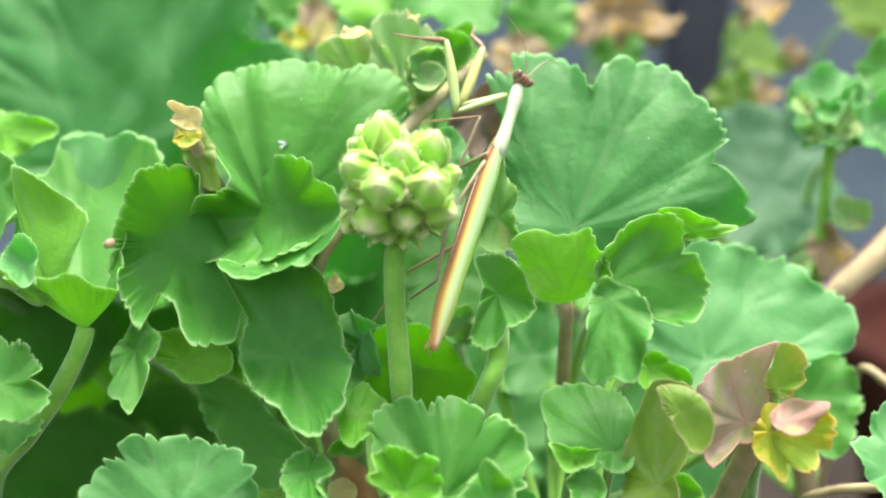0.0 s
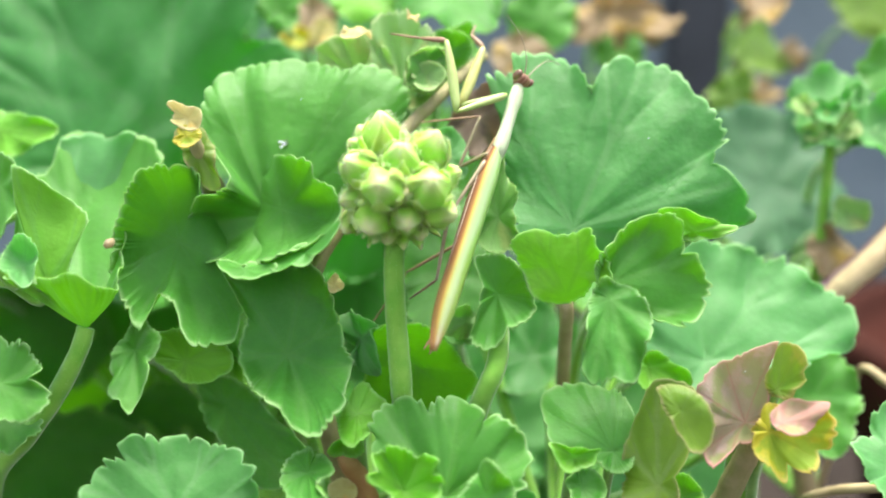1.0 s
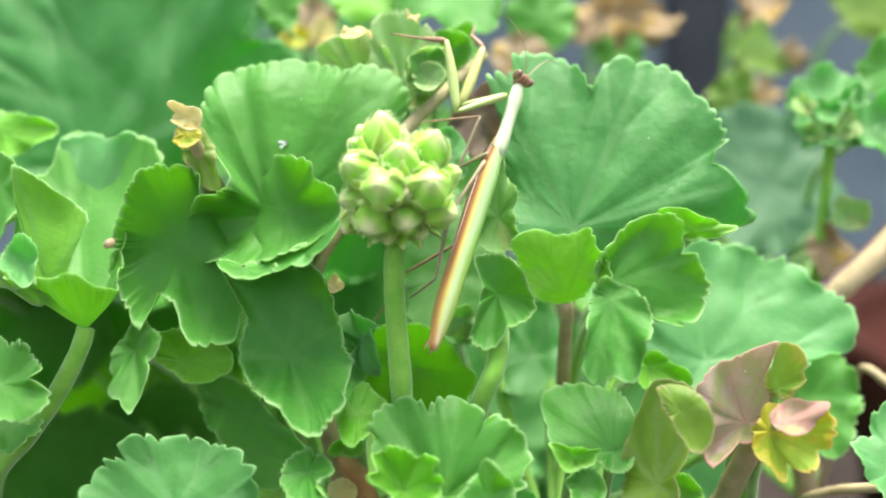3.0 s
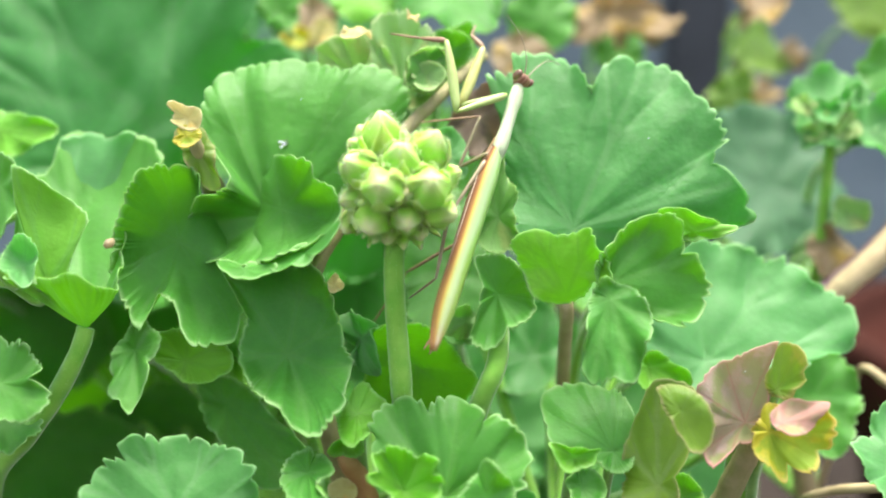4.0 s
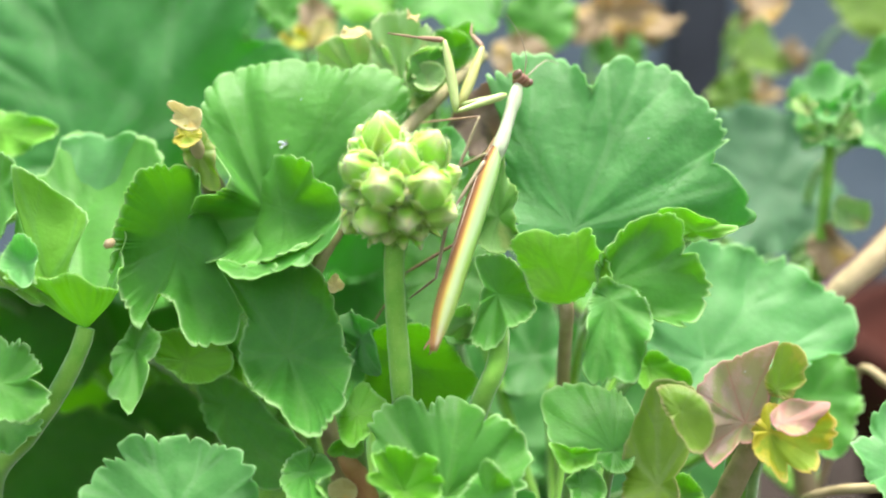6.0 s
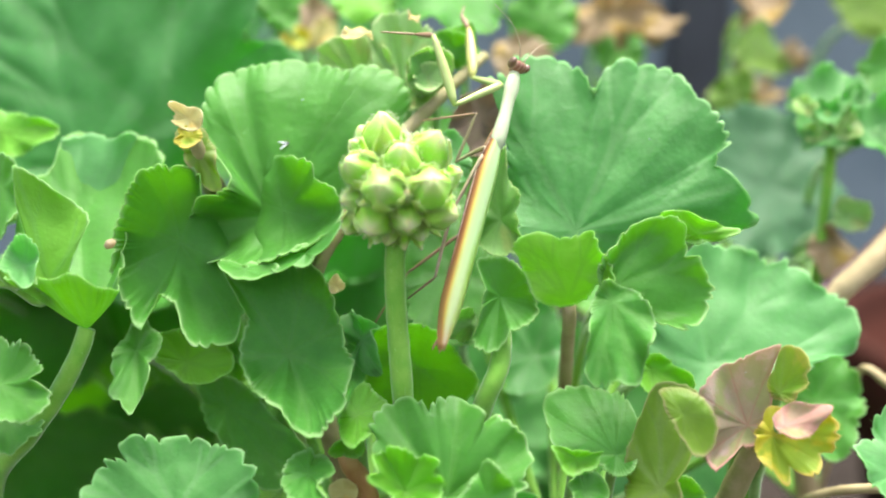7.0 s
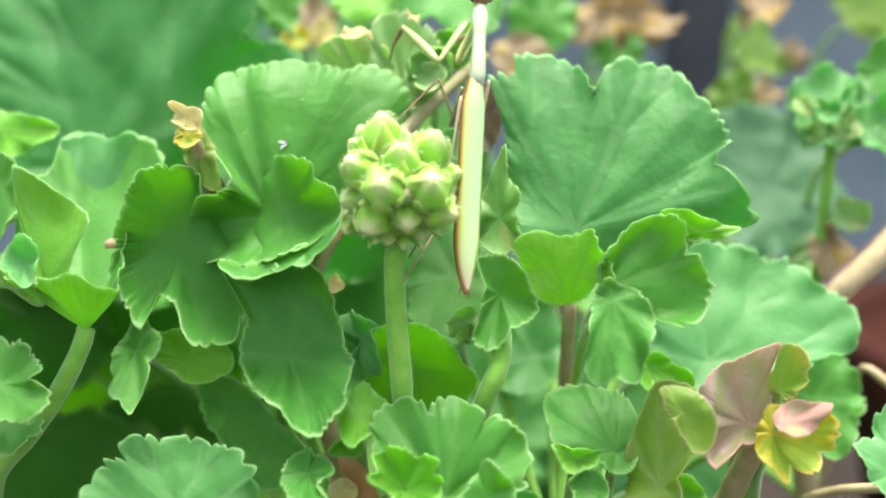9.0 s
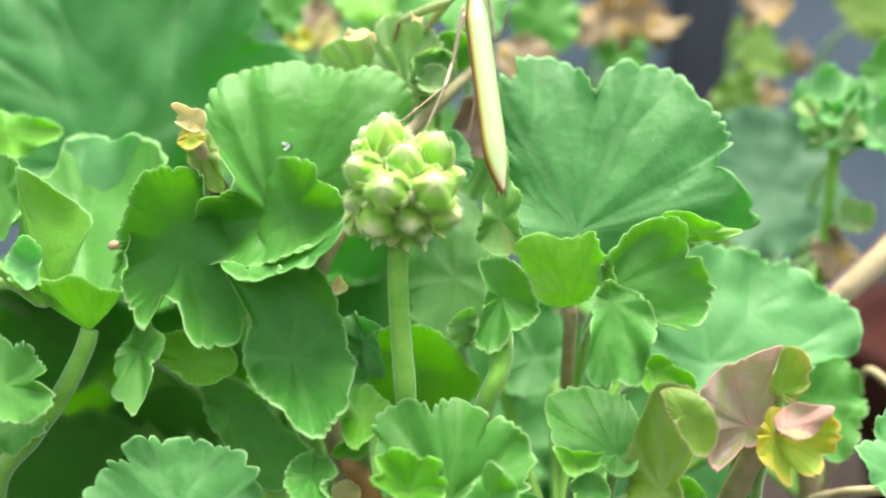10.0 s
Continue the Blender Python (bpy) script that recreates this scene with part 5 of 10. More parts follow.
leaf(right_plant, pose(0.06138, -0.02026, 0.23204, 45.4, -10.4, -10.4),
     [(-144.5, 1.77, 0.19, 0.12), (-87.8, 2.69, 0.5, 0.12), (-37.7, 3.92, 0.79, 0.12), (1.5, 5.97, 0.51, 0.12), (20, 9.51, 0.31, 0.12), (37.6, 5.72, 0.5, 0.12), (81.2, 4.41, 0.66, 0.12), (116.5, 2.89, 0.83, 0.12)],
     PINK, 78, [(0.06138, -0.01947, 0.23187), (0.06138, 0.02454, 0.21052), (0.04292, 0.02855, 0.19642), (0.02445, 0.013, 0.18648)], tooth=0.2, down=73)
leaf(right_plant, pose(0.03962, -0.01884, 0.21946, 64, -3, -16.9),
     [(-115, 7.82, 2.04, 0.35), (-63, 6.25, 2.07, 0.35), (24.6, 3.5, 0.95, 0.35), (49.9, 8.76, 0.51, 0.35), (62.2, 14.7, 0.32, 0.35), (71.3, 19.3, 0.86, 0.35), (82.2, 19.9, 1.72, 0.35), (93.6, 19.3, 1.92, 0.35), (105.6, 14.3, 1.37, 0.35), (126.6, 10.16, 0.71, 0.35), (175.1, 6.81, -0.13, 0.35)],
     OLIVE, 79, [(0.03962, -0.01806, 0.21929), (0.03962, 0.02596, 0.19794), (0.03203, 0.02926, 0.19013), (0.02445, 0.013, 0.18648)], tooth=0.3, ruffle=0.25, down=188)
leaf(right_plant, pose(0.04241, -0.02264, 0.23525, 78, 0, 0),
     [(-149, 2.35, 0, 0.12), (-88.8, 4.88, 1, 0.12), (-78.2, 7.37, 2, 0.12), (-62.5, 8.02, 2, 0.12), (-27.4, 6.67, 1, 0.12), (-5.8, 5.65, 1, 0.12), (27.6, 4.78, 0, 0.4), (62.4, 4.35, -1.5, 0.5), (101.9, 4.6, -3, 0.4), (135.4, 5.38, -4, 0.12), (144.8, 4.12, -2, 0.12)],
     OLIVE, 80, tooth=0.3, pitch=2.8, ruffle=0.2, lump=0.5, dish=1.6, down=120, veined=0.12)
leaf(far_plant, pose(0.09363, 0.06482, 0.27636, 45.3, 0.6, 0.6),
     [(-172, 10.23, 2.31, 0.12), (-134.1, 11.88, 2.75, 0.12), (-116.2, 12.44, 3.19, 0.12), (-96.3, 8.58, 2.85, 0.12), (-51.2, 7.91, 2.48, 0.12), (-17.7, 10.43, 1.32, 0.12), (22.8, 11.87, 2.03, 0.12), (45.3, 13.73, 2.2, 0.12), (60.9, 16.05, 3.1, 0.12), (78, 16.58, 2.61, 0.12), (98, 15.76, 2.4, 0.12), (120.6, 14.88, 2.61, 0.12), (138.5, 12.9, 1.67, 0.12), (154.4, 8.9, 1.61, 0.12)],
     MINT, 81, [(0.09363, 0.06453, 0.27503), (0.09372, 0.06467, 0.26606), (0.09276, 0.06459, 0.24641), (0.09267, 0.06802, 0.21929), (0.09867, 0.07368, 0.17376)], tooth=1.2, pitch=3.5, ruffle=0.9, lump=1.2, thick=1.5, stalk_mat=STALK)
leaf(far_plant, pose(0.0853, 0.05991, 0.28212, 50.2, -0, -0),
     [(-148.8, 4.2, 3.17, 0.2), (-134.2, 5.93, 4.23, 0.2), (-118.4, 5.03, 2.99, 0.2), (-90.9, 3.82, 1.24, 0.2), (-62.9, 3.26, 1.38, 0.2), (-55.7, 1.74, 4.05, 0.2), (-44.6, 3.1, 3.16, 0.2), (72.7, 0.56, 2.68, 0.2), (110.9, 2.57, 0.87, 0.2), (155.8, 2.87, 1.14, 0.2)],
     YOUNG, 82, [(0.0853, 0.0598, 0.2816), (0.09431, 0.06453, 0.27503)], tooth=0.9, pitch=2.2, ruffle=0.5, lump=0.5, thick=0.6)
leaf(far_plant, pose(0.09128, 0.06163, 0.28062, 47.8, 0, 0),
     [(-166.3, 3.77, 1.19, 0.2), (-140.1, 4.26, 1.08, 0.2), (-119.9, 5.5, 2.85, 0.2), (-99.5, 6.15, 4.1, 0.2), (-80, 4.67, 3.09, 0.2), (-15.1, 3.42, 1.19, 0.2), (21.5, 3.23, 1.02, 0.2), (66, 0.67, 2.75, 0.2), (178.9, 4.02, 3, 0.2)],
     MINT, 83, [(0.09065, 0.05952, 0.28029), (0.09431, 0.06453, 0.27503)], tooth=0.9, pitch=2.2, ruffle=0.5, lump=0.5, thick=0.6)
leaf(far_plant, pose(0.08893, 0.06251, 0.27512, 51, 0, 0),
     [(-176.6, 3.47, 2.85, 0.2), (-168.7, 3.63, 1.12, 0.2), (-135.7, 3.89, 1.37, 0.2), (-118.7, 5.15, 3.35, 0.2), (-99.9, 5.02, 4.42, 0.2), (-77.8, 3.65, 3.12, 0.2), (-16.6, 2.48, 1.12, 0.2), (24, 2.89, 1.08, 0.2), (73.7, 0.55, 2.96, 0.2)],
     YOUNG, 84, [(0.08771, 0.05841, 0.27506), (0.09431, 0.06453, 0.27503)], tooth=0.9, pitch=2.2, ruffle=0.5, lump=0.5, thick=0.6)
leaf(far_plant, pose(0.09707, 0.06035, 0.28421, 44.4, -0, -0),
     [(-164.4, 4.07, 1.27, 0.2), (-129.8, 6.09, 2.98, 0.2), (-123.1, 0.26, 3.91, 0.2), (-115.5, 6.96, 3.67, 0.2), (-96.2, 4.56, 2.35, 0.2), (-51.2, 2.84, 0.83, 0.2), (-29.6, 2.22, 1.27, 0.2), (-21, 1.63, 3.14, 0.2), (164.6, 2.55, 0.96, 0.2), (166.9, 1.47, 2.55, 0.2)],
     MINT, 85, [(0.09707, 0.06024, 0.28369), (0.09431, 0.06453, 0.27503)], tooth=0.9, pitch=2.2, ruffle=0.5, lump=0.5, thick=0.6)
leaf(far_plant, pose(0.09707, 0.06082, 0.2768, 49.6, 0, 0),
     [(-161, 3.83, 4.06, 0.2), (-155.8, 5.24, 3.17, 0.2), (-141.8, 4.65, 1.36, 0.2), (-113.8, 4.72, 1.24, 0.2), (-97.9, 5.12, 3.02, 0.2), (-77.6, 4.48, 4.24, 0.2), (-53.5, 2.68, 3.18, 0.2), (27.5, 2.54, 1.16, 0.2), (65.1, 3.22, 0.88, 0.2), (141.5, 2.01, 2.67, 0.2)],
     YOUNG, 86, [(0.0964, 0.05871, 0.2765), (0.09431, 0.06453, 0.27503)], tooth=0.9, pitch=2.2, ruffle=0.5, lump=0.5, thick=0.6)
leaf(far_plant, pose(0.10248, 0.06268, 0.27592, 53.9, -2.6, -3.6),
     [(-150.2, 6.33, 1.89, 0.12), (-103.8, 8.69, 3.77, 0.12), (-53.9, 10.36, 2.19, 0.12), (17.2, 11.2, 1.5, 0.12), (61.7, 8.94, 3.56, 0.12), (97.1, 7.73, 3.01, 0.12), (129.6, 7.53, 1.17, 0.12)],
     MINT, 87, [(0.10248, 0.06346, 0.27575), (0.10248, 0.10748, 0.2544), (0.10058, 0.10036, 0.212), (0.09867, 0.07368, 0.17376)], tooth=1.0, ruffle=1.4)
leaf(far_plant, pose(0.11604, 0.08798, 0.28914, 61.7, 2.6, 4.7),
     [(-175.9, 10.98, -1.05, 0.12), (-140.6, 11.79, 1.8, 0.12), (-102.1, 10.81, 2.4, 0.12), (-33.4, 11.39, 0.77, 0.12), (44.5, 13.56, 1.13, 0.12), (107.9, 8.57, 2.71, 0.12), (158.4, 8.36, 1.19, 0.12)],
     FRESH, 88, [(0.11604, 0.08876, 0.28897), (0.11604, 0.13278, 0.26762), (0.10735, 0.11301, 0.21861), (0.09867, 0.07368, 0.17376)], tooth=0.8)
leaf(far_plant, pose(0.09839, 0.06239, 0.25531, 59.7, -5.2, -8.8),
     [(-106, 5.83, 2.99, 0.12), (-55.6, 5.59, 2.17, 0.12), (0.3, 5.13, 1.01, 0.12), (68.4, 3.52, 2.78, 0.12), (132.4, 3.94, 2.52, 0.12), (180, 4.06, 0.73, 0.12)],
     YOUNG, 89, [(0.09839, 0.06317, 0.25514), (0.09839, 0.10719, 0.23379), (0.09853, 0.10021, 0.20169), (0.09867, 0.07368, 0.17376)], tooth=0.9, pitch=2.5, ruffle=0.9)
leaf(far_plant, pose(0.09491, 0.06292, 0.24818, 59.8, -4.2, -7.2),
     [(-167.1, 6.45, 0.87, 0.12), (-105.8, 9.86, 3.03, 0.12), (-57.1, 7.94, 2.08, 0.12), (-6.4, 5.8, 1.07, 0.12), (69.7, 3.57, 2.82, 0.12), (144.2, 5.06, 2.63, 0.12)],
     DRY, 90, [(0.09491, 0.0637, 0.24802), (0.09491, 0.10772, 0.22666), (0.09679, 0.10048, 0.19813), (0.09867, 0.07368, 0.17376)], tooth=0.9, pitch=2.5, ruffle=1.6)
leaf(far_plant, pose(0.09199, 0.11128, 0.25447, 55.8, 2.3, 3.4),
     [(-162.1, 21.47, 1.51, 0.12), (-113.1, 23.74, 2.26, 0.12), (-70.4, 20.7, 1.76, 0.12), (-20.8, 23.2, 0.42, 0.12), (20.3, 19.17, 2.22, 0.12), (61.3, 24.01, 1.92, 0.12), (96.2, 26.35, 1.65, 0.12), (134.9, 25.99, 1.31, 0.12)],
     HAZEL, 91, [(0.09199, 0.11206, 0.2543), (0.09199, 0.15608, 0.23295), (0.09533, 0.12466, 0.20127), (0.09867, 0.07368, 0.17376)], tooth=0.6)
leaf(far_plant, pose(0.05002, 0.1416, 0.30091, 59.8, -0.5, -0.8),
     [(-146.2, 14.67, 1.36, 0.12), (-114, 9.97, 3.03, 0.12), (-53.2, 9.76, 3.91, 0.12), (-21.5, 19.64, -0.92, 0.12), (-4.7, 21.96, -0.51, 0.12), (26.2, 12.99, 3.11, 0.12), (91.3, 5.74, 3.3, 0.12), (146.7, 9.93, 0.61, 0.12), (180, 13.52, 0.22, 0.12)],
     DRY, 92, [(0.05002, 0.14238, 0.30074), (0.05002, 0.1864, 0.27938), (0.07435, 0.13982, 0.22449), (0.09867, 0.07368, 0.17376)], tooth=1.0, ruffle=2.0)
leaf(far_plant, pose(0.02892, 0.13142, 0.30112, 64.5, -0, -0),
     [(-119.9, 10.16, 0.01, 0.12), (-66, 11.56, 0.02, 0.12), (-10.2, 9.97, 0, 0.12), (52.7, 11.19, 0.01, 0.12), (118.3, 10.11, 0.01, 0.12), (171.2, 11.62, 0, 0.12)],
     FRESH, 93, [(0.02892, 0.1322, 0.30095), (0.02892, 0.17622, 0.2796), (0.0638, 0.13473, 0.2246), (0.09867, 0.07368, 0.17376)], tooth=0.8)
leaf(far_plant, pose(0.02172, 0.11892, 0.2904, 64, 0, 0),
     [(-141.5, 8.23, 0, 0.12), (-77.7, 6.98, 0.01, 0.12), (-10.2, 9.7, 0, 0.12), (38.5, 8.29, 0, 0.12), (114.3, 7.55, 0.01, 0.12), (156.6, 8.66, 0, 0.12)],
     DRY, 94, [(0.02172, 0.1197, 0.29023), (0.02172, 0.16372, 0.26888), (0.0602, 0.12848, 0.21924), (0.09867, 0.07368, 0.17376)], tooth=0.8)
leaf(far_plant, pose(0.05487, 0.14961, 0.2905, 65.1, 0, 0),
     [(-126.4, 9.15, 0.01, 0.12), (-66.4, 8.04, 0.01, 0.12), (14.8, 7.25, 0, 0.12), (70.9, 11.82, 0.01, 0.12), (140.6, 8.78, 0, 0.12)],
     FRESH, 95, [(0.05487, 0.15039, 0.29034), (0.05487, 0.19441, 0.26898), (0.07677, 0.14383, 0.21929), (0.09867, 0.07368, 0.17376)], tooth=0.8)
leaf(far_plant, pose(0.10428, 0.17997, 0.28905, 66, 0, 0),
     [(-152.8, 8.66, 0, 0.12), (-93.1, 7.93, 0.01, 0.12), (-28.6, 12.41, 0.01, 0.12), (34.2, 7.08, 0, 0.12), (109.4, 14.84, 0.01, 0.12), (131.7, 13.37, 0.01, 0.12)],
     OLIVE, 96, [(0.10428, 0.18075, 0.28888), (0.10428, 0.22477, 0.26753), (0.10148, 0.15901, 0.21856), (0.09867, 0.07368, 0.17376)], tooth=0.5)
leaf(far_plant, pose(0.09302, 0.1321, 0.30433, 50.5, -2.4, -2.9),
     [(-157.1, 7.68, 1.62, 0.12), (-117, 10.11, 1.89, 0.12), (-113.5, 3.96, 2.07, 0.12), (-75.5, 7.91, 1.79, 0.12), (3.5, 7.07, 1.56, 0.12), (65.3, 9.52, 1.92, 0.12), (143.5, 8.71, 1.76, 0.12)],
     DRY, 97, [(0.09302, 0.13289, 0.30417), (0.09302, 0.1769, 0.28281), (0.09585, 0.13507, 0.2262), (0.09867, 0.07368, 0.17376)], tooth=0.8, ruffle=1.5)
leaf(far_plant, pose(0.13462, 0.17251, 0.30206, 65.8, -0, -0),
     [(-165.3, 7.7, 0, 0.12), (-83.5, 9.79, 0.01, 0.12), (-15.2, 14.84, 0, 0.12), (39.9, 15.3, 0.01, 0.12), (137.7, 11.66, 0.01, 0.12)],
     OLIVE, 98, [(0.13462, 0.1733, 0.30189), (0.13462, 0.21731, 0.28054), (0.11665, 0.15528, 0.22507), (0.09867, 0.07368, 0.17376)], tooth=0.5)
leaf(far_plant, pose(-0.03846, 0.13108, 0.29951, 64.5, -0, -0),
     [(-149.2, 10.33, 0.01, 0.12), (-100.3, 8.05, 0.01, 0.12), (-28, 7.53, 0, 0.12), (23.5, 8.88, 0, 0.12), (80.9, 9.01, 0.01, 0.12), (139.9, 11.03, 0.01, 0.12), (171.3, 11.7, 0, 0.12)],
     DRY, 99, [(-0.03846, 0.13186, 0.29935), (-0.03846, 0.17588, 0.27799), (0.03011, 0.13456, 0.22379), (0.09867, 0.07368, 0.17376)], tooth=1.0, ruffle=2.0)
leaf(mid_plant, pose(-0.04847, 0.00321, 0.28475, 78, 0, 0),
     [(-167, 2.86, 2, 0.12), (-125.3, 2.23, 1, 0.12), (-74.7, 2.46, 0, 0.12), (7.4, 2.91, 1.5, 0.12), (40.4, 2.81, 1, 0.12), (90.2, 2.13, 2, 0.12), (142.9, 4.15, 2.5, 0.3), (159.8, 2.63, 1.5, 0.12)],
     CREAM, 100, tooth=0.25, pitch=1.4, ruffle=0.5, lump=0.5, n=140, down=40, veined=0.4)
leaf(mid_plant, pose(-0.04869, 0.00154, 0.28171, 78, 0, 0),
     [(-149.6, 2.47, 2, 0.12), (-107.4, 2.52, 0.5, 0.12), (-56.3, 2.32, 0, 0.12), (-2.1, 2.56, 1, 0.12), (42.5, 2.47, 0.5, 0.12), (90.1, 2.04, 1, 0.3), (139.8, 2.1, 1.5, 0.12), (171.9, 1.19, 0.5, 0.12)],
     GOLD, 101, tooth=0.3, pitch=1.3, ruffle=0.5, lump=0.5, n=140, down=35, veined=0.3)
leaf(mid_plant, pose(-0.04795, 0.00784, 0.27765, 79.1, 0.3, 1.8),
     [(-95.7, 3.79, 0.46, 0.12), (-76.7, 7.48, -0.08, 0.12), (-63.1, 8.38, -0.93, 0.12), (-39.8, 4.32, 0.19, 0.12), (50.4, 3.15, 0.11, 0.12), (89.9, 5.3, -0.08, 0.12), (113.3, 5.53, -0.06, 0.12), (138.3, 6.04, -0.7, 0.12), (175.5, 2.9, -0.18, 0.12)],
     OLIVE, 102, tooth=0.3, ruffle=0.5, lump=0.6, down=83)
# four level leaves added out of sight, a roof that shades the lower left
leaf(back_plant, pose(-0.09537, 0.05982, 0.24321, -3.5, -0, 0),
     [(-151.4, 32.59, 3.87, 0.12), (-113.2, 29.55, 5.71, 0.12), (-71.8, 33.05, 6.39, 0.12), (-46.5, 37.43, 5.71, 0.12), (-21.8, 41.94, 3.87, 0.12), (0.3, 45.35, 1.36, 0.12), (26.2, 36.21, -1.15, 0.12), (67.6, 29.82, -2.99, 0.12), (108, 33.44, -3.67, 0.12), (140.7, 43.56, -2.99, 0.12), (159.5, 45.68, -1.15, 0.12), (179.7, 37.1, 1.36, 0.12)],
     COOL, 103, [(-0.09537, 0.0606, 0.24305), (-0.09537, 0.10462, 0.22169), (-0.07379, 0.09103, 0.19456), (-0.05222, 0.05788, 0.17158)], tooth=0.8, dish=2)
leaf(back_plant, pose(-0.07728, 0.06933, 0.23989, -3.5, -0, 0),
     [(-153.3, 34.64, 3.98, 0.12), (-117.8, 30.69, 5.86, 0.12), (-75.6, 32.4, 6.55, 0.12), (-48, 36.53, 5.86, 0.12), (-21.8, 42.02, 3.98, 0.12), (0.3, 46.88, 1.4, 0.12), (24.7, 38.3, -1.17, 0.12), (63.2, 30.88, -3.05, 0.12), (104.3, 32.81, -3.74, 0.12), (139.8, 42.66, -3.05, 0.12), (159.5, 45.77, -1.17, 0.12), (179.7, 38.36, 1.4, 0.12)],
     COOL, 104, [(-0.07728, 0.07012, 0.23972), (-0.07728, 0.11413, 0.21837), (-0.06475, 0.09579, 0.1929), (-0.05222, 0.05788, 0.17158)], tooth=0.8, dish=2)
leaf(back_plant, pose(-0.05983, 0.08133, 0.23378, -3.5, -0, 0),
     [(-155.1, 36.97, 4.2, 0.12), (-122.3, 32.05, 6.2, 0.12), (-79.2, 31.89, 6.93, 0.12), (-49.1, 35.83, 6.2, 0.12), (-21.5, 42.49, 4.2, 0.12), (0.3, 48.87, 1.46, 0.12), (23.1, 40.68, -1.27, 0.12), (59, 32.11, -3.27, 0.12), (100.7, 32.32, -4, 0.12), (139.1, 42.03, -3.27, 0.12), (159.8, 46.26, -1.27, 0.12), (179.7, 39.99, 1.46, 0.12)],
     COOL, 105, [(-0.05983, 0.08211, 0.23361), (-0.05983, 0.12613, 0.21226), (-0.05602, 0.10178, 0.18984), (-0.05222, 0.05788, 0.17158)], tooth=0.8, dish=2)
leaf(back_plant, pose(-0.11128, 0.04729, 0.242, -3.5, -0, 0),
     [(-149.1, 30.36, 4.04, 0.12), (-107.9, 28.5, 6.04, 0.12), (-68.2, 33.76, 6.77, 0.12), (-45.2, 38.21, 6.04, 0.12), (-22, 41.62, 4.04, 0.12), (0.3, 43.51, 1.3, 0.12), (28.1, 33.91, -1.43, 0.12), (72.5, 28.84, -3.43, 0.12), (111.6, 34.12, -4.16, 0.12), (141.6, 44.31, -3.43, 0.12), (159.4, 45.36, -1.43, 0.12), (179.7, 35.6, 1.3, 0.12)],
     COOL, 106, [(-0.11128, 0.04807, 0.24183), (-0.11128, 0.09209, 0.22047), (-0.08175, 0.08477, 0.19395), (-0.05222, 0.05788, 0.17158)], tooth=0.8, dish=2)
leaf(far_plant, pose(0.1017, 0.16719, 0.27701, 65.6, 0, 0),
     [(-72, 5.05, 0, 0.12), (-6.7, 8.23, 0, 0.12), (37.1, 4.8, 0, 0.12), (131.8, 5.18, 0, 0.12), (180, 7.32, -0, 0.12)],
     DRY, 107, [(0.1017, 0.16797, 0.27684), (0.1017, 0.21199, 0.25549), (0.10019, 0.15262, 0.21254), (0.09867, 0.07368, 0.17376)], tooth=0.5, ruffle=1.0)
leaf(far_plant, pose(0.11647, 0.17978, 0.28813, 66, 0, 0),
     [(-113.6, 5.41, 0, 0.12), (-48.5, 5.29, 0, 0.12), (27.2, 4.35, 0, 0.12), (97.4, 5.02, 0, 0.12), (167.9, 4.74, 0, 0.12)],
     DRY, 108, [(0.11647, 0.18056, 0.28796), (0.11647, 0.22458, 0.26661), (0.10757, 0.15891, 0.2181), (0.09867, 0.07368, 0.17376)], tooth=0.5, ruffle=1.0)
leaf(far_plant, pose(0.09199, 0.15677, 0.27607, 65.3, 0, 0),
     [(-145.9, 10.02, 0, 0.12), (-75.3, 5.82, 0.01, 0.12), (0, 5.35, 0, 0.12), (76.4, 9.72, 0.01, 0.12), (131.9, 7.6, 0, 0.12)],
     OLIVE, 109, [(0.09199, 0.15755, 0.2759), (0.09199, 0.20157, 0.25455), (0.09533, 0.1474, 0.21207), (0.09867, 0.07368, 0.17376)], tooth=0.5, ruffle=1.0)
leaf(mid_plant, pose(-0.01945, -0.0059, 0.21302, 68.7, -0.6, -1.5),
     [(-131.5, 2.87, 0.54, 0.12), (-59.1, 2.75, 0.49, 0.12), (-4.6, 2.67, -0.03, 0.12), (55.3, 2.39, 0.54, 0.12), (120.7, 2.54, 0.57, 0.12), (168.3, 3.19, -0.06, 0.12)],
     CREAM, 110, tooth=0.3, ruffle=0.4, down=43)
leaf(back_plant, pose(-0.04045, 0.10597, 0.29683, 78, 0, 0),
     [(-176.9, 3.24, 1, 0.12), (-104.7, 3.83, 2, 0.12), (-48.4, 4.95, 2, 0.12), (-19.2, 4.77, 2, 0.12), (59.5, 3.02, 0, 0.12), (121, 3.57, 0, 0.12)],
     GOLD, 113, tooth=0.6, ruffle=0.8, n=120, rings=8)
leaf(back_plant, pose(-0.03346, 0.11625, 0.29709, 78, 0, 0),
     [(-110.8, 4.75, 2, 0.12), (-29.5, 4.55, 2, 0.12), (45, 4.02, 0, 0.12), (94.1, 4.43, 0, 0.12), (160.5, 3.24, 1, 0.12)],
     CREAM, 114, tooth=0.6, ruffle=0.8, n=120, rings=8)
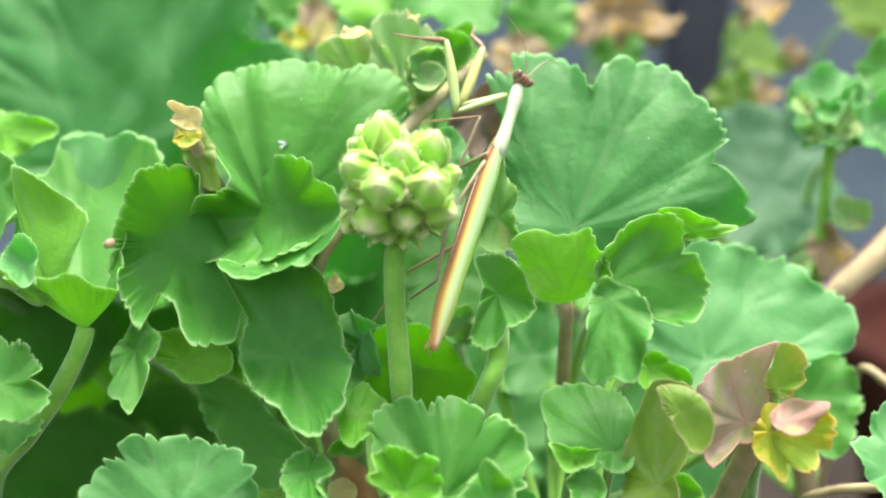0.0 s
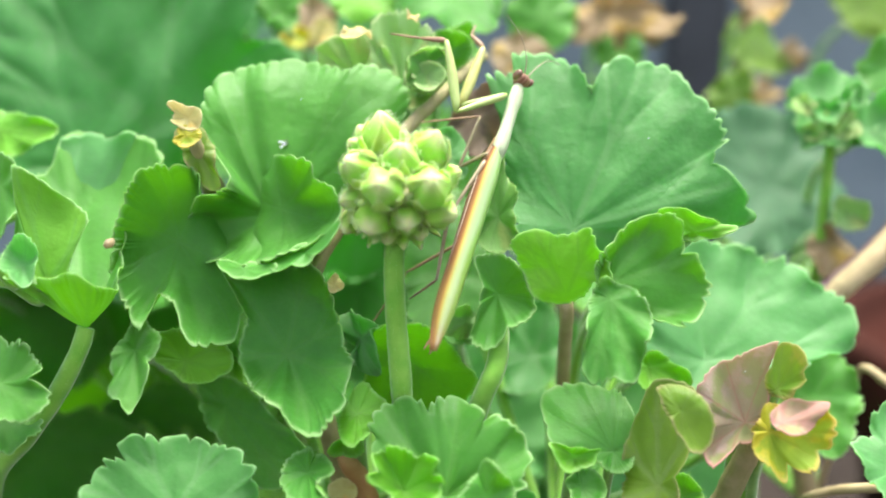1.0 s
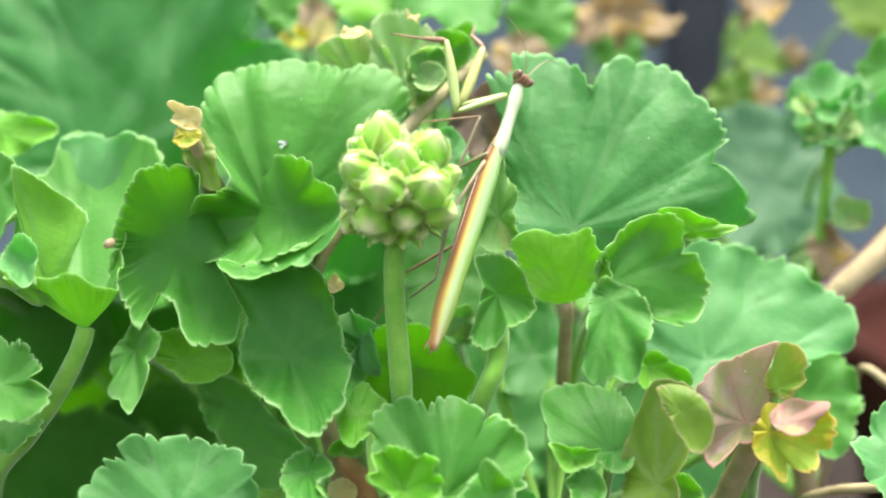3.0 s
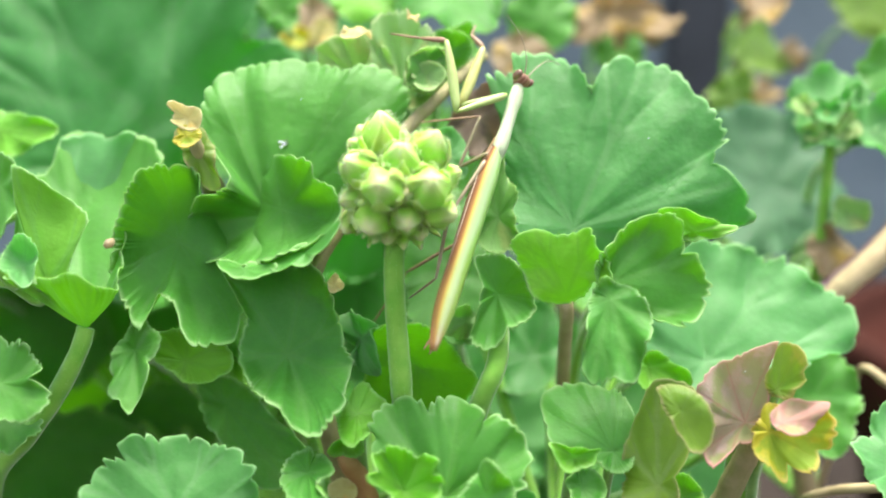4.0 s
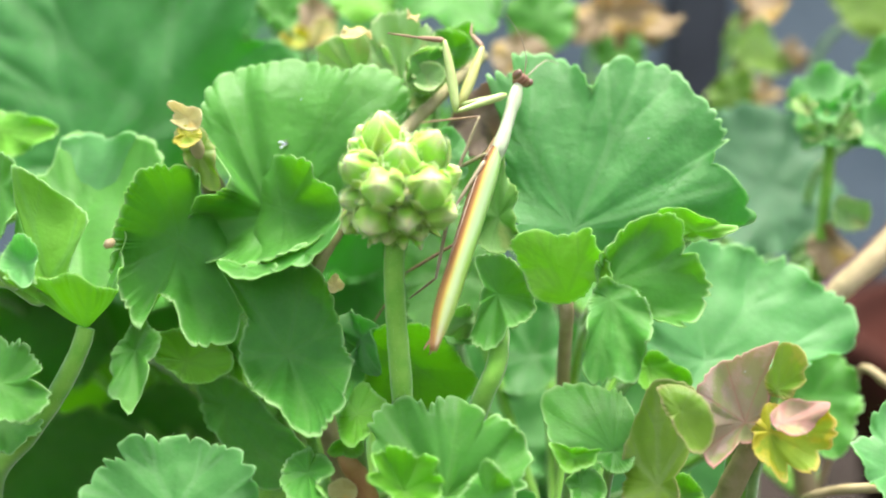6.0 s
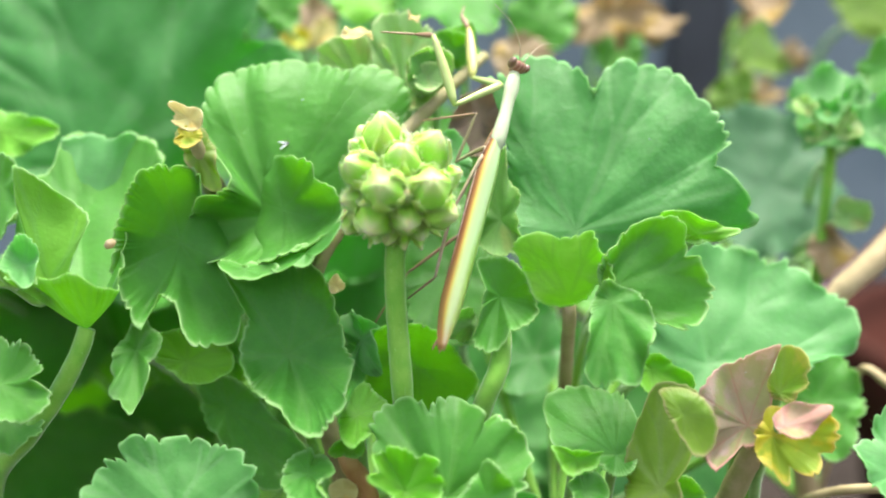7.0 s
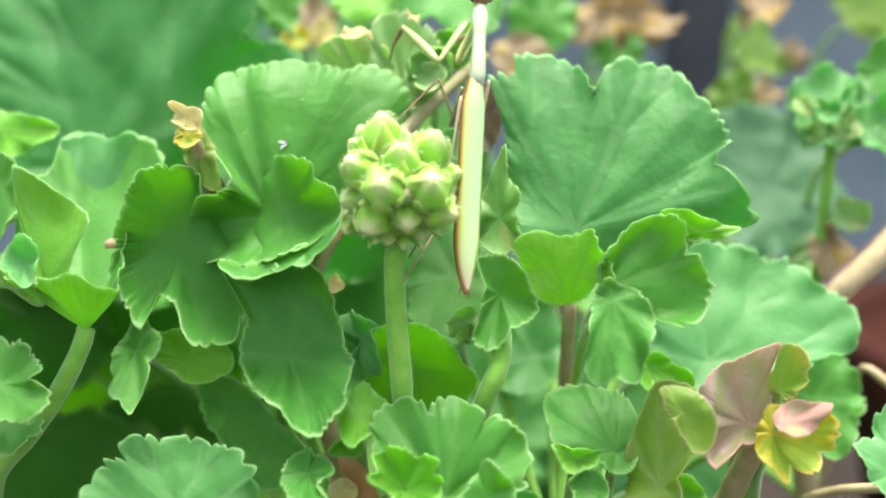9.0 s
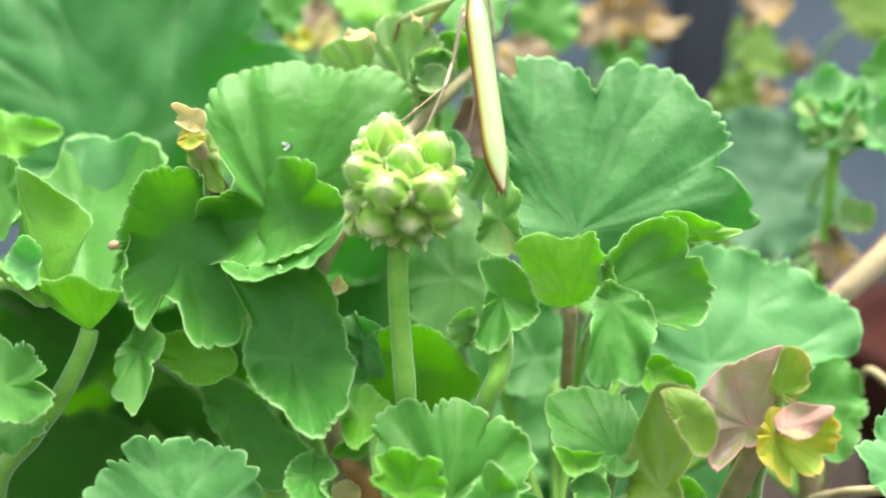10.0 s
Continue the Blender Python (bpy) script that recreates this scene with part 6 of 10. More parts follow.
leaf(back_plant, pose(-0.00419, 0.02392, 0.29077, 78, 0, 0),
     [(-172.2, 2.07, 2, 0.4), (-103.8, 2.74, 2.5, 0.12), (-43.2, 3.54, 2.5, 0.12), (12.8, 5.01, 2, 0.12), (42.1, 4.41, 2, 0.4), (81.8, 3.46, 2, 0.4), (125, 2.76, 2, 0.12)],
     YOUNG, 115, [(-0.00419, 0.0245, 0.29065), (-0.01006, 0.07552, 0.26758), (-0.03114, 0.07648, 0.2175), (-0.05222, 0.05788, 0.17158)], tooth=0.4, pitch=1.8, ruffle=0.5, lump=0.5, n=160, rings=12, down=60, veined=0.3)
# the rolled margin of the ruffled leaf
leaf(mid_plant, pose(-0.0375, -0.0052, 0.25718, 78, 0, 0),
     [(-164.8, 3.22, 0.5, 0.12), (-83.6, 1.76, 2.5, 0.12), (-19.3, 3.94, 3.5, 0.12), (4.8, 6.76, 2.5, 0.12), (14.5, 5.94, 0, 0.12), (15.3, 2.75, -2, 0.12), (143.2, 0.98, -3.5, 0.12), (158.4, 4.49, -5.5, 0.12), (166.8, 6.72, -6.5, 0.12), (175.9, 5.38, -2.5, 0.12)],
     FRESH, 111, tooth=0.1, ruffle=0.03, lump=0.12, dish=1.2, rings=10, n=160, down=60, veined=0.05)
leaf(mid_plant, pose(-0.02594, -0.00507, 0.26021, 78, 0, 0),
     [(-167.2, 7.27, -2, 0.12), (-147.3, 6.58, 3, 0.12), (-136.2, 3.02, 3, 0.12), (-11.8, 2.01, 2.5, 0.12), (25.6, 5.63, 2, 0.12), (36.6, 8, 0.5, 0.12), (43.5, 9.76, -0.5, 0.12), (46.8, 8.38, -2.5, 0.12), (49.3, 5.68, -3.5, 0.12), (71, 1.93, -4, 0.12), (176.6, 3.42, -3.5, 0.12)],
     FRESH, 112, tooth=0.1, ruffle=0.03, lump=0.12, dish=1.2, rings=10, n=180, down=70, veined=0.05)

# ---- foliage deep inside the clump: each leaf a part of the plant behind ----
ROUND_RIMS = [[(a, r * (1 + 0.14 * math.cos(math.radians(a * 3.5 + k * 60))), 4 + 3 * math.sin(math.radians(a * 2 + 50 * k)), 0.3) for a in range(-165, 166, 30)]
              for k, r in enumerate((26, 31, 23, 28))]
deep_meshes = []
for k, rim in enumerate(ROUND_RIMS):
    for mat in (COOL, FRESH):
        me = blade(rim, 200 + k, n=120, rings=9, ruffle=0.9, tooth=0.9, pitch=5)
        me.materials.append(mat)
        deep_meshes.append(me)
rnd = random.Random(11)
for i in range(110):
    x, y, z = rnd.uniform(-0.30, 0.10), rnd.uniform(0.075, 0.30), rnd.uniform(0.03, 0.30)
    z = min(z, 0.27 + 0.10 * (x < -0.02))
    if y < 0.11 and z > 0.2 or x > 0.02 and z > 0.2:
        continue
    d = new("leaf", deep_meshes[i % 8])
    d.parent = back_plant
    d.matrix_basis = Matrix.Translation(-back_plant.location) @ pose(x, y, z, rnd.uniform(15, 75), rnd.uniform(-35, 35), rnd.uniform(-60, 60))

# ---- extra stalks of the plants ----


def stalk_of(owner, name, pts, radii, mat, label="", knob=0.05, sides=12, down=0):
    here = owner.location
    return part(name, tube([Vector(p) - here for p in pts], [r * MM for r in radii], sides, 8, knob, len(pts), down), mat, owner, label)


stalk_of(mid_plant, "woody_shoot", [(0.00896, 0.04213, 0.29467), (0.00376, 0.03412, 0.29065), (-0.00166, 0.02797, 0.28577), (-0.00801, 0.02062, 0.28006), (-0.01631, 0.01216, 0.26911), (-0.02033, 0.00878, 0.26284), (-0.0254, 0.00485, 0.25396), (-0.02809, 0.00989, 0.23918), (-0.01995, 0.01578, 0.19957)], [1.1, 1.2, 1.3, 1.4, 1.4, 1.4, 1.6, 2.0, 2.4], TAN, "pinkish tan shoot")
stalk_of(far_plant, "woody_shoot", [(0.111, 0.05241, 0.25646), (0.09968, 0.04825, 0.24651), (0.09177, 0.04674, 0.23942), (0.08293, 0.04977, 0.22478), (0.09657, 0.07181, 0.17459)], [3.2, 3.0, 2.8, 2.6, 3.0], STRAW, "yellow shoot")
stalk_of(far_plant, "woody_shoot", [(0.11604, 0.05944, 0.26067), (0.10313, 0.0548, 0.24849), (0.09303, 0.05298, 0.23993), (0.08408, 0.05446, 0.22763), (0.09747, 0.07399, 0.17523)], [2.6, 2.4, 2.2, 2.0, 2.4], PURPLE, "dull purple shoot")
stalk_of(mid_plant, "woody_shoot", [(-0.0209, -0.00021, 0.22053), (-0.0182, -0.00114, 0.21614), (-0.0153, 0.00108, 0.20735), (-0.01765, 0.0151, 0.18675)], [1.6, 2.2, 2.4, 2.2], RUST, "orange-brown shoot")
stalk_of(right_plant, "woody_shoot", [(0.0599, -0.01088, 0.22804), (0.05827, -0.01, 0.22259), (0.05591, -0.00594, 0.2128), (0.05365, 0.00079, 0.19639), (0.05589, 0.00746, 0.15078)], [1.8, 2.3, 2.6, 2.8, 2.8], TAN, "olive tan shoot under the pink leaf")
stalk_of(far_plant, "dry_twig", [(0.09696, 0.00015, 0.2126), (0.08934, 0.00362, 0.20968), (0.08272, 0.01097, 0.20579), (0.07913, 0.02177, 0.1989), (0.09732, 0.07166, 0.17386)], [1.0, 1.1, 1.0, 0.8, 1.0], STRAW, "straw-coloured dry twig")
stalk_of(far_plant, "dry_twig", [(0.10889, 0.03228, 0.21946), (0.10135, 0.03472, 0.22131), (0.09632, 0.03929, 0.22361), (0.09773, 0.05077, 0.21028), (0.09806, 0.07212, 0.17605)], [1.2, 1.2, 0.9, 0.7, 0.8], STRAW, "straw-coloured dry twig")

# dried stipule and withered flower scraps beside the ruffled leaf
DRY_RIM = [(-160, 3, 0.6, 0.2), (-110, 4, 1.2, 0.3), (-60, 3.4, 0.4, 0.3), (-10, 5.0, 1.4, 0.2), (40, 4.2, 1.6, 0.1), (90, 6.2, 0.6, 0.2), (140, 4.0, 1.3, 0.1)]
leaf(mid_plant, pose(*(-0.02126, 0.0005, 0.25273), 80, 10, 20), DRY_RIM, CREAM, 74, tooth=0.5, ruffle=0.6, n=72, rings=8, scale=0.4)
stalk_of(mid_plant, "dry_stalk", [(-0.04866, 0.00565, 0.28178), (-0.04764, 0.01135, 0.27493), (-0.04863, 0.02612, 0.26743), (-0.05063, 0.04948, 0.25231)], [1.2, 1.9, 2.3, 1.6], TAN, "brown withered stalk", 0.12)
stalk_of(mid_plant, "dry_tip", [(-0.06284, -0.00264, 0.26199), (-0.06294, -0.00469, 0.26198), (-0.06358, -0.0048, 0.26146)], [0.7, 0.9, 0.5], DRY, "dried pinkish stalk tip", 0.1)

# ---- the closed bud cluster on its stalk ----
BUD, bt, bb = material("bud_skin")
bcol = mixed(bt, ranged(bt, noised(bt, 300, 3), 0.3, 0.7), (0.240, 0.540, 0.030), (0.360, 0.630, 0.075))
bcol = mixed(bt, ranged(bt, noised(bt, 170, 3, 0.6), 0.54, 0.72, 0, 0.35), bcol, (0.270, 0.330, 0.050))
bcol = mixed(bt, ranged(bt, attribute(bt, "along"), 0.70, 0.96, 0, 0.6), bcol, (0.76, 0.60, 0.46))
bcol = mixed(bt, ranged(bt, attribute(bt, "sepal"), 0.3, 0.7, 0, 0.4), bcol, (0.330, 0.560, 0.070))
bcol = mixed(bt, ranged(bt, attribute(bt, "sepal"), 0.90, 1.0, 0, 0.5), bcol, (0.58, 0.70, 0.28))
bt.links.new(bcol, bb.inputs["Base Color"])
bb.inputs["Roughness"].default_value = 0.78
bb.inputs["Specular IOR Level"].default_value = 0.2
bb.inputs["Sheen Weight"].default_value = 0.12
bb.inputs["Sheen Roughness"].default_value = 0.6
bb.inputs["Subsurface Weight"].default_value = 0.8
bb.inputs["Subsurface Scale"].default_value = 0.002
bb.inputs["Subsurface Radius"].default_value = (0.6, 1.0, 0.25)
bt.links.new(bumped(bt, noised(bt, 900, 3), 0.6, 0.0004, bumped(bt, noised(bt, 260, 3), 0.6, 0.0009)), bb.inputs["Normal"])
glow = bt.nodes.new("ShaderNodeBsdfTranslucent")  # light soaks through the thin sepals
glow.inputs[0].default_value = (0.58, 0.88, 0.34, 1)
soak = bt.nodes.new("ShaderNodeMixShader")
soak.inputs[0].default_value = 0.25
bt.links.new(bb.outputs[0], soak.inputs[1])
bt.links.new(glow.outputs[0], soak.inputs[2])
bt.links.new(soak.outputs[0], bt.nodes["Material Output"].inputs[0])


def bud_girth(u):
    """How far a bud bulges, from its foot at 0 to its point at 1."""
    return math.sin(math.pi * (0.10 + 0.87 * u)) ** 0.66 * (1.0 if u < 0.55 else 1 - 0.34 * ((u - 0.55) / 0.45) ** 1.3)


def bud_mesh(seed):
    """A pointed, five-ribbed bud, 1 mm in radius, wrapped in five keeled sepals whose tips stand off; grows along z."""
    rng = random.Random(seed)
    verts, faces, along, sep = [], [], [], []
    sides, rows = 30, 16
    lean = rng.uniform(-0.12, 0.12), rng.uniform(-0.12, 0.12)
    for i in range(rows + 1):
        u = i / rows
        r = bud_girth(u)
        z = -1.15 + 2.45 * u
        for k in range(sides):
            a = 2 * math.pi * k / sides
            rr = r * (0.95 + 0.09 * math.cos(5 * a) + 0.03 * math.sin(3 * a + seed))
            verts.append((rr * math.cos(a) + lean[0] * u * u, rr * math.sin(a) + lean[1] * u * u, z))
            along.append(u)
            sep.append(0)
    for i in range(rows):
        for k in range(sides):
            j = (k + 1) % sides
            faces.append((i * sides + k, i * sides + j, (i + 1) * sides + j, (i + 1) * sides + k))
    faces.append(tuple(range(rows * sides, (rows + 1) * sides)))
    for s in range(5):
        a0 = 2 * math.pi * s / 5 + rng.uniform(-0.2, 0.2)
        reach = rng.uniform(0.55, 0.92)
        flare = rng.uniform(0.02, 0.2)
        twist = rng.uniform(-0.25, 0.25)
        base = len(verts)
        for lay in (0, 1):
            for i in range(11):
                u = i / 10
                zz = u * reach
                wide = 0.62 * math.sin(math.pi * (0.28 + 0.72 * u)) ** 0.8 + 0.02
                for k in range(7):
                    f = (k - 3) / 3
                    a = a0 + f * wide + twist * u * u
                    rr = bud_girth(zz) * 1.0 + 0.035 + flare * u ** 3 * (1 - 0.4 * abs(f)) + 0.07 * (1 - abs(f)) ** 2 - 0.03 * lay
                    verts.append((rr * math.cos(a) + lean[0] * zz * zz, rr * math.sin(a) + lean[1] * zz * zz, -1.15 + 2.45 * zz + 0.06 * u * u))
                    along.append(zz * 0.55)
                    sep.append(0.75 + 0.25 * max(abs(f) ** 2, u ** 3))
        for i in range(10):
            for k in range(6):
                q = base + i * 7 + k
                faces.append((q, q + 1, q + 8, q + 7))
                faces.append((q + 77, q + 84, q + 85, q + 78))
        ring = [i * 7 for i in range(11)] + [70 + k for k in range(1, 7)] + [i * 7 + 6 for i in range(9, -1, -1)]
        faces += [(base + p, base + q, base + q + 77, base + p + 77) for p, q in zip(ring, ring[1:])]
    for q in range(420):
        a, u = rng.uniform(0, 2 * math.pi), rng.uniform(0.06, 0.97)
        r = bud_girth(u) + 0.08
        root = Vector((r * math.cos(a) + lean[0] * u * u, r * math.sin(a) + lean[1] * u * u, -1.15 + 2.45 * u))
        tip = root + Vector((math.cos(a) + rng.uniform(-0.5, 0.5), math.sin(a) + rng.uniform(-0.5, 0.5), rng.uniform(-0.2, 0.7))) * rng.uniform(0.10, 0.24)
        across = Vector((-math.sin(a), math.cos(a), 0)) * 0.010
        k = len(verts)
        verts += [root - across, root + across, root + Vector((0, 0, 0.02)), tip]
        faces += [(k, k + 1, k + 3), (k + 1, k + 2, k + 3), (k + 2, k, k + 3)]
        along += [0.5] * 4
        sep += [1.0] * 4
    verts = [Vector(v) * MM for v in verts]
    return sheet("bud", verts, faces, (("along", along), ("sepal", sep)))


stalk_of(mid_plant, "flower_stalk", [(-0.00869, -0.00202, 0.26492), (-0.00933, -0.00358, 0.25758), (-0.00883, -0.00507, 0.24577), (-0.00782, -0.00608, 0.23142), (-0.00782, -9e-05, 0.2115), (-0.01765, 0.01485, 0.18555)], [1.9, 2.0, 2.05, 2.15, 2.3, 2.4], STALK, "thick downy green flower stalk", down=900)
head_at = Vector((-0.00869, -0.00146, 0.26755))
cup = loft([(-4, 0, 0, 1.6, 1.6), (-2, 0, 0, 3.0, 3.0), (0, 0, 0, 4.6, 4.6), (2.5, 0, 0, 5.0, 5.0), (5.5, 0, 0, 3.6, 3.6), (7, 0, 0, 1.0, 1.0)], 18)
flower_head = part("flower_head", cup, BUD, mid_plant, "tight cluster of closed green buds",
                   Matrix.Translation(head_at - mid_plant.location) @ pose(0, 0, 0, 90, 0, 0))
bud_kinds = [bud_mesh(s) for s in range(5)]
for k_mesh in bud_kinds:
    k_mesh.materials.append(BUD)
BUDS = [
    ((-0.01133, -0.00357, 0.28167), (-0.12, -0.31, 0.94), 4.30),
    ((-0.00739, -0.00941, 0.27826), (0.05, -0.69, 0.72), 3.90),
    ((-0.00270, -0.00613, 0.27927), (0.47, -0.42, 0.78), 4.10),
    ((-0.01515, -0.00872, 0.27671), (-0.55, -0.67, 0.50), 3.70),
    ((-0.01063, -0.01542, 0.27404), (-0.10, -0.95, 0.30), 4.00),
    ((-0.00243, -0.01340, 0.27392), (0.12, -0.84, 0.53), 4.20),
    ((-0.00103, -0.01031, 0.26925), (0.75, -0.65, -0.17), 3.50),
    ((-0.01272, -0.01152, 0.26832), (-0.25, -0.86, -0.43), 3.80),
    ((-0.01581, -0.00786, 0.27113), (-0.75, -0.66, 0.04), 3.00),
    ((-0.00695, -0.01244, 0.26880), (0.10, -0.94, -0.32), 3.20),
    ((0.00096, -0.00204, 0.27445), (0.91, -0.26, 0.33), 2.30),
    ((-0.01563, -0.00098, 0.27944), (-0.64, -0.28, 0.71), 2.30),
    ((-0.00691, -0.01254, 0.27316), (0.15, -0.97, 0.21), 2.90),
    ((-0.00913, 0.00404, 0.27902), (0.00, 0.21, 0.98), 3.40),
    ((-0.01443, 0.00232, 0.28054), (-0.53, 0.07, 0.85), 2.80),
    ((-0.00205, 0.00120, 0.27527), (0.84, 0.01, 0.54), 3.00),
    ((-0.00462, -0.00698, 0.26566), (0.30, -0.66, -0.69), 2.40),
    ((-0.00991, -0.00613, 0.26486), (-0.10, -0.67, -0.73), 2.60),
    ((-0.01683, -0.00479, 0.26632), (-0.56, -0.55, -0.62), 2.40),
]
head_back = flower_head.matrix_basis.inverted() @ Matrix.Translation(-mid_plant.location)
for i, (spot, way, size) in enumerate(BUDS):
    b = new("bud", bud_kinds[i % 5])
    b.parent = flower_head
    turn = Vector(way).to_track_quat("Z", "Y").to_matrix().to_4x4() @ pose(0, 0, 0, 0, 0, 47 * i)
    b.matrix_basis = head_back @ Matrix.Translation(spot) @ turn @ Matrix.Diagonal((size * 0.96, size * 0.96, size * 0.96, 1))
# bracts under the cluster
for i in range(9):
    a = 40 * i
    spread = Matrix.Translation(head_at - Vector((0, 0, 0.001))) @ pose(0, 0, 0, 0, 0, a) @ pose(0.0035, 0, 0, 0, 38 + 14 * (i % 3), 0)
    br = new("bract", bud_kinds[i % 5])
    br.parent = flower_head
    br.matrix_basis = head_back @ spread @ pose(0.003, 0, 0, 0, 90, 0) @ Matrix.Diagonal((0.7, 1.5, 2.4, 1))

# ---- tiny things on the leaves ----


def speck(name, label, category, at, size, mat):
    bm = bmesh.new()
    bmesh.ops.create_icosphere(bm, subdivisions=2, radius=1.0)
    for v in bm.verts:
        v.co = Vector((v.co.x * (1 + 0.3 * math.sin(9 * v.co.y)), v.co.y * 0.5, v.co.z * 0.35)) * size * 0.7
    me = bpy.data.meshes.new("speck")
    bm.to_mesh(me)
    bm.free()
    return tagged(part(name, me, mat, None, at=at), label, category)


FLUFF = plain_material("white_fluff", (0.45, 0.50, 0.45), (0.60, 0.62, 0.58), 900, 0.7)
WING_FILM = plain_material("gnat_wing", (0.50, 0.56, 0.50), (0.66, 0.70, 0.66), 900, 0.35, 0.2, 0.0001, 0.6)
GNAT_BODY = plain_material("gnat_body", (0.05, 0.06, 0.05), (0.12, 0.13, 0.11), 900, 0.5, 0.2, 0.0001, 0.5)


def gnat(at):
    """A long-legged gnat 2 mm long, wings spread back; lies along x on a surface whose normal is z."""
    ob = tagged(part("gnat", loft([(-1.0, 0, 0.35, 0.03, 0.03), (-0.6, 0, 0.38, 0.12, 0.11), (0.1, 0, 0.40, 0.15, 0.14), (0.5, 0, 0.42, 0.19, 0.19), (0.8, 0, 0.40, 0.12, 0.12), (0.95, 0, 0.38, 0.05, 0.05)], 8), GNAT_BODY, None, at=at),
                "tiny pale-winged gnat sitting on a leaf", "insect")
    for sx in (-1, 1):
        wing = loft([(-1.15, sx * 0.75, 0.55, 0.05, 0.012), (-0.9, sx * 0.68, 0.55, 0.16, 0.014), (-0.4, sx * 0.45, 0.55, 0.2, 0.014), (0.1, sx * 0.22, 0.54, 0.12, 0.014), (0.4, sx * 0.1, 0.5, 0.04, 0.014)], 8)
        part("wing", wing, WING_FILM, ob, "clear pale wing")
        for fore in (-0.5, 0.1, 0.8):
            pts = [(sx * 0.0001, 0.0004, 0.0004), (sx * 0.0006, 0.0004 + fore * 0.0006, 0.0006), (sx * 0.0012, 0.0004 + fore * 0.0013, 0.00003)]
            part("leg", tube(pts, [0.00004, 0.000035, 0.00002], 5, 4), GNAT_BODY, ob)
    return ob


gnat(Matrix.Translation((-0.03266, 0.02045, 0.27765)) @ Vector((0.05, -0.88, 0.46)).to_track_quat("Z", "Y").to_matrix().to_4x4() @ pose(0, 0, 0, 0, 0, -75))
speck("fluff_speck", "tiny white fluff speck on a leaf", "fluff", pose(0.04146, 0.01569, 0.27951, 65.8, 4.2, -7.2), 0.00032, FLUFF)
speck("fluff_speck", "tiny white fluff speck on a leaf", "fluff", pose(-0.02940, 0.0249, 0.28650, 62, 0, 0), 0.00032, FLUFF)
speck("fluff_speck", "tiny white fluff speck on a leaf", "fluff", pose(0.05648, -0.0109, 0.23883, 78, 0, 0), 0.00032, FLUFF)

# ---- terracotta pot behind ----


def pot_mesh():
    prof = [(0.062, 0.0), (0.070, 0.002), (0.092, 0.135), (0.100, 0.136), (0.104, 0.140), (0.107, 0.172), (0.105, 0.176), (0.098, 0.176), (0.096, 0.172), (0.090, 0.150), (0.0, 0.150)]
    sides, verts, faces = 48, [], []
    for r, z in prof:
        verts += [(r * math.cos(2 * math.pi * k / sides), r * math.sin(2 * math.pi * k / sides), z) for k in range(sides)]
    for i in range(len(prof) - 1):
        for k in range(sides):
            j = (k + 1) % sides
            faces.append((i * sides + k, i * sides + j, (i + 1) * sides + j, (i + 1) * sides + k))
    faces.append(tuple(range(sides))[::-1])
    return sheet("pot", verts, faces)


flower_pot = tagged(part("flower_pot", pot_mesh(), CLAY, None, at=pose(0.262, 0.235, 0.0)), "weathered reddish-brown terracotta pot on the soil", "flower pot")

# ---- the mantis ----


def wing_material():
    m, t, b = material("wing_cover")
    side = attribute(t, "margin")
    c = mixed(t, ranged(t, side, 0.07, 0.09), (0.050, 0.022, 0.012), mixed(t, ranged(t, attribute(t, "along"), 0.35, 0.75), (0.66, 0.56, 0.45), (0.085, 0.035, 0.016)))
    c = mixed(t, ranged(t, side, 0.11, 0.13), c, (0.120, 0.045, 0.022))
    c = mixed(t, ranged(t, side, 0.16, 0.25), c, (0.220, 0.100, 0.032))
    c = mixed(t, ranged(t, side, 0.25, 0.34), c, (0.330, 0.220, 0.048))
    c = mixed(t, ranged(t, side, 0.34, 0.44), c, (0.300, 0.350, 0.050))
    c = mixed(t, ranged(t, side, 0.46, 0.64), c, (0.215, 0.360, 0.040))
    c = mixed(t, ranged(t, side, 0.65, 1.0), c, (0.200, 0.380, 0.065))
    c = mixed(t, ranged(t, attribute(t, "along"), 0.45, 0.9, 0, 0.25), c, (0.360, 0.290, 0.045))
    c = mixed(t, ranged(t, attribute(t, "along"), 0.86, 1.0, 0, 0.85), c, (0.34, 0.17, 0.065))
    c = mixed(t, ranged(t, noised(t, 700, 4), 0.4, 0.75, 0, 0.22), c, (0.16, 0.16, 0.05))
    t.links.new(c, b.inputs["Base Color"])
    t.links.new(ranged(t, side, 0.3, 0.55, 0.75, 0.32), b.inputs["Roughness"])
    t.links.new(ranged(t, side, 0.35, 0.6, 0.0, 1.0), b.inputs["Coat Weight"])
    b.inputs["Coat IOR"].default_value = 2.0
    t.links.new(ranged(t, side, 0.3, 0.6, 0.2, 1.0), b.inputs["Specular IOR Level"])
    b.inputs["Coat Roughness"].default_value = 0.3
    wave = t.nodes.new("ShaderNodeTexWave")
    wave.inputs["Scale"].default_value = 320
    wave.inputs["Distortion"].default_value = 2.0
    co = t.nodes.new("ShaderNodeTexCoord")
    t.links.new(co.outputs["Object"], wave.inputs["Vector"])
    t.links.new(bumped(t, wave.outputs[1], 0.05, 0.0002), b.inputs["Normal"])
    return m


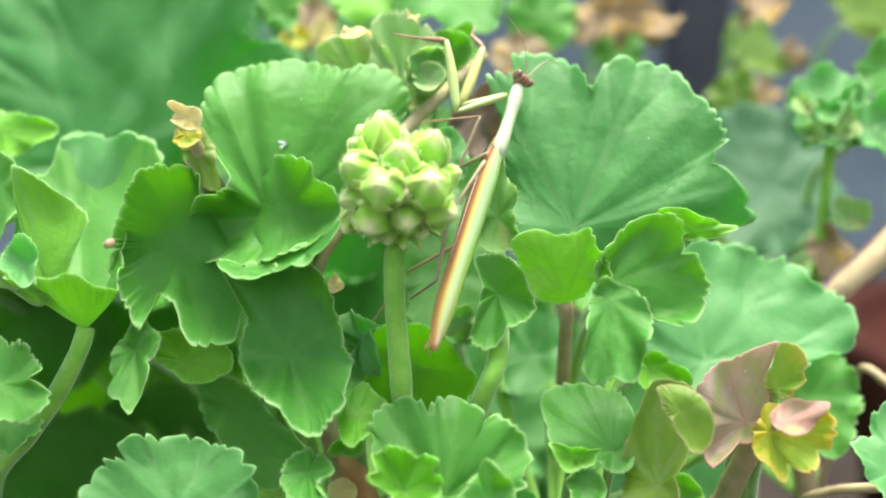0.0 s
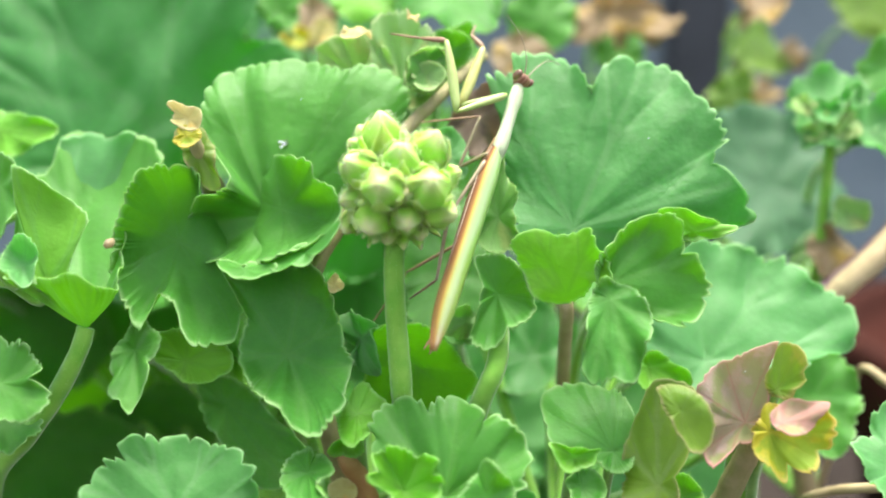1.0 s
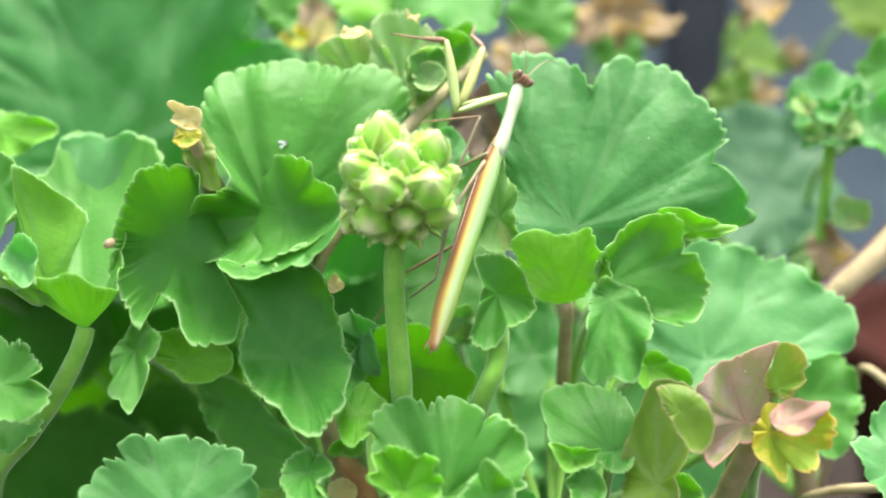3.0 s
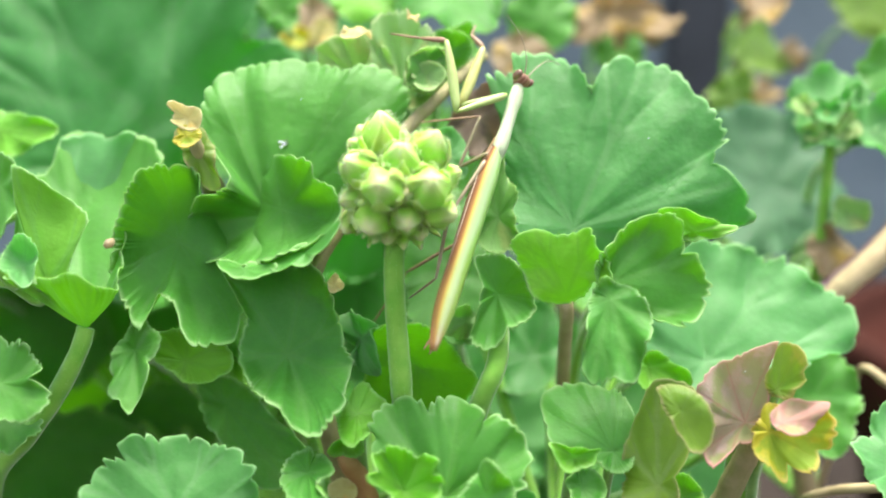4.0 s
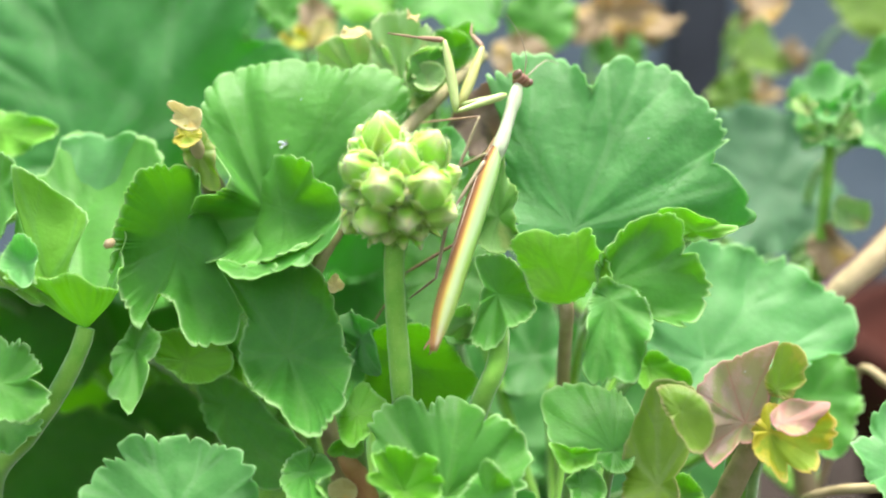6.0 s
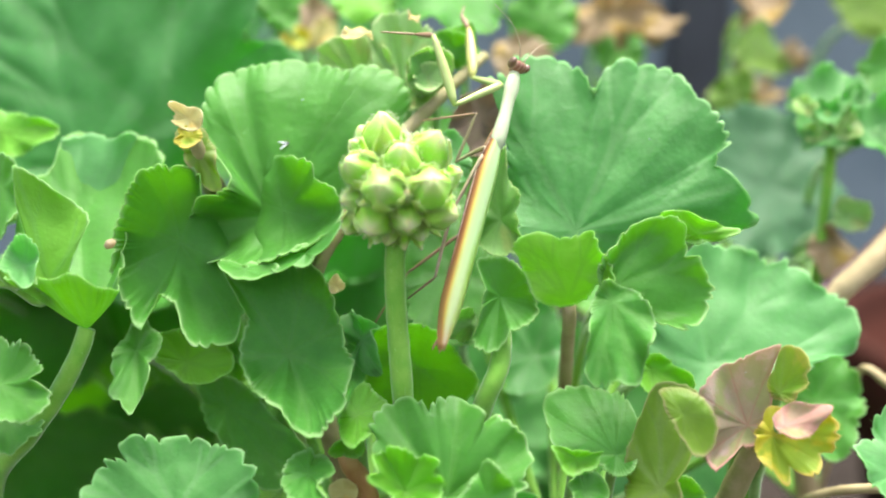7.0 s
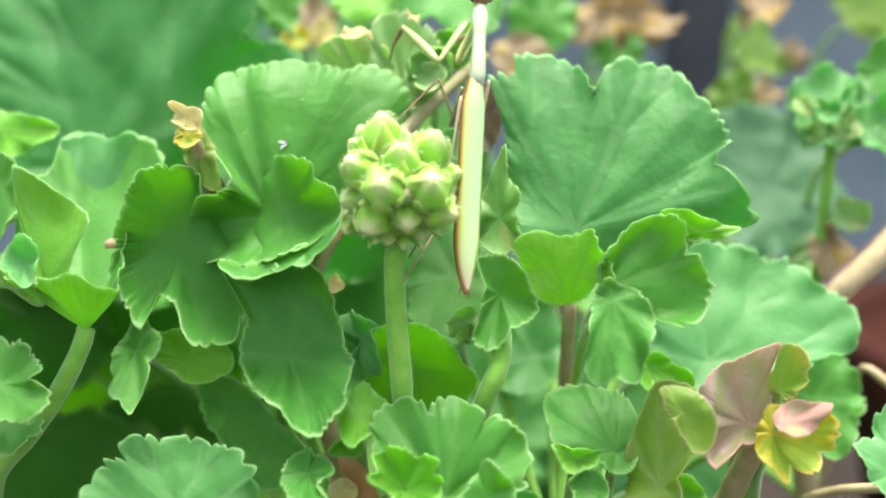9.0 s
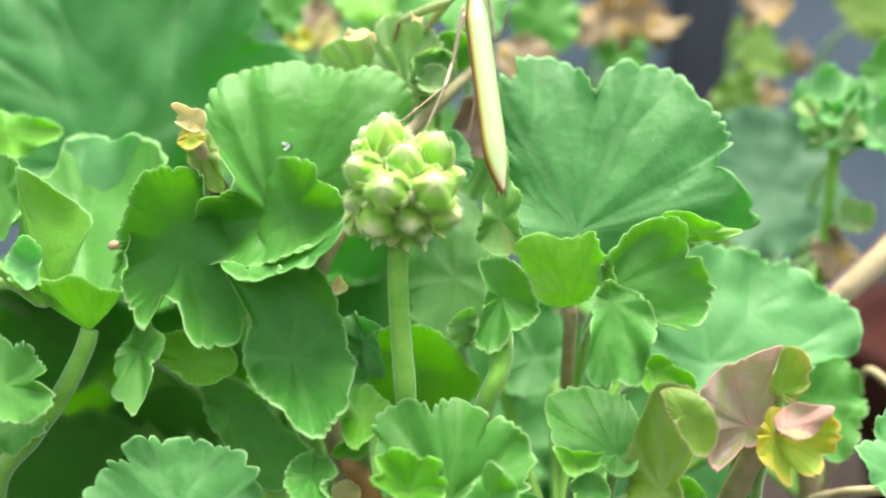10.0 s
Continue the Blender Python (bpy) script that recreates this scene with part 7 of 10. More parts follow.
WING = wing_material()
SKIN = plain_material("pale_green_shell", (0.33, 0.40, 0.22), (0.43, 0.49, 0.32), 250, 0.38, 0.25, 0.0002, 0.8)
HEAD, ht, hb = material("brown_striped_shell")
bands = ht.nodes.new("ShaderNodeTexWave")
bands.inputs["Scale"].default_value = 330
bands.inputs["Distortion"].default_value = 1.5
ht.links.new(ht.nodes.new("ShaderNodeTexCoord").outputs["Object"], bands.inputs["Vector"])
ht.links.new(mixed(ht, ranged(ht, bands.outputs[1], 0.45, 0.75), (0.230, 0.095, 0.055), (0.340, 0.190, 0.125)), hb.inputs["Base Color"])
hb.inputs["Roughness"].default_value = 0.35
EYE = plain_material("eye_shell", (0.130, 0.065, 0.035), (0.200, 0.105, 0.060), 900, 0.2, 0.05, 0.0001, 0.8)
LIMB = plain_material("yellow_green_limb", (0.27, 0.36, 0.10), (0.37, 0.44, 0.16), 300, 0.4, 0.25, 0.0002, 0.5)
THIGH = plain_material("yellow_limb", (0.36, 0.35, 0.08), (0.42, 0.44, 0.18), 260, 0.4, 0.25, 0.0002, 0.5)
SHANK = plain_material("straw_limb", (0.34, 0.27, 0.16), (0.46, 0.38, 0.25), 400, 0.45, 0.3, 0.0002, 0.5)
TARSUS = plain_material("rust_limb", (0.23, 0.135, 0.075), (0.33, 0.205, 0.12), 400, 0.45, 0.3, 0.0002, 0.5)
BELLY = plain_material("brown_belly", (0.14, 0.075, 0.035), (0.24, 0.15, 0.07), 300, 0.5, 0.4, 0.0002, 0.4)


def wing_cover(side):
    """A long narrow wing cover lying over the back: side -1 or 1. From the back's middle round to the side margin."""
    rows, cols, verts, faces, margin, along = 34, 14, [], [], [], []
    for lay in (0, 1):
        for i in range(rows + 1):
            u = i / rows
            y = -0.6 - 44.1 * u
            half = (2.9 if side < 0 else 2.0) * min(1, 0.50 + 3.2 * u) * (1 - max(0, (u - 0.74) / 0.26) ** 2.1 * 0.88)
            for k in range(cols + 1):
                f = k / cols
                a = f * 1.85
                x = half * (math.sin(a) * 0.92 + 0.10 * f) - 0.35 * (1 - f)
                z = 2.0 * (0.45 + 0.55 * half / 3.0) * (max(math.cos(a), 0.0) ** 0.55 + 0.9 * min(math.cos(a), 0.0)) - 0.15 + 0.1 * (side > 0)
                z -= 0.1 * (1 - f) ** 6
                s = 1 - 0.12 * lay / max(half, 0.6)
                verts.append(Vector((side * x * s, y, z * s - 0.05 * lay)) * MM)
                margin.append(1 - f if side < 0 else 0.62 + 0.38 * (1 - f))
                along.append(u)
    w = cols + 1
    L = (rows + 1) * w
    for i in range(rows):
        for k in range(cols):
            q = i * w + k
            faces.append((q, q + 1, q + w + 1, q + w))
            faces.append((L + q, L + q + w, L + q + w + 1, L + q + 1))
    for i in range(rows):
        for k in (cols,):
            q = i * w + k
            faces.append((q, q + w, L + q + w, L + q))
    for k in range(cols):
        for i in (0, rows):
            q = i * w + k
            faces.append((q, q + 1, L + q + 1, L + q))
    return sheet("wing", verts, faces, (("margin", margin), ("along", along)))


def limb(length, thick, thin, spines=0, bow=0.0, belly=0.5):
    """A leg piece along y from its joint; thick at a third of the way; optional row of short spines beneath."""
    secs = []
    for i in range(11):
        u = i / 10
        r = thin + (thick - thin) * math.sin(math.pi * min(1, u ** belly)) ** 0.8
        secs.append((length * u, 0.0, bow * math.sin(math.pi * u), max(r, thin * 0.7), max(r, thin * 0.7) * 1.1))
    me = loft(secs, 10)
    if spines:
        bm = bmesh.new()
        bm.from_mesh(me)
        for i in range(spines):
            y = length * (0.35 + 0.6 * i / spines)
            tilt = Matrix.Translation(Vector((0, y, -thick * 0.9)) * MM) @ pose(0, 0, 0, 150, 0, 0)
            bmesh.ops.create_cone(bm, segments=5, radius1=0.14 * MM, radius2=0.01 * MM, depth=1.3 * MM, matrix=tilt)
        bm.to_mesh(me)
        bm.free()
    return me


mantis = tagged(new("praying_mantis"), "slender praying mantis with pale green brown-edged wings climbing on geranium leaves", "insect")
mantis.empty_display_size = 0.01
part("wing", wing_cover(-1), WING, mantis, "green wing cover with brown and white edge")
part("wing", wing_cover(1), WING, mantis, "glossy pale green wing cover")
part("abdomen", loft([(1, 0, -0.4, 1.2, 1.0), (-4, 0, -0.8, 2.0, 1.7), (-14, 0, -0.9, 2.3, 1.9), (-28, 0, -0.7, 2.1, 1.6), (-37, 0, -0.4, 1.5, 1.1), (-42, 0, -0.3, 0.9, 0.6), (-43.8, 0, -0.4, 0.3, 0.25)], 16), BELLY, mantis, "brown abdomen")
for sx in (-1, 1):
    part("tail_feeler", tube([(sx * 0.0005, -0.0425, -0.0006), (sx * 0.0009, -0.0438, -0.0009), (sx * 0.0009, -0.0450, -0.0012)], [0.0003, 0.00025, 0.0001], 6, 3), BELLY, mantis)
part("prothorax", loft([(-3.4, 0, 0.2, 1.3, 1.2), (-1.0, 0, 0.35, 1.65, 1.35), (1, 0, 0.45, 1.6, 1.3), (4, 0, 0.4, 1.38, 1.1), (8, 0, 0.3, 1.42, 1.1), (10.5, 0, 0.3, 1.8, 1.2), (12.5, 0, 0.2, 1.55, 1.05), (14.0, 0, 0.1, 1.0, 0.8)], 16), SKIN, mantis, "pale green ridged long neck shield")


def head_mesh():
    bm = bmesh.new()
    bmesh.ops.create_uvsphere(bm, u_segments=20, v_segments=12, radius=1.0)
    for v in bm.verts:
        x, y, z = v.co
        taper = 0.45 + 0.55 * (0.5 + 0.5 * z) ** 0.6
        v.co = Vector((x * 2.5 * taper, y * 1.2, z * 1.7)) * MM
    me = bpy.data.meshes.new("head")
    bm.to_mesh(me)
    bm.free()
    me.polygons.foreach_set("use_smooth", [True] * len(me.polygons))
    return me


def eye_mesh():
    bm = bmesh.new()
    bmesh.ops.create_uvsphere(bm, u_segments=14, v_segments=10, radius=1.0)
    for v in bm.verts:
        v.co = Vector((v.co.x * 0.8, v.co.y * 0.95, v.co.z * 1.35)) * MM
    me = bpy.data.meshes.new("eye")
    bm.to_mesh(me)
    bm.free()
    me.polygons.foreach_set("use_smooth", [True] * len(me.polygons))
    return me


head = part("head", head_mesh(), HEAD, mantis, "small brown triangular head", pose(0, 0.0152, 0.0002, -20, 0, 8))
for sx in (-1, 1):
    part("eye", eye_mesh(), EYE, head, "", pose(sx * 0.0018, 0.0002, 0.0004, 0, sx * 18, 0))
    part("antenna", tube([(sx * 0.0005, 0.0006, 0.0013), (sx * 0.002, 0.003, 0.003), (sx * 0.005, 0.006, 0.004), (sx * 0.010, 0.008, 0.0042)], [0.00012, 0.00010, 0.00008, 0.00005], 6, 5), SHANK, head)

near_fore_0 = part("foreleg_coxa", limb(11.3, 0.78, 0.4), LIMB, mantis)
near_fore_1 = part("foreleg_femur", limb(14.65, 0.92, 0.42, 9, 0.2, 0.75), LIMB, mantis, "spined pale green front thigh")
near_fore_2 = part("foreleg_tibia", limb(5.91, 0.5, 0.25, 6), TARSUS, mantis, "rust-coloured front shin")
near_fore_3 = part("foreleg_tarsus", limb(7.08, 0.22, 0.12), TARSUS, mantis)
far_fore_0 = part("foreleg_coxa", limb(9.03, 0.78, 0.4), LIMB, mantis)
far_fore_1 = part("foreleg_femur", limb(13.58, 1.05, 0.45, 9, 0.2, 0.75), THIGH, mantis, "spined yellow front thigh")
far_fore_2 = part("foreleg_tibia", limb(4.21, 0.5, 0.25, 6), TARSUS, mantis, "rust-coloured front shin")
far_fore_3 = part("foreleg_tarsus", limb(3.22, 0.22, 0.12), TARSUS, mantis)
near_mid_0 = part("leg_femur", limb(11.48, 0.38, 0.24), SHANK, mantis)
near_mid_1 = part("leg_tibia", limb(11.04, 0.32, 0.22), SHANK, mantis)
near_mid_2 = part("leg_tarsus", limb(12.46, 0.22, 0.12), TARSUS, mantis)
near_hind_0 = part("leg_femur", limb(12.85, 0.38, 0.24), SHANK, mantis)
near_hind_1 = part("leg_tibia", limb(12.36, 0.36, 0.26), SHANK, mantis)
near_hind_2 = part("leg_tarsus", limb(7.6, 0.22, 0.12), TARSUS, mantis)
far_hind_0 = part("leg_femur", limb(16.53, 0.38, 0.24), SHANK, mantis)
far_hind_1 = part("leg_tibia", limb(13.31, 0.3, 0.2), TARSUS, mantis)
far_hind_2 = part("leg_tarsus", limb(17.15, 0.2, 0.12), TARSUS, mantis)
far_mid_0 = part("leg_femur", limb(9.47, 0.38, 0.24), SHANK, mantis)
far_mid_1 = part("leg_tibia", limb(7.55, 0.3, 0.2), SHANK, mantis)
far_mid_2 = part("leg_tarsus", limb(4.63, 0.2, 0.12), TARSUS, mantis)


def motions():
    """The mantis climbs; its leg pieces turn in its own space; the plant it leaves sways a little."""
    walk(mantis, [
        (0, pose(0.01096, 0.00619, 0.27952, 77.8, 39.1, 44.8)),
        (5.7, pose(0.01096, 0.00619, 0.27952, 77.8, 39.1, 44.8)),
        (6.8, pose(0.01041, 0.00642, 0.28059, 77.6, 35.2, 42.5)),
        (6.9, pose(0.01046, 0.0065, 0.28096, 76.5, 33.9, 40.6)),
        (7, pose(0.01052, 0.00658, 0.28134, 75.6, 32.5, 38.9)),
        (7.1, pose(0.00902, 0.00645, 0.28311, 73.0, 26.6, 34.5)),
        (7.2, pose(0.00753, 0.00631, 0.28487, 73.5, 19.5, 31.2)),
        (7.35, pose(0.00791, 0.00631, 0.28487, 74.1, 19.8, 30.2)),
        (7.5, pose(0.00829, 0.00631, 0.28487, 74.8, 20.0, 29.2)),
        (7.65, pose(0.00818, 0.00631, 0.28487, 73.1, 21.2, 27.9)),
        (7.8, pose(0.00807, 0.00631, 0.28487, 71.6, 22.1, 26.6)),
        (7.9, pose(0.00829, 0.00637, 0.28514, 73.8, 23.8, 26.7)),
        (8, pose(0.00851, 0.00642, 0.2854, 76.9, 25.0, 27.0)),
        (8.125, pose(0.0084, 0.00642, 0.2854, 81.9, 22.0, 27.6)),
        (8.25, pose(0.00829, 0.00642, 0.2854, 83.1, 21.1, 27.7)),
        (8.375, pose(0.00829, 0.00635, 0.28508, 78.2, 25.1, 27.1)),
        (8.5, pose(0.00829, 0.00629, 0.28476, 74.3, 28.5, 26.5)),
        (8.6, pose(0.00753, 0.00637, 0.28514, 70.2, 26.9, 24.0)),
        (8.7, pose(0.00676, 0.00644, 0.28551, 67.0, 24.9, 21.7)),
        (8.85, pose(0.00661, 0.0078, 0.28947, 64.5, 18.3, 18.3)),
        (9, pose(0.00646, 0.00915, 0.29345, 64.5, 11.1, 15.6)),
        (9.125, pose(0.00622, 0.01056, 0.29527, 64.0, 9.7, 15.3)),
        (9.25, pose(0.00597, 0.01198, 0.2971, 63.5, 8.2, 15.1)),
        (9.375, pose(0.00573, 0.01373, 0.29812, 58.5, 8.4, 14.6)),
        (9.5, pose(0.00548, 0.01548, 0.29915, 54.5, 8.1, 14.2)),
        (9.625, pose(0.00523, 0.01777, 0.30272, 55.9, 6.0, 14.3)),
        (9.75, pose(0.00498, 0.02007, 0.30634, 57.3, 3.8, 14.5)),
        (9.875, pose(0.00529, 0.02145, 0.308, 58.6, 2.5, 14.9)),
        (10, pose(0.0056, 0.02283, 0.30967, 59.9, 1.2, 15.3)),
    ])
    walk(near_fore_0, [
        (0, pose(-0.002742, 0.00972, 0.000304, -28.5, -3.4, 143.1)),
        (5.7, pose(-0.002742, 0.00972, 0.000304, -28.5, -3.4, 143.1)),
        (6.8, pose(-0.002742, 0.00972, 0.000304, -23.4, -4.3, 141.5)),
        (6.9, pose(-0.002742, 0.00972, 0.000304, -21.4, -4.6, 140.8)),
        (7, pose(-0.002742, 0.00972, 0.000304, -19.4, -4.9, 140.2)),
        (7.1, pose(-0.002742, 0.00972, 0.000304, -6.4, -8.8, 128.6)),
        (7.2, pose(-0.002742, 0.00972, 0.000304, 6.3, -9.9, 116.2)),
        (7.35, pose(-0.002742, 0.00972, 0.000304, 4.4, -10.1, 117.5)),
        (7.5, pose(-0.002742, 0.00972, 0.000304, 2.3, -10.2, 118.8)),
        (7.65, pose(-0.002742, 0.00972, 0.000304, 4.3, -10.2, 119.5)),
        (7.8, pose(-0.002742, 0.00972, 0.000304, 6.5, -10.2, 120.0)),
        (7.9, pose(-0.002742, 0.00972, 0.000304, 4.8, -10.4, 121.4)),
        (8, pose(-0.002742, 0.00972, 0.000304, 3.4, -10.5, 122.4)),
        (8.125, pose(-0.002742, 0.00972, 0.000304, 6.6, -10.4, 121.9)),
        (8.25, pose(-0.002742, 0.00972, 0.000304, 7.9, -10.6, 123.5)),
        (8.375, pose(-0.002742, 0.00972, 0.000304, 8.5, -9.2, 114.0)),
        (8.5, pose(-0.002742, 0.00972, 0.000304, 6.3, -7.5, 103.3)),
        (8.6, pose(-0.002742, 0.00972, 0.000304, 13.1, -8.6, 115.8)),
        (8.7, pose(-0.002742, 0.00972, 0.000304, 14.9, -11.2, 127.9)),
        (8.85, pose(-0.002742, 0.00972, 0.000304, 12.5, -13.9, 139.4)),
        (9, pose(-0.002742, 0.00972, 0.000304, 3.2, -16.0, 150.4)),
        (9.125, pose(-0.002742, 0.00972, 0.000304, 1.9, -16.2, 154.7)),
        (9.25, pose(-0.002742, 0.00972, 0.000304, -0.3, -16.3, 159.2)),
        (9.375, pose(-0.002742, 0.00972, 0.000304, -4.7, -16.3, 161.5)),
        (9.5, pose(-0.002742, 0.00972, 0.000304, -8.3, -16.1, 163.2)),
        (9.625, pose(-0.002742, 0.00972, 0.000304, -35.7, -12.6, -177.6)),
        (9.75, pose(-0.002742, 0.00972, 0.000304, -32.4, -10.0, -174.0)),
        (9.875, pose(-0.002742, 0.00972, 0.000304, -31.4, -10.9, -175.4)),
        (10, pose(-0.002742, 0.00972, 0.000304, -30.3, -11.8, -176.9)),
    ])
    walk(near_fore_1, [
        (0, pose(-0.008959, 0.001966, -0.00508, -11.5, 10.1, 23.6)),
        (5.7, pose(-0.008959, 0.001966, -0.00508, -11.5, 10.1, 23.6)),
        (6.8, pose(-0.009464, 0.00181, -0.004171, -15.8, 11.0, 28.3)),
        (6.9, pose(-0.009647, 0.001771, -0.003809, -15.9, 10.6, 26.9)),
        (7, pose(-0.009816, 0.00174, -0.003444, -15.9, 10.2, 25.5)),
        (7.1, pose(-0.01164, 0.002861, -0.000938, -18.8, 7.8, 17.4)),
        (7.2, pose(-0.012728, 0.00457, 0.001535, -23.4, 5.3, 10.3)),
        (7.35, pose(-0.012672, 0.004386, 0.001152, -26.5, 5.0, 9.6)),
        (7.5, pose(-0.012606, 0.004217, 0.000742, -29.6, 4.8, 9.1)),
        (7.65, pose(-0.012479, 0.004042, 0.001147, -24.0, 6.0, 11.3)),
        (7.8, pose(-0.012351, 0.003901, 0.00156, -18.3, 7.1, 13.8)),
        (7.9, pose(-0.012267, 0.003704, 0.001228, -30.5, 7.0, 13.4)),
        (8, pose(-0.012202, 0.003569, 0.000972, -42.2, 7.2, 13.7)),
        (8.125, pose(-0.012149, 0.003586, 0.001586, -47.0, 6.0, 12.4)),
        (8.25, pose(-0.011919, 0.003297, 0.001823, -48.2, 5.7, 12.2)),
        (8.375, pose(-0.012847, 0.004927, 0.001944, -42.6, 4.6, 11.2)),
        (8.5, pose(-0.013639, 0.00698, 0.001535, -37.4, 3.8, 10.3)),
        (8.6, pose(-0.012485, 0.004582, 0.002845, -37.5, 7.4, 15.1)),
        (8.7, pose(-0.011021, 0.00257, 0.00315, -36.6, 11.5, 20.5)),
        (8.85, pose(-0.009471, 0.000954, 0.002681, -37.1, 10.4, 19.1)),
        (9, pose(-0.008168, -0.000178, 0.000909, -39.1, 9.7, 18.1)),
        (9.125, pose(-0.007481, -0.000536, 0.000666, -42.2, 10.2, 18.7)),
        (9.25, pose(-0.006773, -0.00084, 0.000252, -45.1, 10.9, 19.6)),
        (9.375, pose(-0.006563, -0.00088, -0.000591, -43.1, 11.0, 19.7)),
        (9.5, pose(-0.006416, -0.000854, -0.001267, -42.1, 11.1, 19.7)),
        (9.625, pose(-0.00379, 0.000487, -0.006132, -47.4, 11.6, 20.4)),
        (9.75, pose(-0.002791, 0.000118, -0.005659, -59.8, 12.8, 21.4)),
        (9.875, pose(-0.003082, 1.5e-05, -0.005481, -64.3, 19.7, 25.8)),
        (10, pose(-0.003374, -8.7e-05, -0.00528, -67.4, 28.9, 30.8)),
    ])
    walk(near_fore_2, [
        (0, pose(-0.015171, 0.014911, -0.007962, -80.5, 9.8, 17.6)),
        (5.7, pose(-0.015171, 0.014911, -0.007962, -80.5, 9.8, 17.6)),
        (6.8, pose(-0.016813, 0.013855, -0.008094, -84.7, 44.4, 25.2)),
        (6.9, pose(-0.016668, 0.014007, -0.007743, -77.9, 8.1, 22.0)),
        (7, pose(-0.016518, 0.014145, -0.007404, -75.0, -8.5, 18.5)),
        (7.1, pose(-0.016391, 0.015901, -0.005615, -69.7, 2.2, 21.3)),
        (7.2, pose(-0.015667, 0.017693, -0.004264, -63.8, 12.4, 25.2)),
        (7.35, pose(-0.015432, 0.017214, -0.005353, -67.6, 8.6, 23.3)),
        (7.5, pose(-0.015203, 0.0167, -0.006462, -71.4, 5.1, 21.8)),
        (7.65, pose(-0.015724, 0.017037, -0.004776, -68.7, 9.0, 23.2)),
        (7.8, pose(-0.016232, 0.017261, -0.003014, -66.2, 13.1, 24.8)),
        (7.9, pose(-0.016078, 0.015764, -0.006154, -88.8, 5.4, 21.4)),
        (8, pose(-0.015975, 0.013807, -0.008796, -113.6, 2.1, 21.3)),
        (8.125, pose(-0.015394, 0.013102, -0.009062, -117.8, 3.5, 20.7)),
        (8.25, pose(-0.015047, 0.012605, -0.009042, -119.0, 3.1, 20.9)),
        (8.375, pose(-0.015715, 0.015348, -0.007938, -82.9, -3.9, 24.8)),
        (8.5, pose(-0.016292, 0.018325, -0.007338, -49.0, 1.9, 25.5)),
        (8.6, pose(-0.016628, 0.015504, -0.005988, -75.7, -3.1, 21.2)),
        (8.7, pose(-0.01677, 0.012964, -0.005418, -104.8, 1.0, 22.2)),
        (8.85, pose(-0.014801, 0.011475, -0.006001, -103.0, 3.6, 21.5)),
        (9, pose(-0.013171, 0.010145, -0.008195, -103.4, 7.3, 20.6)),
        (9.125, pose(-0.012601, 0.009193, -0.009009, -101.3, 8.4, 20.4)),
        (9.25, pose(-0.012085, 0.008244, -0.009933, -99.3, 9.6, 20.1)),
        (9.375, pose(-0.01196, 0.008541, -0.010419, -95.2, 6.7, 20.6)),
        (9.5, pose(-0.011853, 0.00874, -0.010904, -92.0, 4.3, 20.8)),
        (9.625, pose(-0.009282, 0.00903, -0.016684, -94.2, 14.0, 20.5)),
        (9.75, pose(-0.008089, 0.005949, -0.018005, -96.1, 24.0, 19.7)),
        (9.875, pose(-0.00986, 0.003807, -0.017898, -99.5, 15.5, 20.6)),
        (10, pose(-0.011868, 0.001397, -0.017118, -104.5, 8.7, 21.8)),
    ])
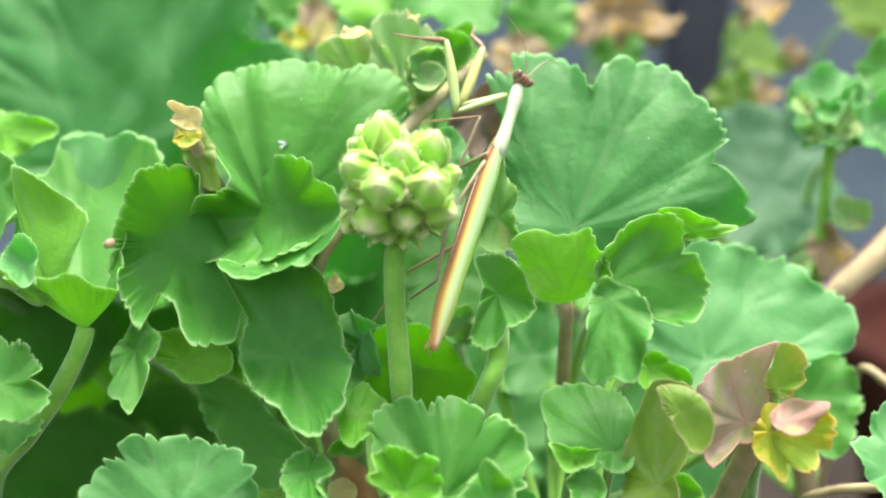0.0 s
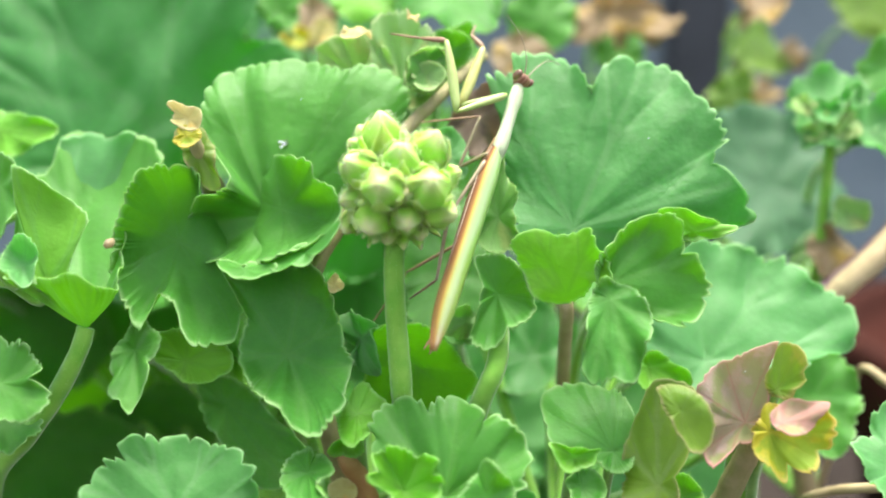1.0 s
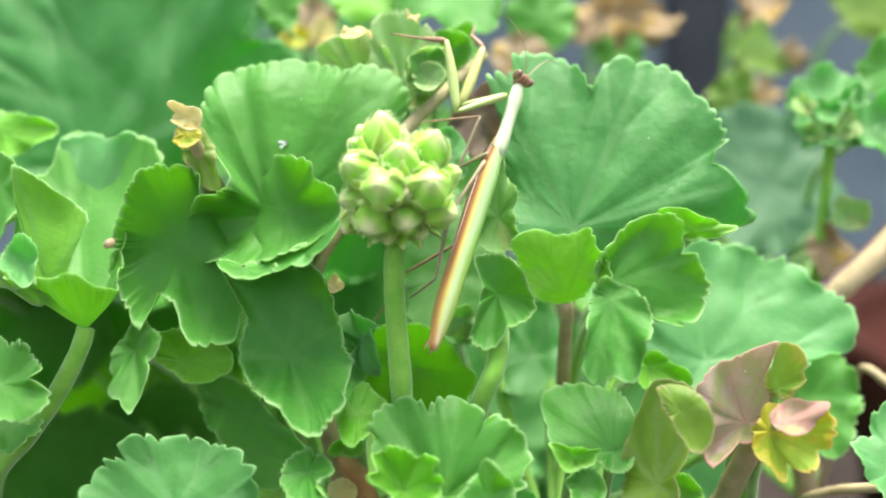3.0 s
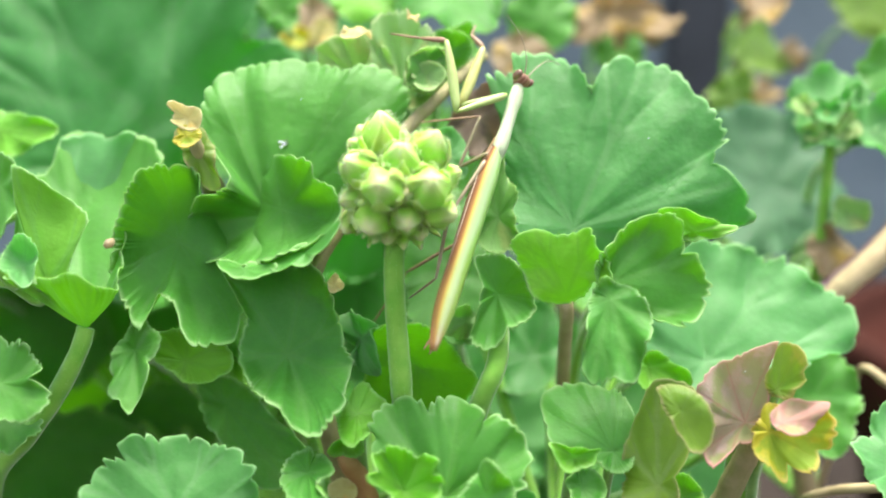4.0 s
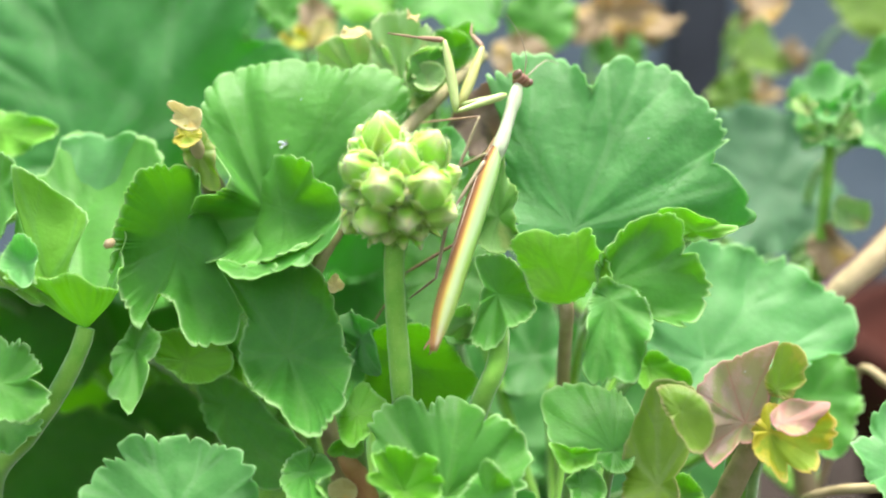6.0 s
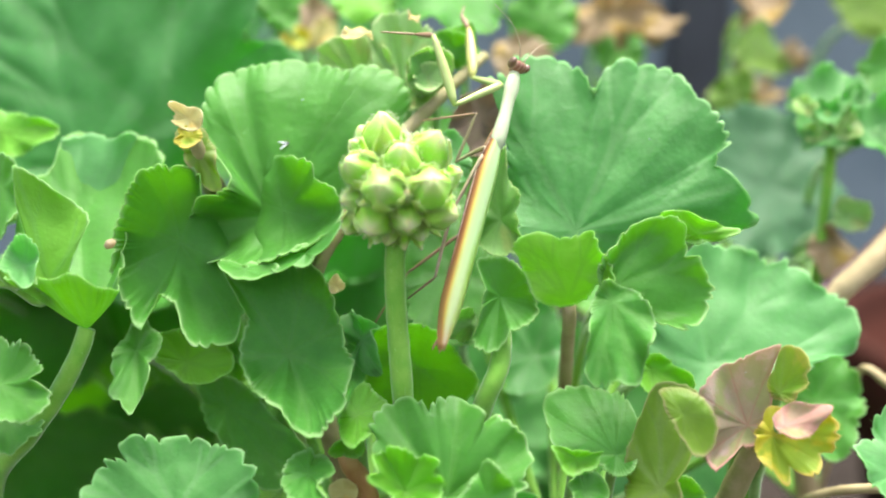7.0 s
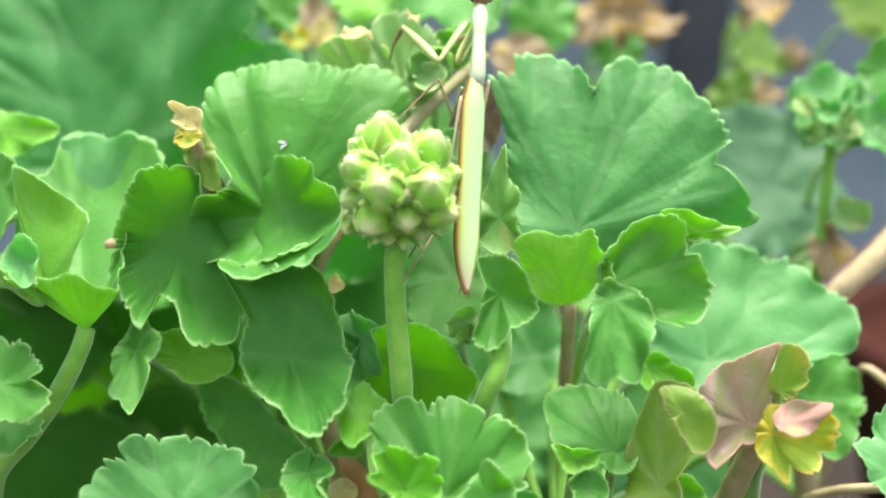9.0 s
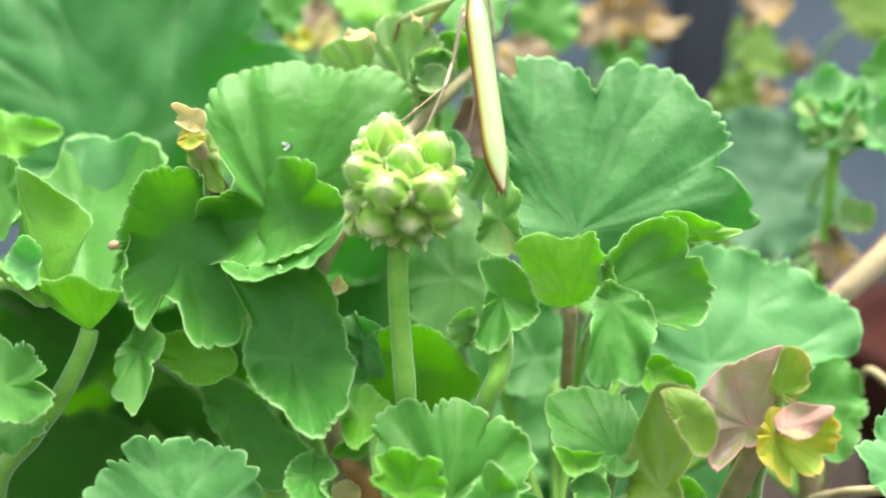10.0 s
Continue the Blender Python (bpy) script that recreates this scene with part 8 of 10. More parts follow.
    walk(near_fore_3, [
        (0, pose(-0.016415, 0.015536, -0.01371, -74.3, 10.1, 41.0)),
        (5.7, pose(-0.016415, 0.015536, -0.01371, -74.3, 10.1, 41.0)),
        (6.8, pose(-0.020772, 0.012598, -0.012304, -74.9, -2.0, 37.6)),
        (6.9, pose(-0.017893, 0.014851, -0.013467, -72.2, 17.4, 43.0)),
        (7, pose(-0.016203, 0.015861, -0.013055, -63.1, 42.4, 53.7)),
        (7.1, pose(-0.017332, 0.017733, -0.011159, -68.1, 9.3, 38.1)),
        (7.2, pose(-0.017808, 0.01957, -0.009448, -69.4, -10.2, 30.3)),
        (7.35, pose(-0.017069, 0.018959, -0.010762, -68.0, -4.2, 32.6)),
        (7.5, pose(-0.016369, 0.01827, -0.012043, -66.3, 2.2, 35.2)),
        (7.65, pose(-0.017367, 0.018675, -0.010216, -66.5, 2.7, 35.4)),
        (7.8, pose(-0.018346, 0.018909, -0.008286, -67.0, 3.2, 35.6)),
        (7.9, pose(-0.01664, 0.01568, -0.012041, -87.7, -2.0, 33.4)),
        (8, pose(-0.015297, 0.011533, -0.014213, -109.8, -4.8, 33.3)),
        (8.125, pose(-0.014717, 0.010405, -0.014281, -113.7, -0.6, 31.8)),
        (8.25, pose(-0.01429, 0.009829, -0.014209, -114.6, 1.1, 31.0)),
        (8.375, pose(-0.015656, 0.016176, -0.013794, -85.9, -6.1, 34.4)),
        (8.5, pose(-0.018102, 0.021762, -0.011797, -58.0, -5.4, 34.4)),
        (8.6, pose(-0.016871, 0.016978, -0.01171, -78.7, -14.8, 28.3)),
        (8.7, pose(-0.016288, 0.011532, -0.011135, -102.1, -20.5, 27.1)),
        (8.85, pose(-0.014651, 0.010101, -0.011751, -99.8, -14.2, 25.7)),
        (9, pose(-0.013372, 0.008608, -0.013903, -99.0, -7.1, 24.5)),
        (9.125, pose(-0.012995, 0.00781, -0.014745, -98.6, -6.7, 24.4)),
        (9.25, pose(-0.012671, 0.007007, -0.015686, -98.3, -6.2, 24.4)),
        (9.375, pose(-0.012416, 0.007796, -0.016268, -94.1, -8.1, 24.7)),
        (9.5, pose(-0.012194, 0.008387, -0.016798, -90.8, -9.6, 24.8)),
        (9.625, pose(-0.010464, 0.008127, -0.022408, -92.1, -6.6, 24.7)),
        (9.75, pose(-0.010132, 0.004554, -0.023376, -92.9, -4.0, 24.6)),
        (9.875, pose(-0.01098, 0.002344, -0.023517, -93.9, -3.0, 24.6)),
        (10, pose(-0.012124, -0.0003, -0.022778, -95.0, -2.1, 24.5)),
    ])
    walk(far_fore_0, [
        (0, pose(0.000392, 0.011889, -0.002943, -44.6, -2.1, 135.5)),
        (5.7, pose(0.000392, 0.011889, -0.002943, -44.6, -2.1, 135.5)),
        (6.8, pose(0.000392, 0.011889, -0.002943, -50.2, -4.3, 133.3)),
        (6.9, pose(0.000392, 0.011889, -0.002943, -82.7, -9.3, 129.0)),
        (7, pose(0.000392, 0.011889, -0.002943, -98.3, -18.2, 127.8)),
        (7.1, pose(0.000392, 0.011889, -0.002943, -97.0, -12.9, 127.0)),
        (7.2, pose(0.000392, 0.011889, -0.002943, -92.0, -4.7, 126.0)),
        (7.35, pose(0.000392, 0.011889, -0.002943, -86.2, -3.3, 126.0)),
        (7.5, pose(0.000392, 0.011889, -0.002943, -80.0, -1.6, 126.1)),
        (7.65, pose(0.000392, 0.011889, -0.002943, -77.0, -0.7, 126.3)),
        (7.8, pose(0.000392, 0.011889, -0.002943, -73.4, 0.8, 126.6)),
        (7.9, pose(0.000392, 0.011889, -0.002943, -63.3, 4.1, 127.6)),
        (8, pose(0.000392, 0.011889, -0.002943, -45.9, 8.5, 129.8)),
        (8.125, pose(0.000392, 0.011889, -0.002943, -29.6, 12.7, 134.1)),
        (8.25, pose(0.000392, 0.011889, -0.002943, -28.1, 13.8, 136.0)),
        (8.375, pose(0.000392, 0.011889, -0.002943, -32.7, 12.4, 133.4)),
        (8.5, pose(0.000392, 0.011889, -0.002943, -35.9, 10.9, 131.0)),
        (8.6, pose(0.000392, 0.011889, -0.002943, -12.8, 13.1, 134.1)),
        (8.7, pose(0.000392, 0.011889, -0.002943, 1.4, 14.0, 138.2)),
        (8.85, pose(0.000392, 0.011889, -0.002943, -6.9, 13.4, 150.3)),
        (9, pose(0.000392, 0.011889, -0.002943, -29.1, 14.1, 157.3)),
        (9.125, pose(0.000392, 0.011889, -0.002943, -29.1, 14.9, 158.8)),
        (9.25, pose(0.000392, 0.011889, -0.002943, -29.1, 15.5, 159.9)),
        (9.375, pose(0.000392, 0.011889, -0.002943, -34.2, 14.6, 158.4)),
        (9.5, pose(0.000392, 0.011889, -0.002943, -38.0, 13.8, 157.1)),
        (9.625, pose(0.000392, 0.011889, -0.002943, -36.1, 15.6, 159.4)),
        (9.75, pose(0.000392, 0.011889, -0.002943, -34.0, 16.3, 160.4)),
        (9.875, pose(0.000392, 0.011889, -0.002943, -32.8, 15.5, 159.3)),
        (10, pose(0.000392, 0.011889, -0.002943, -31.5, 14.9, 158.2)),
    ])
    walk(far_fore_1, [
        (0, pose(-0.004279, 0.007467, -0.009283, 6.7, 9.0, 4.8)),
        (5.7, pose(-0.004279, 0.007467, -0.009283, 6.7, 9.0, 4.8)),
        (6.8, pose(-0.004173, 0.008312, -0.009866, 1.0, 9.4, 1.1)),
        (6.9, pose(-0.001419, 0.012293, -0.011782, -9.9, 9.4, -1.3)),
        (7, pose(-0.000294, 0.014887, -0.011434, -21.3, 9.4, -1.3)),
        (7.1, pose(6.9e-05, 0.014155, -0.011679, -28.7, 5.5, -11.2)),
        (7.2, pose(0.000204, 0.012669, -0.011939, -38.6, 0.8, -19.5)),
        (7.35, pose(-0.000393, 0.011953, -0.01194, -36.0, 0.9, -19.4)),
        (7.5, pose(-0.001026, 0.011166, -0.011833, -33.4, 1.0, -19.3)),
        (7.65, pose(-0.001314, 0.010767, -0.011741, -27.3, 2.7, -16.7)),
        (7.8, pose(-0.001605, 0.010254, -0.011598, -21.1, 4.1, -14.0)),
        (7.9, pose(-0.002474, 0.00895, -0.010988, -20.6, 3.1, -16.5)),
        (8, pose(-0.003818, 0.007131, -0.009362, -20.6, 2.1, -19.3)),
        (8.125, pose(-0.004566, 0.00572, -0.007294, -26.0, 0.9, -22.6)),
        (8.25, pose(-0.004406, 0.005449, -0.007076, -27.3, 0.6, -23.2)),
        (8.375, pose(-0.004407, 0.0059, -0.007705, -20.7, 3.0, -18.5)),
        (8.5, pose(-0.004473, 0.006333, -0.008142, -15.4, 4.5, -14.3)),
        (8.6, pose(-0.005615, 0.005433, -0.004894, -13.4, 4.0, -16.2)),
        (8.7, pose(-0.005666, 0.005194, -0.002733, -13.9, 3.6, -18.0)),
        (8.85, pose(-0.003831, 0.003975, -0.003995, -19.6, 2.7, -21.7)),
        (9, pose(-0.001662, 0.004198, -0.007209, -31.6, 1.2, -25.8)),
        (9.125, pose(-0.001407, 0.004126, -0.007194, -35.5, 0.7, -26.7)),
        (9.25, pose(-0.001224, 0.004076, -0.007176, -39.5, -0.1, -27.7)),
        (9.375, pose(-0.001171, 0.004469, -0.00785, -59.3, -2.1, -30.2)),
        (9.5, pose(-0.001161, 0.004821, -0.008347, -82.1, -5.4, -32.1)),
        (9.625, pose(-0.00084, 0.004553, -0.008066, -99.9, -11.8, -33.1)),
        (9.75, pose(-0.000784, 0.004362, -0.007794, -130.7, -23.8, -30.8)),
        (9.875, pose(-0.001065, 0.004327, -0.007661, -117.0, -10.8, -41.7)),
        (10, pose(-0.001338, 0.004292, -0.00751, -114.8, 1.2, -47.8)),
    ])
    walk(far_fore_2, [
        (0, pose(-0.005157, 0.020925, -0.007714, -45.9, 9.9, 18.1)),
        (5.7, pose(-0.005157, 0.020925, -0.007714, -45.9, 9.9, 18.1)),
        (6.8, pose(-0.004394, 0.021885, -0.009627, -34.3, -5.0, 4.0)),
        (6.9, pose(-0.001484, 0.025676, -0.014074, -34.0, -0.9, 10.1)),
        (7, pose(-0.000818, 0.02755, -0.016305, -32.8, 3.3, 16.3)),
        (7.1, pose(0.00177, 0.025956, -0.018176, -60.4, -0.3, 10.6)),
        (7.2, pose(0.00363, 0.022707, -0.020416, -88.3, 10.3, 16.7)),
        (7.35, pose(0.003133, 0.022361, -0.019915, -88.7, 7.5, 16.7)),
        (7.5, pose(0.002588, 0.021914, -0.019301, -89.2, 4.9, 16.6)),
        (7.65, pose(0.001861, 0.022412, -0.017959, -88.4, 3.2, 16.6)),
        (7.8, pose(0.001115, 0.022629, -0.016478, -87.8, 1.6, 16.5)),
        (7.9, pose(0.000884, 0.021214, -0.015751, -94.8, 22.2, 17.4)),
        (8, pose(0.000229, 0.019182, -0.01413, -108.2, 53.9, 13.1)),
        (8.125, pose(3.1e-05, 0.017024, -0.013248, -101.6, 42.3, 18.2)),
        (8.25, pose(0.000294, 0.016567, -0.013293, -97.1, 27.4, 21.5)),
        (8.375, pose(-0.000609, 0.018018, -0.012509, -91.6, 15.1, 23.1)),
        (8.5, pose(-0.001508, 0.019085, -0.011739, -86.4, 5.2, 23.4)),
        (8.6, pose(-0.002149, 0.01818, -0.008032, -83.0, 11.1, 23.8)),
        (8.7, pose(-0.001778, 0.01779, -0.005985, -80.0, 17.9, 24.7)),
        (8.85, pose(0.000705, 0.015937, -0.008543, -82.9, 22.9, 25.6)),
        (9, pose(0.003227, 0.014675, -0.014327, -87.1, 32.0, 26.9)),
        (9.125, pose(0.003473, 0.014042, -0.015081, -105.9, 58.5, 29.4)),
        (9.25, pose(0.003654, 0.013341, -0.015819, -113.9, 56.6, 30.4)),
        (9.375, pose(0.002679, 0.010245, -0.019519, -119.3, 51.4, 34.0)),
        (9.5, pose(0.000917, 0.005727, -0.021734, -125.2, 46.8, 37.8)),
        (9.625, pose(0.000182, 0.001092, -0.021155, -108.0, 23.7, 54.1)),
        (9.75, pose(-0.001736, -0.005371, -0.017213, -101.7, -0.2, 61.6)),
        (9.875, pose(-0.003468, -0.001786, -0.019544, -114.2, -5.5, 62.7)),
        (10, pose(-0.005744, 0.000665, -0.01983, -128.6, -8.7, 64.2)),
    ])
    walk(far_fore_3, [
        (0, pose(-0.006561, 0.023547, -0.010695, -7.1, 7.0, -13.6)),
        (5.7, pose(-0.006561, 0.023547, -0.010695, -7.1, 7.0, -13.6)),
        (6.8, pose(-0.004432, 0.025372, -0.011989, -62.1, 9.7, 46.4)),
        (6.9, pose(-0.00206, 0.029121, -0.016427, -53.2, -24.8, 27.4)),
        (7, pose(-0.001936, 0.030913, -0.018582, -25.3, -46.3, 2.2)),
        (7.1, pose(0.001407, 0.028002, -0.021838, -67.3, -34.3, 25.9)),
        (7.2, pose(0.002872, 0.022611, -0.024557, -88.4, -3.9, 37.9)),
        (7.35, pose(0.002578, 0.022296, -0.024089, -93.9, 9.3, 38.2)),
        (7.5, pose(0.002224, 0.021866, -0.023496, -100.2, 27.0, 36.9)),
        (7.65, pose(0.001603, 0.022457, -0.022162, -95.4, 13.3, 39.4)),
        (7.8, pose(0.000959, 0.022753, -0.020685, -91.3, 2.9, 40.4)),
        (7.9, pose(-0.000523, 0.020408, -0.019638, -95.4, 4.5, 40.3)),
        (8, pose(-0.002623, 0.01717, -0.016488, -99.7, 14.9, 39.3)),
        (8.125, pose(-0.002347, 0.015356, -0.016298, -98.8, 10.5, 40.1)),
        (8.25, pose(-0.001306, 0.015379, -0.017003, -95.3, 12.6, 39.8)),
        (8.375, pose(-0.001568, 0.017478, -0.016574, -88.3, 11.2, 39.9)),
        (8.5, pose(-0.001962, 0.019177, -0.015925, -82.2, 11.6, 39.9)),
        (8.6, pose(-0.003093, 0.018325, -0.012134, -83.6, 21.8, 41.4)),
        (8.7, pose(-0.003245, 0.017923, -0.00993, -84.8, 38.7, 43.8)),
        (8.85, pose(-0.000986, 0.015704, -0.012393, -82.1, 21.4, 42.1)),
        (9, pose(0.001145, 0.013854, -0.017894, -82.4, 12.8, 40.9)),
        (9.125, pose(0.00103, 0.01134, -0.017195, -93.2, 16.5, 41.4)),
        (9.25, pose(0.001747, 0.010242, -0.01794, -114.8, 57.3, 37.5)),
        (9.375, pose(0.001453, 0.006931, -0.02181, -119.2, 52.9, 40.8)),
        (9.5, pose(0.000419, 0.002274, -0.024092, -123.0, 49.5, 43.7)),
        (9.625, pose(0.000293, -0.000974, -0.024823, -94.5, 11.5, 65.6)),
        (9.75, pose(-0.00098, -0.005767, -0.021337, -84.5, -4.6, 66.9)),
        (9.875, pose(-0.001767, -0.002251, -0.023369, -106.8, 0.9, 67.4)),
        (10, pose(-0.003161, -3e-05, -0.023084, -132.5, 15.3, 62.9)),
    ])
    walk(near_mid_0, [
        (0, pose(-0.002979, -0.004269, 0.000406, -65.1, -3.0, -73.3)),
        (5.7, pose(-0.002979, -0.004269, 0.000406, -65.1, -3.0, -73.3)),
        (6.8, pose(-0.002979, -0.004269, 0.000406, -64.6, -4.0, -73.7)),
        (6.9, pose(-0.002979, -0.004269, 0.000406, -68.3, -4.2, -73.8)),
        (7, pose(-0.002979, -0.004269, 0.000406, -72.0, -4.5, -73.9)),
        (7.1, pose(-0.002979, -0.004269, 0.000406, -75.2, -8.6, -75.3)),
        (7.2, pose(-0.002979, -0.004269, 0.000406, -79.7, -14.4, -76.9)),
        (7.35, pose(-0.002979, -0.004269, 0.000406, -81.0, -14.2, -76.8)),
        (7.5, pose(-0.002979, -0.004269, 0.000406, -82.4, -14.0, -76.8)),
        (7.65, pose(-0.002979, -0.004269, 0.000406, -82.1, -12.1, -76.5)),
        (7.8, pose(-0.002979, -0.004269, 0.000406, -81.9, -10.4, -76.3)),
        (7.9, pose(-0.002979, -0.004269, 0.000406, -82.2, -13.7, -76.8)),
        (8, pose(-0.002979, -0.004269, 0.000406, -82.6, -17.7, -77.4)),
        (8.125, pose(-0.002979, -0.004269, 0.000406, -84.0, -22.5, -78.0)),
        (8.25, pose(-0.002979, -0.004269, 0.000406, -84.5, -24.9, -78.3)),
        (8.375, pose(-0.002979, -0.004269, 0.000406, -82.7, -21.7, -78.0)),
        (8.5, pose(-0.002979, -0.004269, 0.000406, -81.3, -19.5, -77.7)),
        (8.6, pose(-0.002979, -0.004269, 0.000406, -79.0, -14.5, -76.9)),
        (8.7, pose(-0.002979, -0.004269, 0.000406, -77.1, -10.2, -76.0)),
        (8.85, pose(-0.002979, -0.004269, 0.000406, -79.1, -9.0, -75.8)),
        (9, pose(-0.002979, -0.004269, 0.000406, -81.7, -9.4, -75.8)),
        (9.125, pose(-0.002979, -0.004269, 0.000406, -83.7, -4.9, -75.2)),
        (9.25, pose(-0.002979, -0.004269, 0.000406, -85.6, -0.6, -74.7)),
        (9.375, pose(-0.002979, -0.004269, 0.000406, -86.3, 0.3, -74.6)),
        (9.5, pose(-0.002979, -0.004269, 0.000406, -87.5, 0.2, -74.7)),
        (9.625, pose(-0.002979, -0.004269, 0.000406, -93.5, -20.0, -75.6)),
        (9.75, pose(-0.002979, -0.004269, 0.000406, -111.4, -56.5, -71.8)),
        (9.875, pose(-0.002979, -0.004269, 0.000406, -113.8, -57.0, -71.5)),
        (10, pose(-0.002979, -0.004269, 0.000406, -116.3, -57.5, -71.1)),
    ])
    walk(near_mid_1, [
        (0, pose(0.001802, -0.003402, -0.009991, 26.8, 10.2, 29.2)),
        (5.7, pose(0.001802, -0.003402, -0.009991, 26.8, 10.2, 29.2)),
        (6.8, pose(0.001943, -0.003588, -0.009939, 34.7, 5.9, 37.6)),
        (6.9, pose(0.001319, -0.003846, -0.010227, 36.9, 6.4, 36.9)),
        (7, pose(0.000665, -0.004106, -0.010475, 39.1, 7.0, 36.0)),
        (7.1, pose(0.000285, -0.00512, -0.010563, 33.3, 8.3, 34.4)),
        (7.2, pose(-0.000344, -0.006538, -0.010531, 19.4, 13.9, 25.5)),
        (7.35, pose(-0.000601, -0.00656, -0.010585, 25.8, 11.9, 31.0)),
        (7.5, pose(-0.000868, -0.00661, -0.010629, 29.8, 10.6, 33.9)),
        (7.65, pose(-0.000888, -0.006226, -0.010708, 30.5, 10.6, 33.9)),
        (7.8, pose(-0.000927, -0.005883, -0.01077, 30.8, 10.8, 33.5)),
        (7.9, pose(-0.000848, -0.006539, -0.01064, 27.8, 11.0, 33.2)),
        (8, pose(-0.000778, -0.007315, -0.010438, 24.0, 11.5, 32.1)),
        (8.125, pose(-0.000891, -0.0083, -0.010134, 19.5, 13.8, 26.7)),
        (8.25, pose(-0.000919, -0.008751, -0.009956, 18.4, 14.5, 24.6)),
        (8.375, pose(-0.000667, -0.008079, -0.01017, 23.2, 12.9, 29.3)),
        (8.5, pose(-0.000468, -0.007592, -0.010288, 26.7, 11.4, 32.8)),
        (8.6, pose(-0.000214, -0.006514, -0.010504, 30.2, 10.9, 33.8)),
        (8.7, pose(-6e-06, -0.005568, -0.010602, 33.1, 10.7, 34.2)),
        (8.85, pose(-0.000446, -0.00544, -0.010726, 47.4, 1.4, 48.0)),
        (9, pose(-0.000928, -0.005659, -0.0108, 51.1, -5.1, 54.1)),
        (9.125, pose(-0.001514, -0.004896, -0.010959, 60.2, -11.8, 59.6)),
        (9.25, pose(-0.002099, -0.004146, -0.011036, 67.2, -18.8, 63.8)),
        (9.375, pose(-0.002284, -0.004017, -0.011047, 67.2, -25.9, 67.2)),
        (9.5, pose(-0.002505, -0.004103, -0.011059, 65.9, -32.0, 70.2)),
        (9.625, pose(-0.002679, -0.008239, -0.010358, 73.2, -35.4, 72.1)),
        (9.75, pose(-0.004164, -0.014046, -0.005486, 79.6, -41.9, 74.7)),
        (9.875, pose(-0.004581, -0.014086, -0.005318, 78.7, -49.2, 76.8)),
        (10, pose(-0.004982, -0.014124, -0.005125, 76.5, -57.0, 79.6)),
    ])
    walk(near_mid_2, [
        (0, pose(-0.002239, 0.005628, -0.005098, -70.3, -0.7, 127.4)),
        (5.7, pose(-0.002239, 0.005628, -0.005098, -70.3, -0.7, 127.4)),
        (6.8, pose(-0.003092, 0.003993, -0.003695, -74.0, -1.6, 127.1)),
        (6.9, pose(-0.003384, 0.003653, -0.003635, -74.9, -2.4, 126.8)),
        (7, pose(-0.003681, 0.003322, -0.003565, -75.6, -3.2, 126.6)),
        (7.1, pose(-0.004195, 0.002991, -0.004568, -67.1, -3.0, 126.7)),
        (7.2, pose(-0.004027, 0.003239, -0.006974, -54.3, -2.9, 126.7)),
        (7.35, pose(-0.004863, 0.00247, -0.005884, -49.7, -3.3, 126.4)),
        (7.5, pose(-0.005369, 0.001902, -0.005235, -43.3, -3.8, 126.0)),
        (7.65, pose(-0.005336, 0.002241, -0.005199, -41.2, -3.0, 126.9)),
        (7.8, pose(-0.005281, 0.002604, -0.005217, -37.8, -2.1, 127.9)),
        (7.9, pose(-0.005365, 0.00217, -0.005583, -31.6, -0.1, 130.4)),
        (8, pose(-0.005372, 0.001704, -0.006036, -30.0, 1.5, 133.1)),
        (8.125, pose(-0.004786, 0.001386, -0.006554, -26.7, 0.7, 131.7)),
        (8.25, pose(-0.004475, 0.001135, -0.006577, -29.0, 0.4, 131.1)),
        (8.375, pose(-0.004776, 0.001244, -0.005925, -22.0, 0.5, 131.3)),
        (8.5, pose(-0.004991, 0.001224, -0.005426, -22.2, 1.0, 132.6)),
        (8.6, pose(-0.004653, 0.001998, -0.005059, -27.8, 0.7, 131.9)),
        (8.7, pose(-0.004273, 0.002714, -0.004685, -31.7, 0.1, 130.6)),
        (8.85, pose(-0.005863, -0.000293, -0.002603, -29.2, 2.7, 134.9)),
        (9, pose(-0.006992, -0.002215, -0.002245, -25.6, 4.9, 138.9)),
        (9.125, pose(-0.007229, -0.003809, -0.00158, -25.6, 5.0, 139.0)),
        (9.25, pose(-0.007379, -0.005199, -0.001401, -25.5, 5.1, 139.2)),
        (9.375, pose(-0.007956, -0.006443, -0.001895, -22.1, 7.1, 143.4)),
        (9.5, pose(-0.008557, -0.007592, -0.002514, -12.1, 9.6, 149.7)),
        (9.625, pose(-0.007598, -0.013083, -0.001747, -4.0, 7.8, 142.0)),
        (9.75, pose(-0.007995, -0.020512, 0.002597, 3.0, 7.2, 133.8)),
        (9.875, pose(-0.008561, -0.021563, 0.001758, 1.6, 7.3, 131.0)),
        (10, pose(-0.00913, -0.022511, 0.000728, -0.2, 7.4, 128.0)),
    ])
